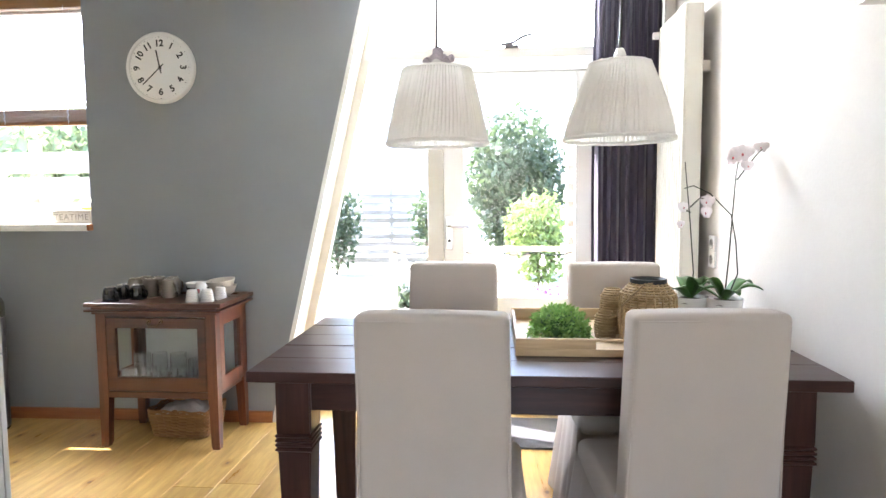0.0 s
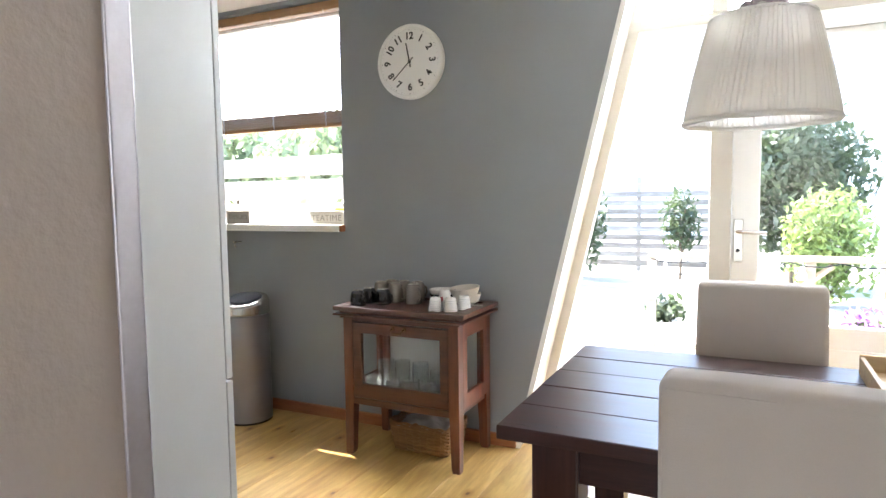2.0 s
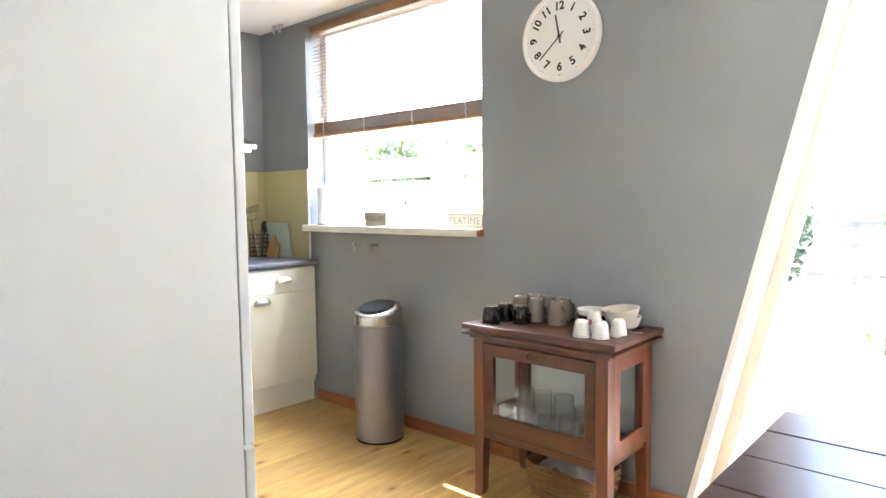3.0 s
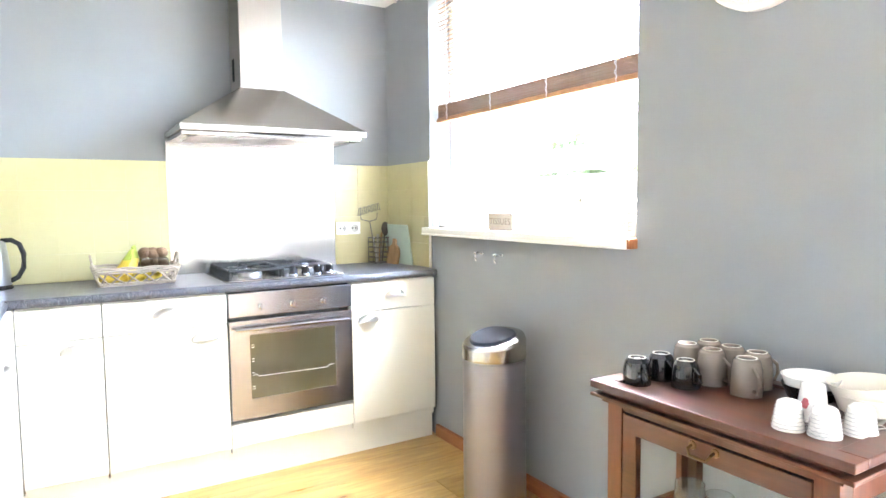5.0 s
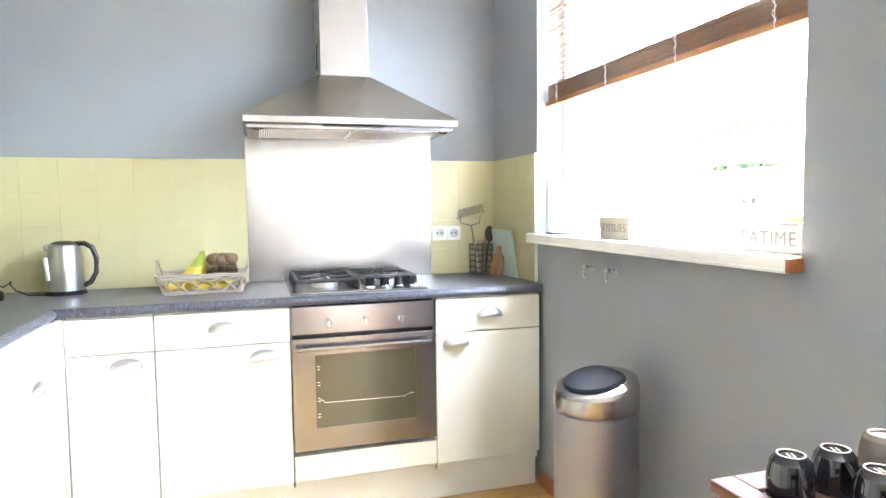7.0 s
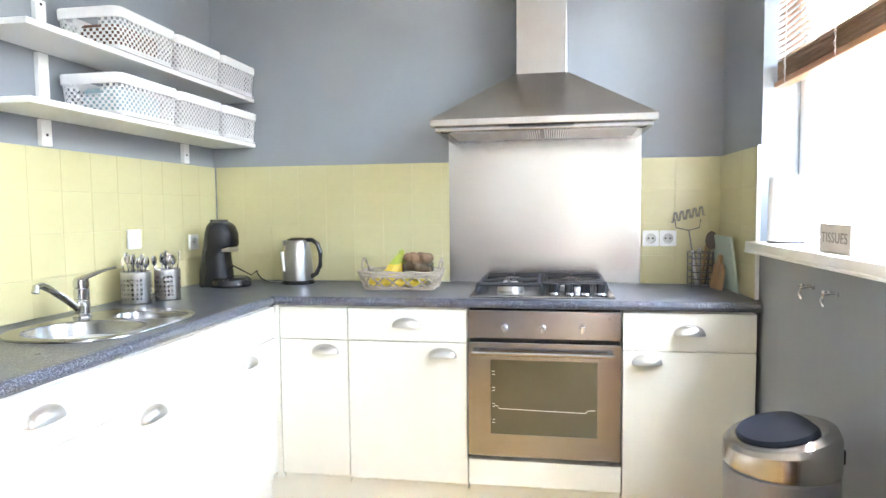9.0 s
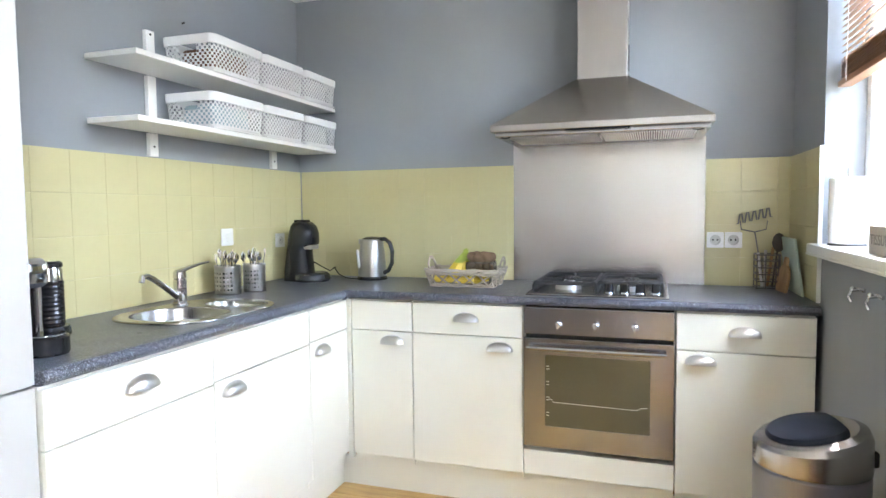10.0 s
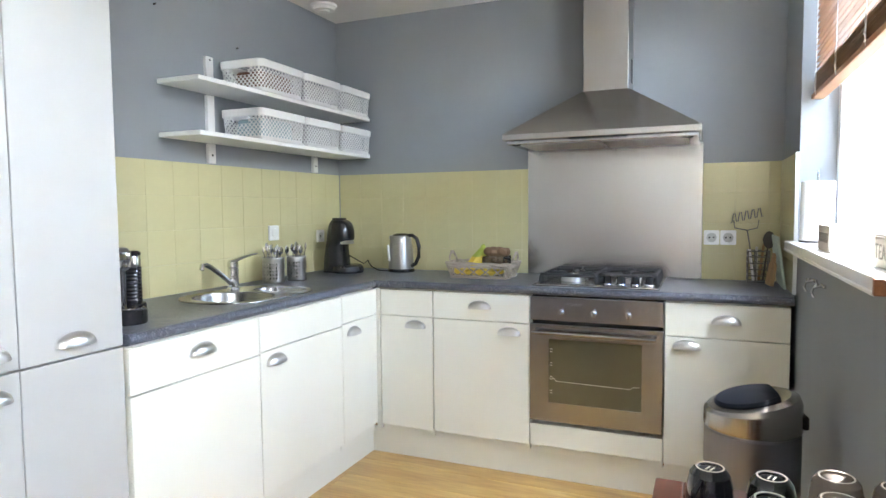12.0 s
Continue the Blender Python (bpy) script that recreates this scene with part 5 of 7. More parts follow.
rg = random.Random(4)
for i in range(5):
    for j in range(2):
        tumbler(CX0 + 0.115 + i * 0.1 + rg.uniform(-0.008, 0.008), CY0 + 0.10 + j * 0.13 + rg.uniform(-0.008, 0.008), 0.039 + 0.006 * rg.random(), (0.09, 0.12)[j] + 0.035 * rg.random())
nap = thing("folded_napkin", "striped white napkin leaning inside the cabinet", "napkin", pose(-0.975, 3.60, 0.293))
for i in range(9):
    part("fold", box((-0.004, -0.03 + i * 0.001, i * 0.0115), (0.002, 0.05 - i * 0.004, i * 0.0115 + 0.0085), 0.001), M_PAPER, nap)

# ---- wicker ----
def rrect(hx, hy, r, n_=8):
    pts = []
    for qx, qy, a0 in ((1, 1, 0), (-1, 1, 90), (-1, -1, 180), (1, -1, 270)):
        for i in range(n_ + 1):
            a = radians(a0 + 90 * i / n_)
            pts.append(Vector((qx * (hx - r) + r * math.cos(a), qy * (hy - r) + r * math.sin(a), 0)))
    out, tot = [], 0
    for i in range(len(pts)):
        a, b = pts[i], pts[(i + 1) % len(pts)]
        n2 = max(1, int((b - a).length / 0.012))
        out += [a.lerp(b, k / n2) for k in range(n2)]
    return out


def weave(bm, ring, z0, z1, rows_, grow, r, amp=0.0035, period=3, mat_w=None, parent_w=None):
    for j in range(rows_):
        k = j / max(1, rows_ - 1)
        s = 1 + (grow - 1) * k
        pts = []
        for i, p in enumerate(ring):
            o_ = amp * (1 if ((i // period) + j) % 2 else -1)
            nrm = Vector((p.x, p.y, 0)).normalized()
            pts.append(Vector((p.x * s, p.y * s, z0 + (z1 - z0) * k)) + nrm * o_)
        if bm is None:
            part("weave_row", tube(bmesh.new(), pts, r, 5, True), mat_w, parent_w)
        else:
            tube(bm, pts, r, 5, True)


bk = thing("wicker_basket", "brown wicker basket with grey cloth under the display cabinet", "basket", pose(-1.225, 3.715, 0.004, 0, 0, -3))
ring = rrect(0.150, 0.105, 0.03)
weave(None, ring, 0.008, 0.125, 14, 1.14, 0.0052, mat_w=M_WICKERD, parent_w=bk)
for i in range(0, len(ring), 4):
    p = ring[i]
    part("stake", tube(bmesh.new(), [(p.x, p.y, 0), (p.x * 1.15, p.y * 1.15, 0.138)], 0.003, 5), M_WICKERD, bk)
bm = bmesh.new()
for dz, o_ in ((0.136, 0), (0.142, 1), (0.148, 2)):
    tube(bm, [Vector((p.x * 1.155, p.y * 1.155, dz + 0.004 * math.sin(i * 0.9 + o_ * 2))) for i, p in enumerate(ring)], 0.005, 5, True)
part("rim", bm, M_WICKERD, bk)
part("base", box((-0.14, -0.1, 0.0), (0.14, 0.1, 0.008), 0.002), M_WICKERD, bk)
cl = thing("folded_cloth", "grey linen cloth bundled in the wicker basket", "cloth", pose(-1.225, 3.715, 0.115))
t = bmesh.new()
bmesh.ops.create_grid(t, x_segments=24, y_segments=18, size=1)
for v in t.verts:
    n1 = noise.noise(v.co * 2.2) * 0.03 + noise.noise(v.co * 6) * 0.008
    v.co = Vector((v.co.x * 0.135, v.co.y * 0.095, 0.035 * (1 - 0.6 * v.co.x ** 2 - 0.5 * v.co.y ** 2) + n1 + 0.012))
part("cloth", t, M_CLOTH, cl, "", True, 80).modifiers.new("thickness", "SOLIDIFY").thickness = 0.006

# ---- pedal-free waste bin ----
bn = thing("waste_bin", "tall brushed steel waste bin with blue-grey touch lid", "bin", pose(-2.395, 3.66, 0, 0, 0, 10))
BR = 0.132
part("base", lathe(bmesh.new(), [(0, 0), (BR - 0.002, 0), (BR - 0.002, 0.014), (0, 0.014)], 44), M_BLACK, bn)
part("body", lathe(bmesh.new(), [(0, 0.012), (BR, 0.012), (BR, 0.628), (BR - 0.003, 0.632), (0, 0.632)], 56), M_BIN, bn)
t = lathe(bmesh.new(), [(BR - 0.006, 0.636), (BR + 0.001, 0.637), (BR + 0.002, 0.645), (BR + 0.001, 0.70), (BR - 0.008, 0.715), (BR - 0.03, 0.722), (0, 0.724)], 56)
for v in t.verts:
    if v.co.z > 0.66:
        v.co.z += 0.24 * (v.co.y + BR) * (v.co.z - 0.66) / 0.065 - 0.03 * (v.co.z - 0.66) / 0.065
hd = part("head", t, M_BINHEAD, bn, "shiny steel bin head")
t = lathe(bmesh.new(), [(0, 0.008), (0.092, 0.006), (0.099, 0.0), (0.099, -0.006), (0, -0.006)], 44)
for v in t.verts:
    v.co.y = min(v.co.y, 0.07)
    rr = v.co.xy.length
    v.co.z += 0.012 * (1 - (rr / 0.1) ** 2)
t.transform(pose(0, -0.008, 0.724 + 0.001, 13.4))
part("touch_lid", t, M_LID, bn, "blue-grey plastic touch lid")
part("hinge", box((-0.03, BR - 0.002, 0.64), (0.03, BR + 0.016, 0.68), 0.006, 3), M_BLACK, bn)

# ---- wall clock ----
ck = thing("wall_clock", "round white wall clock with black numerals", "clock", WALL @ pose(2.389, 0, 2.008))
CR = 0.194
part("case", lathe(bmesh.new(), [(0, 0.0), (CR - 0.006, 0), (CR, 0.006), (CR, 0.034), (CR - 0.006, 0.042), (CR - 0.018, 0.042), (CR - 0.022, 0.030), (0, 0.030)], 64, m=pose(0, 0, 0, 90)), M_PLASTIC, ck)
fc = part("face", lathe(bmesh.new(), [(0, 0.0312), (CR - 0.023, 0.0312), (CR - 0.023, 0.0300), (0, 0.03)], 64, m=pose(0, 0, 0, 90)), M_PAPER, ck)
for i in range(1, 13):
    a = radians(30 * i)
    letters("numeral", str(i), 0.05, 0.0006, pose(0.132 * math.sin(a), -0.0325, 0.132 * math.cos(a), 90, 0, 0) @ pose(0, 0, 0, 0, 0, -30 * i + (180 if 4 <= i <= 8 else 0)), M_INK, fc, bold=0.0016)
bm = bmesh.new()
for i in range(60):
    a = radians(6 * i)
    s = 0.0028 if i % 5 == 0 else 0.0012
    blob(bm, (0.166 * math.sin(a), -0.0318, 0.166 * math.cos(a)), s, 1, (1, 0.3, 1))
part("minute_dots", bm, M_INK, fc)
part("minute_hand", B(bmesh.new(), (-0.003, -0.0375, -0.03), (0.003, -0.0363, 0.135), 0.0008, m=pose(0, 0, 0, 0, 228, 0)), M_INK, ck)
part("hour_hand", B(bmesh.new(), (-0.004, -0.0357, -0.03), (0.004, -0.0345, 0.098), 0.0008, m=pose(0, 0, 0, 0, -11, 0)), M_INK, ck)
part("hub", lathe(bmesh.new(), [(0, 0.04), (0.007, 0.04), (0.007, 0.031), (0, 0.031)], 16, m=pose(0, 0, 0, 90)), M_INK, ck)

# ---- things on the worktop ----
kt = thing("electric_kettle", "brushed steel electric kettle with black handle", "kettle", pose(-3.645, 1.868, CT, 0, 0, 82))
part("base", lathe(bmesh.new(), [(0, 0), (0.078, 0), (0.08, 0.008), (0.074, 0.018), (0, 0.018)], 36), M_BLACK, kt)
part("body", lathe(bmesh.new(), [(0, 0.018), (0.074, 0.018), (0.075, 0.03), (0.066, 0.15), (0.058, 0.205), (0.05, 0.214), (0, 0.216)], 40), M_STEELZ, kt)
part("lid", lathe(bmesh.new(), [(0, 0.226), (0.03, 0.224), (0.05, 0.216), (0.052, 0.21), (0, 0.21)], 32), M_BLACK, kt)
part("handle", tube(bmesh.new(), [(0.045, 0, 0.212), (0.08, 0, 0.214), (0.11, 0, 0.195), (0.125, 0, 0.15), (0.122, 0, 0.09), (0.10, 0, 0.05), (0.072, 0, 0.035)], 0.011, 10), M_BLACK, kt)
part("spout", B(bmesh.new(), (-0.078, -0.014, 0.185), (-0.045, 0.014, 0.212), 0.006), M_STEELZ, kt)
gz = part("water_gauge", B(bmesh.new(), (-0.009, -0.0735, 0.07), (0.009, -0.062, 0.165), 0.004, m=pose(0, 0, 0, 5, 0, -35)), M_PLASTIC, kt, "pale water gauge window")

cm = thing("coffee_machine", "black pod coffee machine with a sloping body", "coffee machine", pose(-3.50, 1.54, CT, 0, 0, 178))
t = bmesh.new()
secs = [(z_, (yb + yf) / 2 - 0.05, hw, (yb - yf) / 2) for z_, yb, yf, hw in (
    (0.0, 0.100, -0.055, 0.066), (0.06, 0.097, -0.050, 0.066), (0.15, 0.082, -0.040, 0.062), (0.178, 0.076, -0.042, 0.062), (0.188, 0.074, -0.075, 0.066), (0.20, 0.072, -0.082, 0.068),
    (0.25, 0.064, -0.080, 0.068), (0.285, 0.052, -0.066, 0.064), (0.303, 0.040, -0.045, 0.054), (0.312, 0.022, -0.020, 0.03))]
rings = []
for z, cy, hx, hy in secs:
    rings.append([t.verts.new((hx * math.copysign(abs(math.cos(a)) ** 0.7, math.cos(a)), 0.05 + cy + hy * math.copysign(abs(math.sin(a)) ** 0.7, math.sin(a)), z)) for a in [2 * math.pi * k / 28 for k in range(28)]])
for a, b in zip(rings, rings[1:]):
    for i in range(28):
        t.faces.new((a[i], a[(i + 1) % 28], b[(i + 1) % 28], b[i]))
t.faces.new(rings[0])
t.faces.new(rings[-1])
part("body", t, M_BLACK, cm, "", True, 60)
part("foot", lathe(bmesh.new(), [(0, 0), (0.088, 0), (0.094, 0.012), (0.090, 0.035), (0.076, 0.046), (0, 0.048)], 36, (0, -0.052, 0)), M_BLACK, cm, "round black drip tray foot")
for i in (-1, 0, 1):
    part("button", blob(bmesh.new(), (-0.082 + 0.004 * i * i, -0.062 + i * 0.018, 0.034), 0.0065, 2, (1, 1, 0.8)), M_NICKEL, cm)
part("spout", box((-0.045, -0.078, 0.166), (0.03, -0.030, 0.188), 0.005, 3), M_NICKEL, cm)
part("lever", box((-0.03, -0.03, 0.304), (0.03, 0.035, 0.318), 0.006, 3), M_BLACK, cm)
part("power_cord", tube(bmesh.new(), [(0.05, -0.02, 0.10), (0.03, -0.09, 0.075), (0.04, -0.135, 0.05), (0.06, -0.155, 0.07), (0.08, -0.145, 0.055), (0.08, -0.165, 0.03), (0.10, -0.20, 0.008), (0.12, -0.25, 0.004), (0.135, -0.30, 0.004)], 0.0032, 6), M_BLACK, cm, "black power cord")


def cutlery_pot(x, y, r, label):
    ob = thing("cutlery_pot", label, "cutlery holder", pose(x, y, CT), "cutlery pots")
    h, nu, nv = 0.126, 44, 14
    t = bmesh.new()
    g = [[t.verts.new((r * math.cos(2 * math.pi * i / nu), r * math.sin(2 * math.pi * i / nu), h * j / nv)) for i in range(nu)] for j in range(nv + 1)]
    fs = {}
    for j in range(nv):
        for i in range(nu):
            fs[i, j] = t.faces.new((g[j][i], g[j][(i + 1) % nu], g[j + 1][(i + 1) % nu], g[j + 1][i]))
    holes = [fs[i, j] for i in range(0, nu, 2) for j in range(2, nv - 2, 2) if (i // 2) % 6 < 4]
    bmesh.ops.inset_individual(t, faces=holes, thickness=0.0004)
    bmesh.ops.delete(t, geom=holes, context="FACES")
    part("perforated_wall", t, M_STEELZ, ob, "", True, 60).modifiers.new("thickness", "SOLIDIFY").thickness = 0.0012
    part("bottom", lathe(bmesh.new(), [(0, 0), (r - 0.001, 0), (r - 0.001, 0.004), (0, 0.004)], 30), M_STEELZ, ob)
    rr = random.Random(int(x * 1000))
    for i in range(13):
        a, q = rr.uniform(0, 6.28), rr.uniform(0.01, 0.036)
        lean = rr.uniform(0.0, 0.02)
        bx, by = q * math.cos(a), q * math.sin(a)
        top = (bx + lean * math.cos(a), by + lean * math.sin(a), rr.uniform(0.148, 0.178))
        sp_ = thing("spoon" if i % 2 else "fork", "steel cutlery standing in the pot", "cutlery", pose(x, y, CT), "cutlery in the pots")
        bm = tube(bmesh.new(), [(bx * 0.5, by * 0.5, 0.006), top], 0.0022, 6)
        if i % 2:
            blob(bm, top, 0.016, 2, (1, 0.45, 1.35))
        else:
            for s in (-0.006, -0.002, 0.002, 0.006):
                tube(bm, [(top[0] + s, top[1], top[2] - 0.005), (top[0] + s * 1.2, top[1], top[2] + 0.025)], 0.0011, 5)
        part("metal", bm, M_CHROME, sp_)


cutlery_pot(-2.95, 1.488, 0.056, "perforated steel pot full of cutlery")
cutlery_pot(-3.066, 1.545, 0.05, "perforated steel pot full of spoons and forks")

fr = thing("milk_frother", "black and steel ribbed milk frother jug on a round base", "milk frother", pose(-2.005, 1.585, CT))
part("base", lathe(bmesh.new(), [(0, 0), (0.05, 0), (0.053, 0.006), (0.05, 0.03), (0.04, 0.034), (0, 0.034)], 32), M_BLACK, fr)
part("jug", lathe(bmesh.new(), [(0, 0.034), (0.037, 0.034)] + [(0.037 + 0.0022 * (i % 2), 0.036 + i * 0.0065) for i in range(20)] + [(0.036, 0.165), (0, 0.165)], 32), M_BLACK, fr, "ribbed black jug")
part("collar", lathe(bmesh.new(), [(0, 0.165), (0.037, 0.165), (0.037, 0.195), (0.034, 0.205), (0, 0.205)], 32), M_CHROME, fr)
part("lid", lathe(bmesh.new(), [(0, 0.205), (0.037, 0.205), (0.037, 0.216), (0.03, 0.222), (0, 0.222)], 32), M_BLACK, fr)
es = thing("espresso_machine", "black and chrome capsule espresso machine at the worktop end", "coffee machine", pose(-1.80, 1.66, CT))
part("body", box((-0.07, -0.13, 0.03), (0.07, 0.05, 0.25), 0.03, 4), M_BLACK, es)
part("head", box((-0.05, 0.03, 0.17), (0.05, 0.13, 0.25), 0.025, 4), M_CHROME, es)
part("drip_tray", lathe(bmesh.new(), [(0, 0), (0.052, 0), (0.055, 0.006), (0.055, 0.045), (0.05, 0.05), (0, 0.05)], 32, (-0.02, 0.13, 0)), M_BLACK, es, "round black drip tray")
part("drip_grid", lathe(bmesh.new(), [(0, 0.053), (0.046, 0.053), (0.046, 0.05), (0, 0.05)], 32, (-0.02, 0.13, 0)), M_CHROME, es)
part("foot", box((-0.06, -0.12, 0), (0.06, 0.10, 0.03), 0.006), M_BLACK, es)
part("column", box((-0.075, 0.02, 0.03), (-0.055, 0.06, 0.21), 0.006), M_CHROME, es)

# fruit basket
fb = thing("fruit_basket", "greyed willow basket with fruit on the worktop", "basket", pose(-3.515, 2.425, CT, 0, 0, 90))
ring = rrect(0.155, 0.095, 0.02)
for name_, zs in (("foot_band", (0.004, 0.011)), ("rim", (0.060, 0.067, 0.075, 0.081))):
    bm = bmesh.new()
    for z in zs:
        k = 1 + 0.16 * z / 0.08
        tube(bm, [Vector((p.x * k, p.y * k, z + 0.0022 * math.sin(i * 0.8 + z * 300))) for i, p in enumerate(ring)], 0.0046, 5, True)
    part(name_, bm, M_WILLOW, fb)
nr = len(ring)
for i in range(0, nr - 2, 5):
    a, b = ring[i % nr], ring[(i + 5) % nr]
    part("strut", tube(bmesh.new(), [(a.x * 1.01, a.y * 1.01, 0.008), (b.x * 1.125, b.y * 1.125, 0.064)], 0.0042, 5), M_WILLOW, fb)
    part("strut", tube(bmesh.new(), [(b.x * 1.02, b.y * 1.02, 0.008), (a.x * 1.135, a.y * 1.135, 0.064)], 0.0042, 5), M_WILLOW, fb)
part("base", box((-0.15, -0.09, 0.0), (0.15, 0.09, 0.006), 0.002), M_WILLOW, fb)
for s in (-1, 1):
    bm = bmesh.new()
    for o_ in (0, 0.007):
        tube(bm, [(s * 0.168, -0.05 + o_, 0.07), (s * 0.178, -0.045, 0.105), (s * 0.182, -0.01, 0.128 + o_), (s * 0.182, 0.02, 0.128 + o_), (s * 0.178, 0.05, 0.105), (s * 0.168, 0.055 - o_, 0.07)], 0.005, 6)
    part("handle", bm, M_WILLOW, fb)
for i, (bx, by) in enumerate(((-0.112, -0.035), (-0.086, -0.056), (-0.052, -0.052), (-0.030, -0.02))):
    ba = thing("banana", "yellow banana with a green stalk", "banana", fb.matrix_world @ pose(0, 0, 0.05), "bananas")
    tx_, ty_ = -0.012 + 0.004 * i, 0.004 * i
    pts, rad_ = [], []
    for q in range(11):
        k = q / 10
        sag = math.sin(math.pi * k) * (0.020 if i < 2 else 0.010)
        pts.append(Vector((bx + (tx_ - bx) * k + sag * 0.5, by + (ty_ - by) * k - sag, -0.012 + 0.118 * k - sag * 0.6)))
        rad_.append(0.0225 * min(1.0, 0.42 + 2.6 * k) * (1 - 0.62 * max(0.0, k - 0.72) / 0.28))
    for nm, q0, q1, mt in (("fruit", 0, 8, M_BANANA), ("green_neck", 7, 11, M_TIP)):
        t = bmesh.new()
        rings = [[t.verts.new(pts[q] + rad_[q] * Vector((math.cos(an), math.sin(an), 0.0))) for an in [2 * math.pi * e / 7 + 0.3 for e in range(7)]] for q in range(q0, q1)]
        for p_, q_ in zip(rings, rings[1:]):
            for e in range(7):
                t.faces.new((p_[e], p_[(e + 1) % 7], q_[(e + 1) % 7], q_[e]))
        t.faces.new(rings[0])
        t.faces.new(rings[-1])
        part(nm, t, mt, ba, "", True, 30)
    part("stalk", tube(bmesh.new(), [pts[-1] - Vector((0, 0, 0.004)), pts[-1] + Vector((0.002, 0, 0.010)), (0.0, 0.006, 0.122)], 0.0066, 7, taper=0.8), M_TIP, ba)
for i in range(4):
    ba = thing("banana", "yellow banana lying in the basket", "banana", fb.matrix_world @ pose(-0.09 + i * 0.055, -0.055 + 0.02 * (i % 2), 0.035, 0, 0, 20 * i), "bananas")
    part("fruit", tube(bmesh.new(), [(-0.06, 0, 0.0), (-0.03, 0.01, -0.006), (0.0, 0.012, -0.008), (0.03, 0.01, -0.006), (0.055, 0, 0.0)], 0.016, 10), M_BANANA, ba)
tb = thing("fruit_tub", "clear plastic tub of kiwis in the basket", "tub", fb.matrix_world @ pose(0.075, 0.0, 0.055))
t = bmesh.new()
B(t, (-0.06, -0.07, 0), (0.06, 0.07, 0.062), 0.008)
bmesh.ops.delete(t, geom=[f for f in t.faces if f.calc_center_median().z > 0.0615], context="FACES")
part("tub", t, M_CLEAR, tb).modifiers.new("thickness", "SOLIDIFY").thickness = 0.001
rk = random.Random(2)
for i in range(12):
    k = thing("kiwi", "brown fuzzy kiwi fruit", "kiwi", fb.matrix_world @ pose(0.075 + (i % 3 - 1) * 0.037 + rk.uniform(-0.004, 0.004), ((i // 3) % 2 - 0.5) * 0.06, 0.086 + 0.046 * (i // 6) + rk.uniform(0, 0.008), 0, rk.uniform(0, 40), rk.uniform(0, 180)), "kiwis")
    part("fruit", blob(bmesh.new(), (0, 0, 0), 0.026, 2, (1.15, 0.95, 0.92), 0.06, i), M_KIWI, k)

# utensil rack, boards
M_RACK = plain("dark_steel_wire", (0.2, 0.195, 0.19), 0.3, 1.0, var=0.1)
ut = thing("utensil_rack", "wire rack for kitchen utensils on the worktop", "utensil holder", pose(-3.70, 3.755, CT))
rg2 = rrect(0.052, 0.046, 0.008)
for z in (0.006, 0.036, 0.066, 0.096, 0.126, 0.152):
    part("hoop", tube(bmesh.new(), [Vector((p.x, p.y, z)) for p in rg2], 0.0028, 6, True), M_RACK, ut)
for p in rg2[::9]:
    part("upright", tube(bmesh.new(), [(p.x, p.y, 0.0), (p.x, p.y, 0.152)], 0.0026, 6), M_RACK, ut)
ms = thing("potato_masher", "steel potato masher standing in the wire rack", "masher", pose(-3.71, 3.735, CT))
bm = tube(bmesh.new(), [(0, 0.01, 0.01), (0.0, -0.03, 0.25)], 0.003, 8)
tube(bm, [(0, -0.03, 0.25), (0, 0.015, 0.262), (0.0, 0.02, 0.3)], 0.0028, 7)
tube(bm, [(0, -0.03, 0.25), (0, -0.085, 0.262), (0.0, -0.09, 0.3)], 0.0028, 7)
for dx in (-0.012, 0.012):
    tube(bm, [(dx, -0.105 + i * 0.0068, 0.285 + 0.0016 * i + (0.042 if (i // 2) % 2 else 0.0)) for i in range(22)], 0.002, 7)
part("wire", bm, M_RACK, ms)
sl = thing("slotted_turner", "dark plastic slotted turner in the wire rack", "utensil", pose(-3.695, 3.785, CT))
bm = tube(bmesh.new(), [(0, -0.01, 0.01), (0, 0.01, 0.18)], 0.004, 8)
blob(bm, (0, 0.014, 0.205), 0.034, 2, (0.12, 0.8, 1.25))
part("turner", bm, plain("dark_brown_plastic", (0.06, 0.045, 0.035), 0.4), sl)
for i in range(3):
    wh = thing("spatula", "kitchen spatula with pale handle in the wire rack", "utensil", pose(-3.69 - i * 0.012, 3.735 + i * 0.012, CT))
    part("handle", tube(bmesh.new(), [(0, 0, 0.01), (0.01, (i - 1) * 0.02, 0.16 + 0.012 * i)], 0.006, 8), (M_PLASTIC, M_NICKEL, M_BOARD)[i], wh)
cb = thing("cutting_board", "pale green cutting board leaning on the tiles", "cutting board", pose(-3.60, 3.855, CT, 0, 0, 90))
part("board", B(bmesh.new(), (-0.15, -0.014, 0.0), (0.16, -0.004, 0.235), 0.003, m=pose(0, 0, 0, 0, 0, -90) @ pose(0, 0, 0, 8, 0, 0)), M_FROST, cb)
wb = thing("small_board", "small wooden board with a rounded head", "cutting board", pose(-3.60, 3.79, CT, 0, 0, 8))
t = bmesh.new()
prism(t, [(-0.055, 0), (0.055, 0), (0.06, 0.07), (0.045, 0.1), (0.018, 0.115), (0.014, 0.15), (-0.014, 0.15), (-0.018, 0.115), (-0.045, 0.1), (-0.06, 0.07)], 0.012, pose(0, 0, 0, -8, 0, 0))
part("board", t, M_BOARD, wb)

# ---- window sill things ----
SZ = SILL + 0.0385


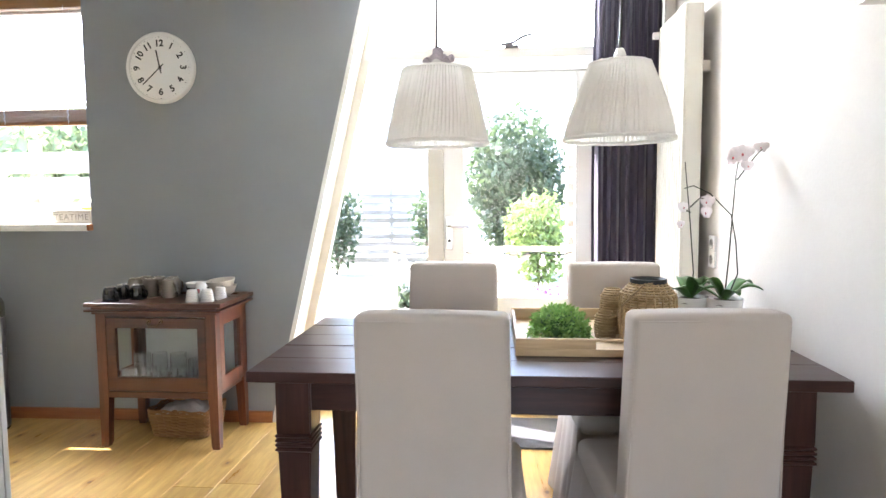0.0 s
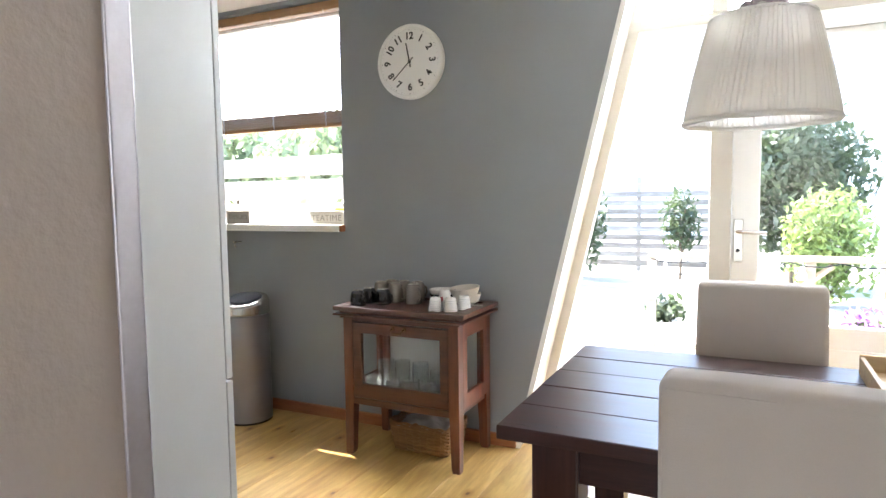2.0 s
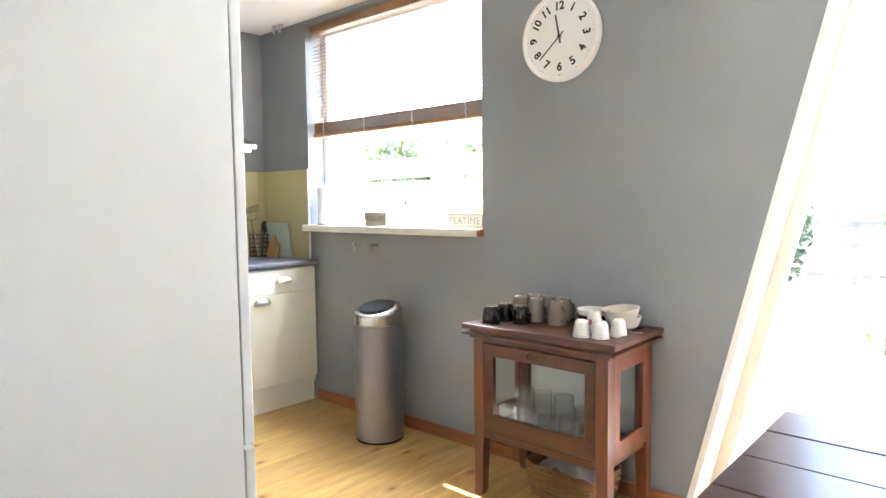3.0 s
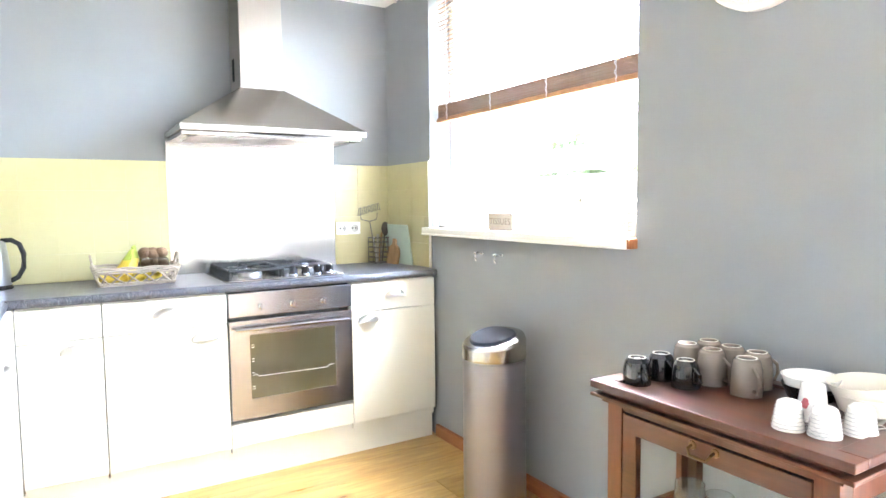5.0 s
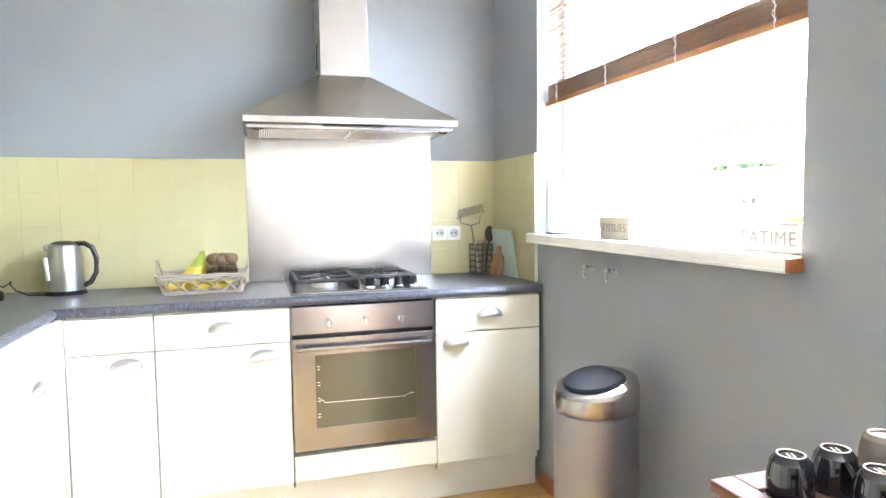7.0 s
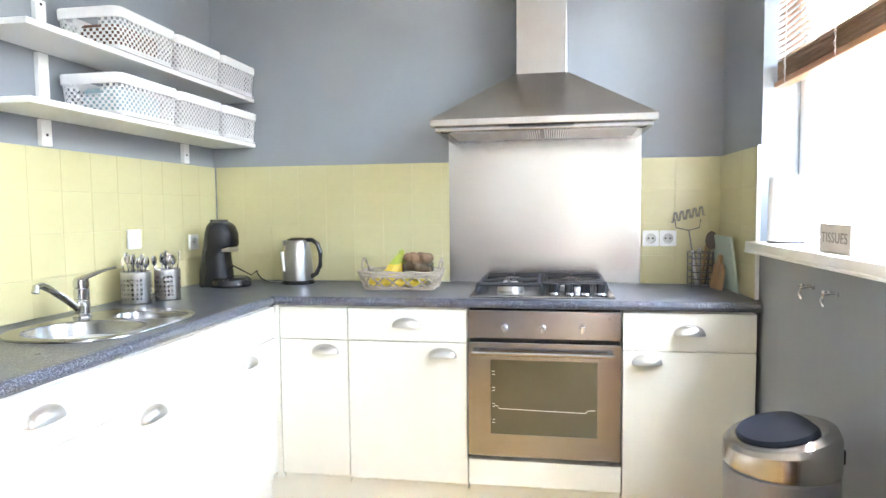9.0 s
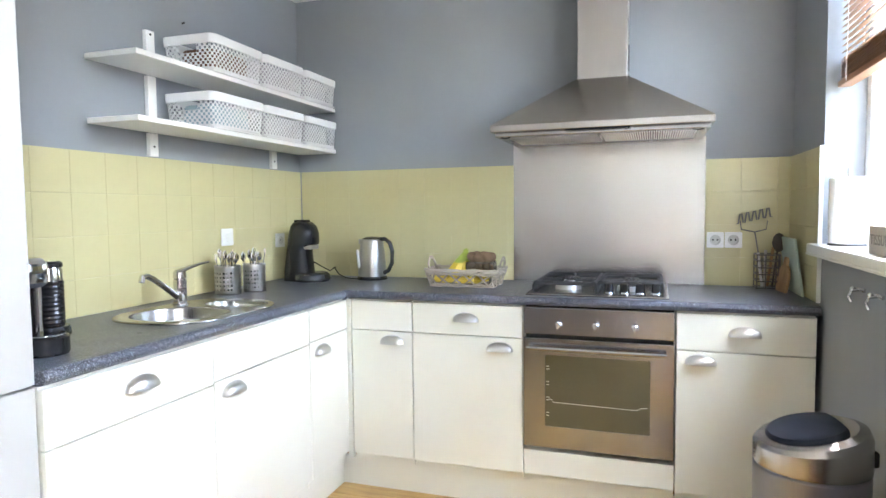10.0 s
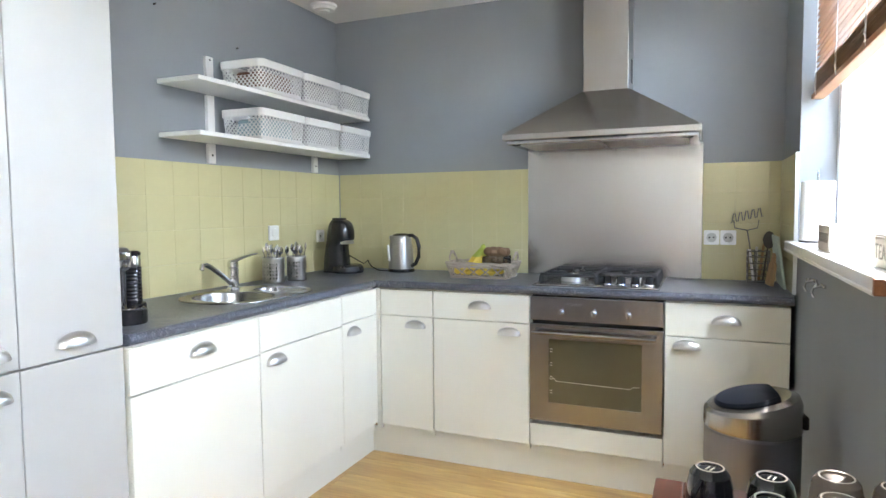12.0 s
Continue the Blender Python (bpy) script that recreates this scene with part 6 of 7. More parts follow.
def text_box(name, label, u, v, w_, d_, h_, text, size, turn, lid=0.0):
    ob = thing(name, label, "box", WALL @ pose(u, v, SZ, 0, 0, turn))
    part("body", box((-w_ / 2, -d_ / 2, 0), (w_ / 2, d_ / 2, h_), 0.003), M_BOX, ob)
    letters("lettering", text, size, 0.0004, pose(0, -d_ / 2 - 0.0006, h_ * 0.5, 90), M_GREYINK, ob, 1.1)
    return ob


tx = text_box("tissue_box", "whitewashed wooden tissue box with grey lettering", 1.14, 0.045, 0.19, 0.11, 0.082, "TISSUES", 0.042, 0)
part("slot", box((-0.05, -0.012, 0.0815), (0.05, 0.012, 0.0835)), M_INK, tx)
tt = text_box("tea_box", "whitewashed wooden tea box with grey lettering", 1.80, 0.062, 0.235, 0.11, 0.07, "TEATIME", 0.05, 0)
part("lid", box((-0.118, -0.055, 0.0705), (0.118, 0.056, 0.077), 0.002), M_BOX, tt)
yb = thing("yellow_packet", "small yellow packet on the tea box", "packet", WALL @ pose(1.87, 0.07, SZ + 0.0775))
part("packet", box((-0.03, -0.03, 0), (0.04, 0.03, 0.016), 0.003), M_BANANA, yb)
pr = thing("kitchen_roll", "white kitchen roll on a wire holder on the sill", "kitchen roll", WALL @ pose(0.62, 0.05, SZ))
part("roll", lathe(bmesh.new(), [(0.02, 0.008), (0.057, 0.008), (0.058, 0.012), (0.058, 0.232), (0.056, 0.236), (0.02, 0.236)], 40), M_PAPER, pr)
part("base", lathe(bmesh.new(), [(0, 0), (0.06, 0), (0.06, 0.006), (0, 0.006)], 32), M_INK, pr)
part("holder", tube(bmesh.new(), [(-0.012, 0, 0.006), (-0.012, 0, 0.265), (-0.006, 0, 0.278), (0.006, 0, 0.278), (0.012, 0, 0.265), (0.012, 0, 0.006)], 0.0025, 8), M_CHROME, pr)
for u in (0.975, 1.13):
    hk = thing("wall_hook", "small chrome wall hook under the sill", "hook", WALL @ pose(u, 0, 1.035), "hooks under the sill")
    part("plate", box((-0.028, -0.008, -0.006), (0.028, 0.0, 0.006), 0.002), M_CHROME, hk)
    part("peg", tube(bmesh.new(), [(0, -0.006, 0), (0, -0.03, -0.005), (0, -0.036, -0.02), (0.004, -0.03, -0.036)], 0.004, 8), M_CHROME, hk)
    part("knob", blob(bmesh.new(), (-0.02, -0.02, 0.0), 0.008, 2), M_CHROME, hk)
for x, y in ((-3.50, 3.80), (-3.44, 3.805)):
    sp_ = thing("ceiling_hook", "small chrome ceiling hook by the window corner", "hook", pose(x, y, CEIL), "ceiling hooks")
    part("base", lathe(bmesh.new(), [(0, 0), (0.018, 0), (0.018, -0.012), (0, -0.012)], 16), M_NICKEL, sp_)
    part("peg", tube(bmesh.new(), [(0, 0, -0.01), (0, -0.01, -0.04), (0.01, -0.012, -0.055)], 0.007, 8), M_NICKEL, sp_)
dl = thing("ceiling_vent", "round white ceiling vent near the sink wall", "ceiling vent", pose(-3.44, 1.50, CEIL))
part("ring", lathe(bmesh.new(), [(0, -0.032), (0.045, -0.032), (0.058, -0.030), (0.062, -0.016), (0.072, -0.012), (0.074, 0), (0, 0)], 32), M_PLASTIC, dl)
part("disc", lathe(bmesh.new(), [(0, -0.038), (0.03, -0.038), (0.033, -0.03), (0, -0.03)], 28), M_PLASTIC, dl)

# ---- wall shelves with perforated baskets ----
for zt in (1.622, 1.846):
    sh = thing("shelf_board", "white wall shelf board on two rails", "shelf", pose(0, 0, zt))
    part("board", box((-3.745, 1.386, -0.019), (-2.343, 1.614, 0.0), 0.002), M_WHITE, sh)
for x in (-2.656, -3.497):
    sr = thing("shelf_rail", "white upright shelf rail on the wall", "shelf rail", pose(x, 1.366, 0))
    part("rail", box((-0.022, 0.0, 1.512), (0.022, 0.019, 1.603), 0.002), M_WHITE, sr)
    part("rail", box((-0.022, 0.0, 1.622), (0.022, 0.019, 1.827), 0.002), M_WHITE, sr)
    part("rail", box((-0.022, 0.0, 1.846), (0.022, 0.019, 2.005), 0.002), M_WHITE, sr)
    for z in (1.55, 1.99):
        part("screw", lathe(bmesh.new(), [(0, 0.003), (0.004, 0.002), (0.005, 0), (0, 0)], 12, m=pose(0, 0.019, z, -90)), M_INK, sr)
for x, z in ((-2.36, 2.16), (-2.86, 2.09)):
    nl = thing("wall_nail", "small dark nail in the grey wall", "nail", pose(x, 1.366, z), "nails")
    part("nail", tube(bmesh.new(), [(0, 0, 0), (0, 0.012, 0.002)], 0.004, 8), M_INK, nl)


def storage_basket(m, w_, d_, h_, label):
    """White plastic box with pierced sides and a smooth rim band; front towards local +y."""
    ob = thing("storage_basket", label, "basket", m, "storage baskets")
    t = bmesh.new()
    ring_ = rrect(w_ / 2, d_ / 2, 0.03, 5)
    nn_ = len(ring_)
    nz = 9
    zb, zt_ = 0.004, h_ - 0.035
    g = []
    for j in range(nz + 1):
        k = 0.93 + 0.07 * (zb + (zt_ - zb) * j / nz) / h_
        g.append([t.verts.new((p.x * k, p.y * k, zb + (zt_ - zb) * j / nz)) for p in ring_])
    holes = []
    for j in range(nz):
        for i in range(nn_):
            f = t.faces.new((g[j][i], g[j][(i + 1) % nn_], g[j + 1][(i + 1) % nn_], g[j + 1][i]))
            if 1 <= j < nz and (i + j) % 2 == 0:
                c_ = f.calc_center_median()
                if not (abs(c_.y) < 0.045 and abs(c_.x) > w_ * 0.4 and c_.z > h_ * 0.52):
                    holes.append(f)
    bmesh.ops.inset_individual(t, faces=holes, thickness=0.0039)
    bmesh.ops.delete(t, geom=holes, context="FACES")
    grip = [f for f in t.faces if abs(f.calc_center_median().y) < 0.04 and abs(f.calc_center_median().x) > w_ * 0.4 and f.calc_center_median().z > h_ * 0.52 and f.calc_center_median().z < h_ * 0.74]
    bmesh.ops.delete(t, geom=grip, context="FACES")
    part("pierced_side", t, M_PLASTIC, ob, "", True, 50).modifiers.new("thickness", "SOLIDIFY").thickness = 0.002
    bm = bmesh.new()
    a_ = [bm.verts.new((p.x * 0.995, p.y * 0.995, h_ - 0.036)) for p in ring_]
    b_ = [bm.verts.new((p.x * 1.012, p.y * 1.018, h_ - 0.034)) for p in ring_]
    c_ = [bm.verts.new((p.x * 1.018, p.y * 1.025, h_ - 0.003)) for p in ring_]
    d__ = [bm.verts.new((p.x * 1.01, p.y * 1.012, h_)) for p in ring_]
    e_ = [bm.verts.new((p.x * 0.985, p.y * 0.975, h_ - 0.003)) for p in ring_]
    for p_, q_ in ((a_, b_), (b_, c_), (c_, d__), (d__, e_)):
        for i in range(nn_):
            bm.faces.new((p_[i], p_[(i + 1) % nn_], q_[(i + 1) % nn_], q_[i]))
    part("rim_band", bm, M_PLASTIC, ob)
    part("bottom", box((-w_ * 0.46, -d_ * 0.46, 0), (w_ * 0.46, d_ * 0.46, 0.004)), M_PLASTIC, ob)
    return ob


rs = random.Random(9)
for zt, top in ((1.6225, False), (1.8465, True)):
    for i, (xa, xb) in enumerate(((-2.70, -3.06), (-3.062, -3.40), (-3.402, -3.735))):
        lb = "white pierced plastic storage basket on the wall shelf"
        storage_basket(pose((xa + xb) / 2, 1.512, zt, 0, 0, rs.uniform(-1.0, 1.0)), abs(xa - xb) - 0.012, 0.245, 0.142, lb)
        ct_ = thing("basket_content", "dark folded things inside a storage basket" if top else "blue and white packets inside a storage basket", "contents", pose((xa + xb) / 2, 1.512, zt + 0.005))
        part("folded_pile", cushion(bmesh.new(), (-0.12, -0.08, 0), (0.12, 0.08, 0.10 + 0.01 * i), 0.02, 3, 0.01), (plain("brown_fabric", (0.16, 0.08, 0.05), 0.9) if top else plain("pale_blue_packet", (0.35, 0.48, 0.52), 0.6)) if i == 0 else M_CLOTH, ct_)

# ---- things on the dining table ----
TT = TZ + 0.0002
tr = thing("serving_tray", "pale wooden serving tray with cut-out grips", "tray", pose(0.53, 2.385, TT))
tw, td = 0.62, 0.56
part("base", box((0.006, 0.006, 0), (tw - 0.006, td - 0.006, 0.01)), M_TRAY, tr)
part("end_wall", B(B(B(bmesh.new(), (0, 0, 0), (tw, 0.012, 0.024), 0.002), (0, 0, 0.024), (tw * 0.5 - 0.065, 0.012, 0.055), 0.002), (tw * 0.5 + 0.065, 0, 0.024), (tw, 0.012, 0.055), 0.002), M_TRAY, tr)
part("grip_bar", box((0, 0.0005, 0.0475), (tw, 0.0115, 0.056), 0.002), M_TRAY, tr)
part("end_wall", box((0, td - 0.012, 0), (tw, td, 0.055), 0.002), M_TRAY, tr)
for x in (0, tw - 0.012):
    part("side_wall", box((x, 0.012, 0), (x + 0.012, td - 0.012, 0.05), 0.002), M_TRAY, tr)

gr = thing("artificial_plant", "round green artificial boxwood plant on the tray", "plant", pose(0.682, 2.56, TT + 0.0102) @ Matrix.Scale(0.9, 4))
rgp = random.Random(5)
t = bmesh.new()
for i in range(620):
    a, b = rgp.uniform(0, 6.283), math.acos(rgp.uniform(-0.35, 1))
    d_ = Vector((math.sin(b) * math.cos(a), math.sin(b) * math.sin(a), math.cos(b) * 0.9))
    tip0 = d_ * rgp.uniform(0.078, 0.108) + Vector((0, 0, 0.035))
    for q in range(4):
        base = tip0 + Vector((rgp.uniform(-1, 1), rgp.uniform(-1, 1), rgp.uniform(-1, 1))) * 0.005
        out_ = (d_ + Vector((rgp.uniform(-1, 1), rgp.uniform(-1, 1), rgp.uniform(-1, 1))) * 0.9).normalized()
        tip = base + out_ * rgp.uniform(0.013, 0.027)
        side = out_.cross(Vector((rgp.uniform(-1, 1), rgp.uniform(-1, 1), rgp.uniform(-1, 1)))).normalized() * 0.0042
        mid = base.lerp(tip, 0.55)
        v = [t.verts.new(p) for p in (base, mid - side, tip, mid + side)]
        t.faces.new(v)
for v in t.verts:
    v.co.z = max(0.0, v.co.z)
part("foliage", t, M_GRASS, gr, "", False)
part("core", blob(bmesh.new(), (0, 0, 0.06), 0.085, 2, (1, 1, 0.7)), M_LEAF, gr)


def lantern(x, y, r, h, label, neck, mat=M_WICKER):
    ob = thing("wicker_lantern", label, "lantern", pose(x, y, TT + 0.0102))
    n_ = 44
    rows_ = int(h / 0.0075)
    for j in range(rows_):
        k = j / (rows_ - 1)
        rr_ = r * (0.86 + 0.14 * math.sin(math.pi * min(1, k * 1.15 + 0.05))) if k < 0.8 else r * (1 - (k - 0.8) * 1.9)
        part("weave_row", tube(bmesh.new(), [(rr_ * math.cos(2 * math.pi * i / n_) * (1 + 0.02 * (1 if (i + j) % 2 else -1)), rr_ * math.sin(2 * math.pi * i / n_) * (1 + 0.02 * (1 if (i + j) % 2 else -1)), 0.004 + h * k) for i in range(n_)], 0.0034, 5, True), mat, ob)
    if neck:
        for i in range(22):
            q = 2 * math.pi * (i + 0.5) / 22
            part("stake", tube(bmesh.new(), [(rs * math.cos(q), rs * math.sin(q), zs) for rs, zs in ((r * 0.9, 0.003), (r * 1.0, h * 0.3), (r * 1.02, h * 0.55), (r * 0.98, h * 0.8), (r * 0.66, h))], 0.0032, 5), mat, ob)
    part("bottom", lathe(bmesh.new(), [(0, 0), (r * 0.85, 0), (r * 0.85, 0.004), (0, 0.004)], 24), mat, ob)
    if neck:
        part("neck", lathe(bmesh.new(), [(r * 0.52, h), (r * 0.64, h + 0.002), (r * 0.64, h + 0.02), (r * 0.58, h + 0.021), (r * 0.52, h + 0.014)], 32), M_IRON, ob, "dark metal neck ring")
        part("bail", tube(bmesh.new(), [(0, -r * 0.62, h + 0.01), (-0.03, -r * 0.8, h + 0.01), (-r * 1.05, -r * 0.75, h - 0.06), (-r * 1.08, -r * 0.6, 0.02)], 0.0035, 6), M_JUTE, ob, "wire and wood bail hanging down")
    return ob


lantern(0.972, 2.575, 0.092, 0.19, "honey-coloured wicker lantern with a dark metal neck", True)
lantern(0.880, 2.71, 0.042, 0.150, "small twine-wrapped candle jar", False, M_JUTE)
lantern(0.842, 2.62, 0.036, 0.085, "low twine-wrapped candle jar", False, M_JUTE)


def orchid(x, y, lean, label, flowers, stems):
    ob = thing("orchid", label, "plant", pose(x, y, TT), "orchids")
    part("pot", lathe(bmesh.new(), [(0, 0), (0.052, 0), (0.055, 0.004), (0.066, 0.105), (0.068, 0.112), (0.062, 0.112), (0.058, 0.098), (0, 0.098)], 32), M_CHINA, ob, "white ceramic pot")
    part("bark", blob(bmesh.new(), (0, 0, 0.095), 0.057, 3, (1, 1, 0.22), 0.3, 3), M_SOIL, ob)
    for a, ln, up in ((20, 0.15, 0.07), (150, 0.16, 0.05), (200, 0.12, 0.09), (330, 0.13, 0.06), (265, 0.12, 0.05)):
        t = bmesh.new()
        n_ = 10
        L_, R_ = [], []
        for i in range(n_ + 1):
            k = i / n_
            wd = 0.026 * math.sin(math.pi * min(1, k * 0.9 + 0.08)) + 0.002
            px, pz = ln * k, up * math.sin(k * 2.2) * 1.0
            L_.append(t.verts.new((px, wd, pz + wd * 0.35)))
            R_.append(t.verts.new((px, -wd, pz + wd * 0.35)))
        md_ = [t.verts.new((ln * i / n_, 0, up * math.sin(i / n_ * 2.2))) for i in range(n_ + 1)]
        for i in range(n_):
            t.faces.new((L_[i], L_[i + 1], md_[i + 1], md_[i]))
            t.faces.new((md_[i], md_[i + 1], R_[i + 1], R_[i]))
        t.transform(pose(0, 0, 0.1, 0, 0, a + lean))
        part("leaf", t, M_LEAF, ob, "", True, 80).modifiers.new("thickness", "SOLIDIFY").thickness = 0.002
    for pts in stems:
        part("stem", tube(bmesh.new(), pts, 0.003, 8, taper=0.6), M_STEM, ob)
    for c, s, turn in flowers:
        bm = bmesh.new()
        for k in range(5):
            a = radians(90 + 72 * k)
            big = 1.25 if k in (1, 4) else 0.9
            t2 = bmesh.new()
            bmesh.ops.create_icosphere(t2, subdivisions=2, radius=1)
            t2.transform(Matrix.Diagonal((0.58 * s * big, 0.06 * s, 0.46 * s * big, 1)))
            t2.transform(pose(s * 0.5 * big * 0.9, 0, 0))
            t2.transform(pose(0, 0, 0, 0, -math.degrees(a), 0))
            merge(bm, t2)
        bm.transform(pose(*c, 0, 0, turn))
        fl = part("flower", bm, M_PETAL, ob, "white orchid flower with a pink lip", True, 70)
        part("lip", blob(bmesh.new(), (c[0] - 0.2 * s * math.sin(radians(-turn)), c[1] - 0.2 * s, c[2] - 0.1 * s), 0.13 * s, 2, (0.8, 0.9, 1.1), 0.4, 2), M_LIP, fl)
    return ob


orchid(1.318, 2.86, 10, "white orchid with tall dark stems in a white pot",
       [((0.045, -0.01, 0.645), 0.038, 0), ((0.005, -0.02, 0.632), 0.034, 30), ((0.12, 0.01, 0.668), 0.024, -35), ((0.066, -0.01, 0.60), 0.024, 15)],
       [[(0, 0, 0.1), (0.012, 0.0, 0.25), (0.02, 0, 0.4), (0.03, 0, 0.57), (0.04, 0.0, 0.64)], [(0.01, 0.01, 0.1), (0.05, 0.01, 0.2), (0.04, 0.01, 0.32), (0.018, 0, 0.42), (-0.06, 0, 0.50), (-0.12, 0, 0.53), (-0.155, 0, 0.52)], [(0.034, 0, 0.55), (0.07, 0, 0.60), (0.10, 0, 0.64), (0.12, 0, 0.66)]])
orchid(1.205, 2.90, 70, "white orchid with drooping flowers in a white pot",
       [((0.05, -0.02, 0.47), 0.03, -60), ((0.048, -0.02, 0.43), 0.027, -70), ((-0.035, -0.01, 0.45), 0.024, 30), ((-0.042, -0.01, 0.385), 0.018, 30)],
       [[(0, 0, 0.1), (0.012, 0, 0.2), (-0.005, 0, 0.4), (-0.018, 0, 0.52), (-0.028, 0, 0.62)], [(-0.006, 0, 0.45), (0.03, 0, 0.485), (0.05, -0.01, 0.48)], [(-0.004, 0, 0.43), (-0.04, 0, 0.45)]])

# ---- garden ----
def crown(bm, c, rx, ry, rz, n_, size, seed, floor_z=None):
    rr = random.Random(seed)
    for i in range(n_):
        a, b = rr.uniform(0, 6.283), math.acos(rr.uniform(-1, 1))
        k = rr.uniform(0.3, 1.0) * (1 + 0.3 * noise.noise(Vector((math.cos(a) * 1.6, math.sin(a) * 1.6, b * 1.4 + seed))))
        p = Vector((c[0] + rx * k * math.sin(b) * math.cos(a), c[1] + ry * k * math.sin(b) * math.sin(a), c[2] + rz * k * math.cos(b)))
        if floor_z is not None and p.z < floor_z:
            continue
        d1 = Vector((rr.uniform(-1, 1), rr.uniform(-1, 1), rr.uniform(-1, 1))).normalized()
        d2 = d1.cross(Vector((rr.uniform(-1, 1), rr.uniform(-1, 1), rr.uniform(-1, 1)))).normalized()
        s = size * rr.uniform(0.6, 1.3)
        v = [bm.verts.new(p + q) for q in (-d1 * s, d2 * s * 0.45, d1 * s, -d2 * s * 0.45)]
        bm.faces.new(v)
    return bm


def shrub(name, label, x, y, rx, ry, rz, n_, size, seed, mat, trunk=0.25, base=-0.06):
    ob = thing(name, label, "tree" if name == "tree" else "bush", pose(x, y, base))
    bm = bmesh.new()
    rr = random.Random(seed + 50)
    tube(bm, [(0, 0, 0), (0.02, 0.01, trunk), (0.0, 0.0, trunk + rz)], 0.05 if name == "tree" else 0.025, 8, taper=0.4)
    for i in range(6):
        a = i * 1.05
        tube(bm, [(0, 0, trunk + 0.1 * i * rz), (rx * 0.5 * math.cos(a), ry * 0.5 * math.sin(a), trunk + rz * (0.6 + 0.15 * i))], 0.018, 6, taper=0.4)
    part("trunk", bm, M_BARK, ob)
    part("crown", crown(bmesh.new(), (0, 0, trunk + rz * 0.9), rx, ry, rz, n_, size, seed, 0.02), mat, ob, "", False)
    return ob


setting("ground", box((-90, -90, -0.4), (90, 90, -0.06)), M_GRAVEL, "pale gravel garden ground", "ground")
tagged(thing("deck", "bleached wooden deck outside the garden door", "deck"), kind="structure")
deck = bpy.data.objects["deck"]
dm = None
for i in range(12):
    if dm is None:
        dm = part("deck_board", box((-0.75, 0, -0.03), (2.4, 0.138, 0.0), 0.003), M_DECK, deck)
        o_ = dm
    else:
        o_ = new("deck_board", dm.data)
        o_.parent = deck
    o_.matrix_basis = pose(0, 4.24 + i * 0.142, -0.03)

rl = thing("deck_railing", "bleached wooden deck railing with a string of bulbs", "railing", pose(0, 5.75, -0.03))
part("handrail", box((-0.42, -0.04, 0.86), (1.14, 0.04, 0.90), 0.005), M_RAIL, rl)
part("lower_rail", box((-0.42, -0.02, 0.20), (1.14, 0.02, 0.24), 0.004), M_RAIL, rl)
for x in (-0.40, 0.25, 0.62, 1.08):
    part("post", box((x - 0.03, -0.03, 0), (x + 0.03, 0.03, 0.86), 0.004), M_RAIL, rl)
part("brace", tube(bmesh.new(), [(0.3, 0.0, 0.45), (0.75, 0.0, 0.84)], 0.022, 6), M_RAIL, rl)
sg = thing("string_lights", "string of unlit glass bulbs on the deck railing", "string lights", pose(0, 5.70, 0.83))
part("wire", tube(bmesh.new(), [(-0.4 + i * 0.1, 0, -0.03 * abs(math.sin(i * 1.05))) for i in range(16)], 0.004, 5), M_BLACK, sg)
for i in range(5):
    part("bulb", lathe(bmesh.new(), [(0, -0.1), (0.02, -0.095), (0.03, -0.075), (0.025, -0.05), (0.012, -0.03), (0.012, -0.005), (0, 0)], 12, (-0.3 + i * 0.29, 0, -0.02)), M_BULB, sg)


def slat_fence(name, label, m, length, z0, z1, pitch, board, mat, backed=False):
    ob = thing(name, label, "fence", m)
    n_ = int((z1 - z0) / pitch)
    first = None
    for i in range(n_):
        if first is None:
            first = part("slat", box((0, 0, 0), (length, 0.02, board), 0.003), mat, ob)
            s_ = first
        else:
            s_ = new("slat", first.data)
            s_.parent = ob
        s_.matrix_basis = pose(0, 0.022 * (i % 2), z0 + i * pitch)
    if backed:
        # added back layer in darker wood, so the gaps between slats read dark
        for i in range(n_ - 1):
            part("back_slat", box((0, 0.112, z0 + (i + 0.5) * pitch), (length, 0.13, z0 + (i + 0.5) * pitch + board), 0.003), M_FENCE, ob)
    k = int(length / 1.8) + 1
    for i in range(k + 1):
        x = min(length - 0.04, i * length / k)
        part("post", box((x - 0.0, 0.043, 0), (x + 0.07, 0.11, z1 + 0.05), 0.004), mat, ob)
    return ob


slat_fence("slat_fence", "weathered grey horizontal slat fence at the garden's end", pose(-2.9, 12.6, -0.06), 2.6, 0.1, 1.65, 0.155, 0.1, M_FENCE)
slat_fence("slat_fence", "bleached horizontal slat screen beside the deck", pose(1.09, 6.5, -0.06, 0, 0, -80.6), 2.05, 0.15, 2.05, 0.165, 0.095, M_RAIL, True)
slat_fence("slat_fence", "bleached wide board fence outside the kitchen window", pose(-8.6, 5.55, -0.06, 0, 0, -1.5), 6.9, 0.1, 1.80, 0.21, 0.175, M_RAIL)
shrub("bush", "bright lime green round garden bush", 1.08, 9.6, 0.52, 0.45, 0.72, 3200, 0.05, 1, M_LIME, 0.1)
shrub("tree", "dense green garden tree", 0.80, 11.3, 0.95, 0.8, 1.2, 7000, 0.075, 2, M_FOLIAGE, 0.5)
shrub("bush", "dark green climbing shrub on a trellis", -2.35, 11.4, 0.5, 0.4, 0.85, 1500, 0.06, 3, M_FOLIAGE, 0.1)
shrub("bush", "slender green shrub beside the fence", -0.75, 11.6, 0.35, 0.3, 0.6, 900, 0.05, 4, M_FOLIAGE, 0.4)
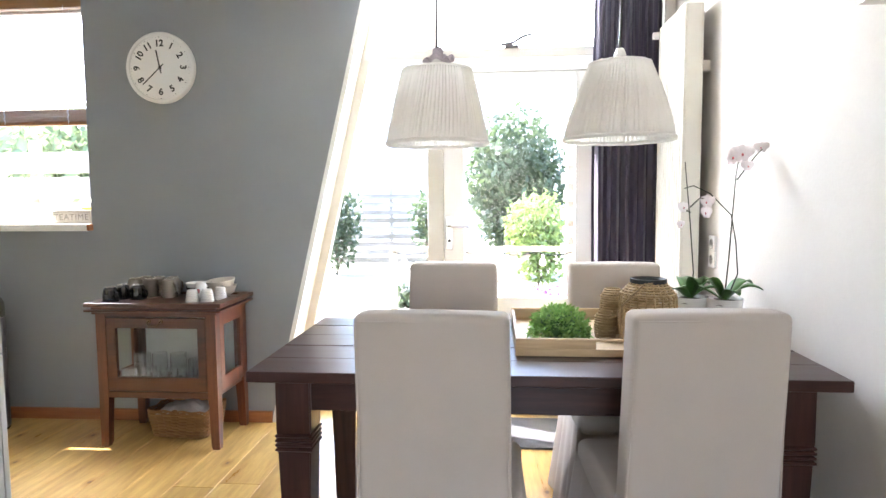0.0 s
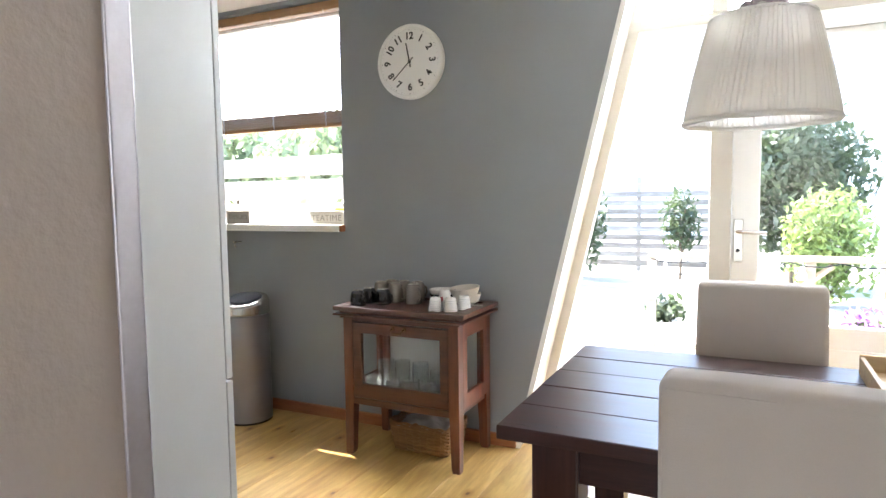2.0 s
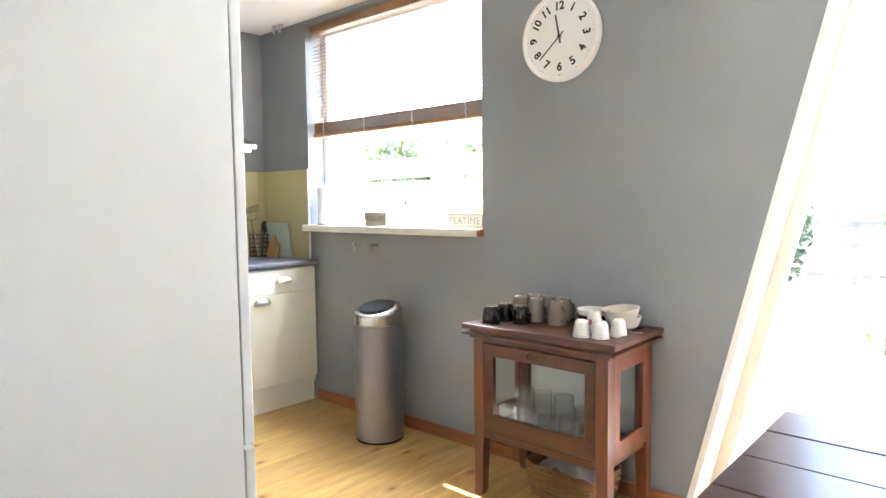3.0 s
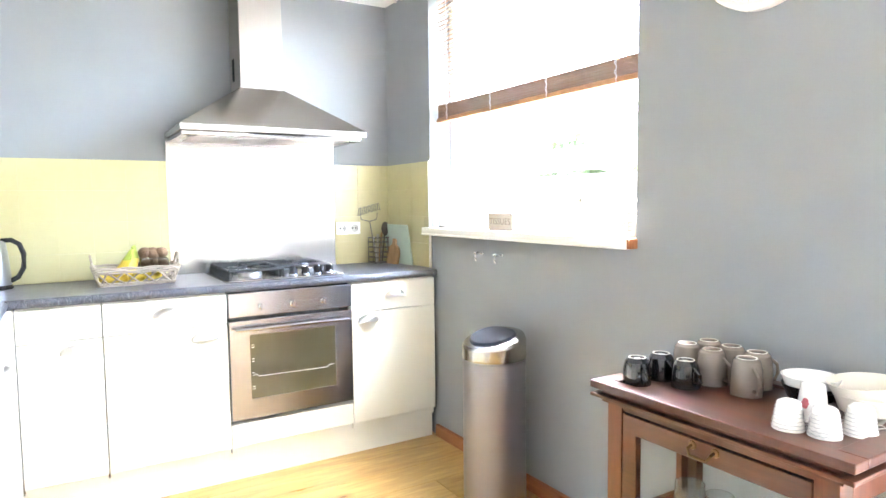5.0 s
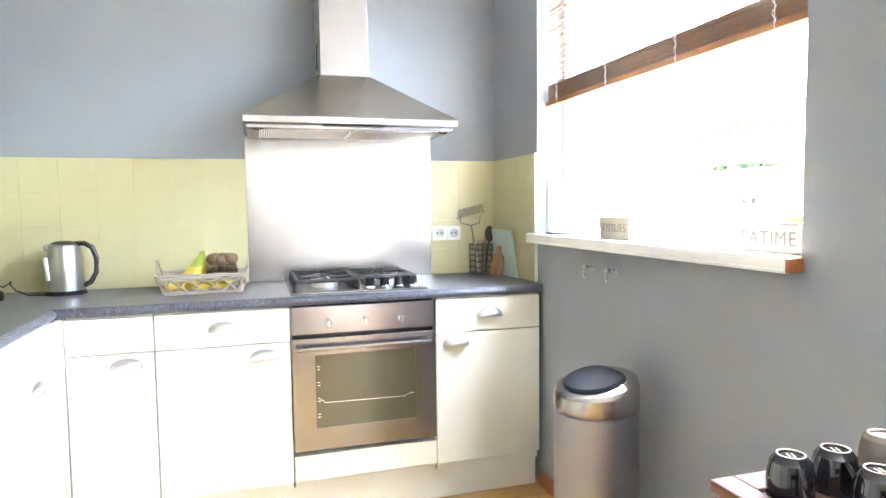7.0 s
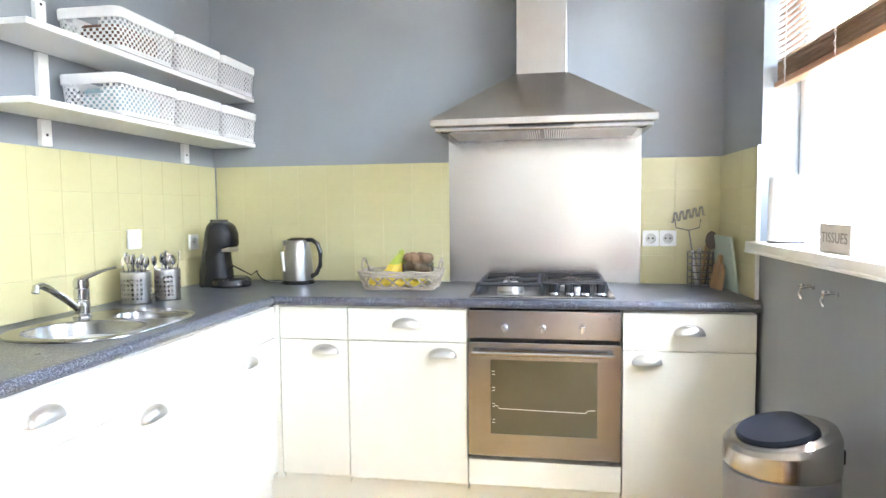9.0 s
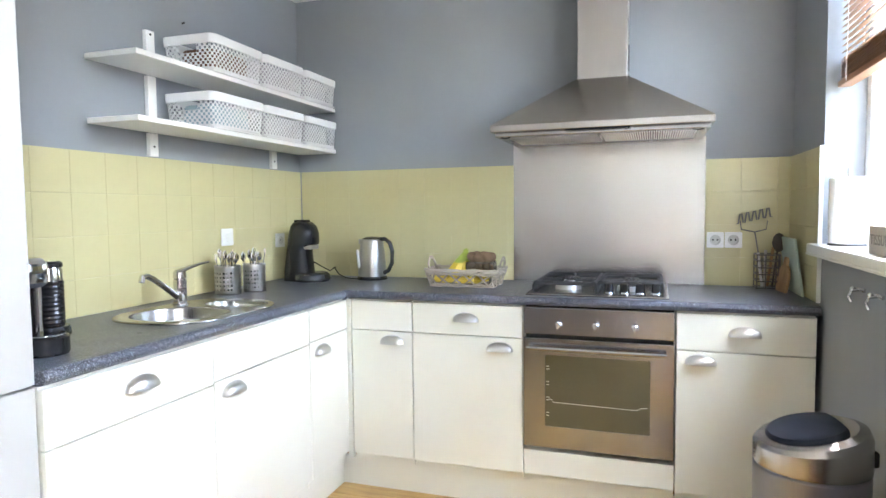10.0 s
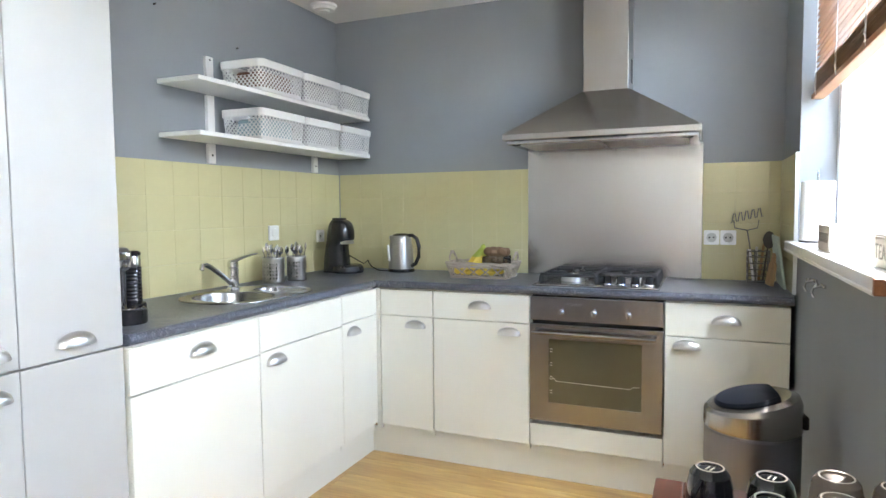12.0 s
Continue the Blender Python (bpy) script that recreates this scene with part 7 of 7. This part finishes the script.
shrub("tree", "green tree behind the board fence", -5.6, 9.5, 1.7, 1.2, 0.75, 2200, 0.12, 5, M_GLARELEAF, 1.4)
shrub("tree", "leafy tree beyond the fence", -3.4, 10.5, 1.3, 1.0, 0.65, 1700, 0.11, 6, M_GLARELEAF, 1.35)
shrub("tree", "broad leafy tree behind the board fence", -8.6, 10.0, 1.8, 1.2, 0.8, 2000, 0.12, 7, M_GLARELEAF, 1.4)
pp = thing("potted_plant", "green plant in a white pot beyond the deck railing", "plant", pose(-0.40, 6.55, -0.06))
part("pot", lathe(bmesh.new(), [(0, 0), (0.095, 0), (0.122, 0.27), (0.130, 0.28), (0.116, 0.28), (0.10, 0.25), (0, 0.25)], 28), M_CHINA, pp)
part("foliage", crown(bmesh.new(), (0, 0, 0.37), 0.18, 0.18, 0.13, 320, 0.042, 8), M_FOLIAGE, pp, "", False)
pf = thing("flower_planter", "white planter of purple flowers by the railing", "planter", pose(0.98, 5.45, -0.03))
part("box", box((-0.3, -0.1, 0), (0.3, 0.1, 0.42), 0.01), M_WHITE, pf)
part("flowers", crown(bmesh.new(), (0, 0, 0.5), 0.33, 0.15, 0.13, 500, 0.026, 9), M_FLOWER, pf, "", False)
part("leaves", crown(bmesh.new(), (0, 0, 0.45), 0.31, 0.14, 0.1, 300, 0.03, 10), M_FOLIAGE, pf, "", False)

hs = thing("house", "pale rendered house behind the garden with a grey roof", "house", pose(-2, 24, -0.06))
part("wall", box((-9, 0, 0), (9, 7, 5.2)), M_BRICK, hs)
part("roof", prism(bmesh.new(), [(-9.4, 5.2), (9.4, 5.2), (8.2, 8.2), (-8.2, 8.2)], 7.4, pose(0, -0.2, 0)), M_ROOF, hs)
for x in (-6, -2.4, 1.2, 4.8):
    for z in (3.0,):
        wd_ = part("window", box((x, -0.05, z), (x + 1.5, 0.02, z + 1.3), 0.02), M_WHITE, hs)
        part("pane", box((x + 0.1, -0.07, z + 0.1), (x + 1.4, -0.05, z + 1.2)), M_DARKGLASS, wd_)

# ---- wall tiles: yellow-green squares of 0.148 with recessed joints ----
tiles = {}


def tile_mesh(w_, h_):
    key = (round(w_, 3), round(h_, 3))
    if key not in tiles:
        t = bmesh.new()
        B(t, (0, -0.008, 0), (w_, 0, h_), 0.0008, 1)
        me = bpy.data.meshes.new("tile")
        bmesh.ops.recalc_face_normals(t, faces=t.faces)
        t.to_mesh(me)
        t.free()
        me.materials.append(M_TILE)
        tiles[key] = me
    return tiles[key]


def tiled(name, label, m, length, skip=()):
    """Tiles from the worktop up to 1.508; local x along the wall, -y out of it."""
    ob = thing(name, label, "tiles", m)
    tagged(ob, kind="structure")
    P, top = 0.148, 1.508
    spans = []
    x = 0.0
    for a, b in list(skip) + [(length, length)]:
        spans.append((x, a))
        x = b
    for a, b in spans:
        if b - a < 0.01:
            continue
        part("grout", box((a, -0.0065, CT + 0.001), (b, 0.0, top - 0.001)), M_GROUT, ob, "", False)
        c = a
        while c < b - 0.004:
            w_ = min(P, b - c)
            z = top
            while z > CT + 0.004:
                h_ = min(0.15, z - CT - 0.001)
                s_ = new("tile", tile_mesh(w_ - 0.0006, h_ - 0.0020))
                s_.parent = ob
                s_.matrix_basis = pose(c + 0.0007, -0.004 + random.uniform(-0.0003, 0.0003), z - h_ + 0.0007, random.uniform(-0.04, 0.04), 0, 0)
                z -= 0.15
            c += P
    return ob


random.seed(3)
tiled("tiles_stove_wall", "yellow-green painted square wall tiles behind the stove", pose(-3.77, 1.385, 0, 0, 0, 90), 2.47, [(1.2215, 2.1195)])
tiled("tiles_sink_wall", "yellow-green painted square wall tiles behind the sink", pose(-1.680, 1.366, 0, 0, 0, 180), 2.08)
tiled("tiles_window_wall", "yellow-green painted wall tiles beside the window", WALL @ pose(0.013, 0, 0), 0.49)

setting("trim_tile_edge", B(bmesh.new(), (0.5035, -0.0145, CT + 0.002), (0.5085, 0.0, 1.509), 0.001, m=WALL), M_WHITE, "thin white edge strip at the end of the tiles", "trim")

# ---- floorboards along the room's length ----
fm = {}
rf = random.Random(11)
x = -3.9
while x < 1.58:
    w_ = min(0.195, 1.6 - x)
    y = -3.5 - rf.uniform(0, 1.5)
    while y < 4.18:
        ln = rf.choice((2.4, 2.8, 3.2))
        y0, y1 = max(-3.5, y), min(4.18, y + ln)
        if y1 - y0 > 0.05:
            key = (round(w_, 3), round(y1 - y0, 2))
            if key not in fm:
                t = bmesh.new()
                B(t, (0.0006, 0.0008, -0.018), (w_ - 0.0006, y1 - y0 - 0.0008, 0), 0.0012, 1)
                me = bpy.data.meshes.new("plank")
                bmesh.ops.recalc_face_normals(t, faces=t.faces)
                t.to_mesh(me)
                t.free()
                me.materials.append(M_PINE)
                fm[key] = me
            s_ = new("plank", fm[key])
            s_.parent = floor
            s_.matrix_basis = pose(x, y0, 0)
        y += ln
    x += 0.195
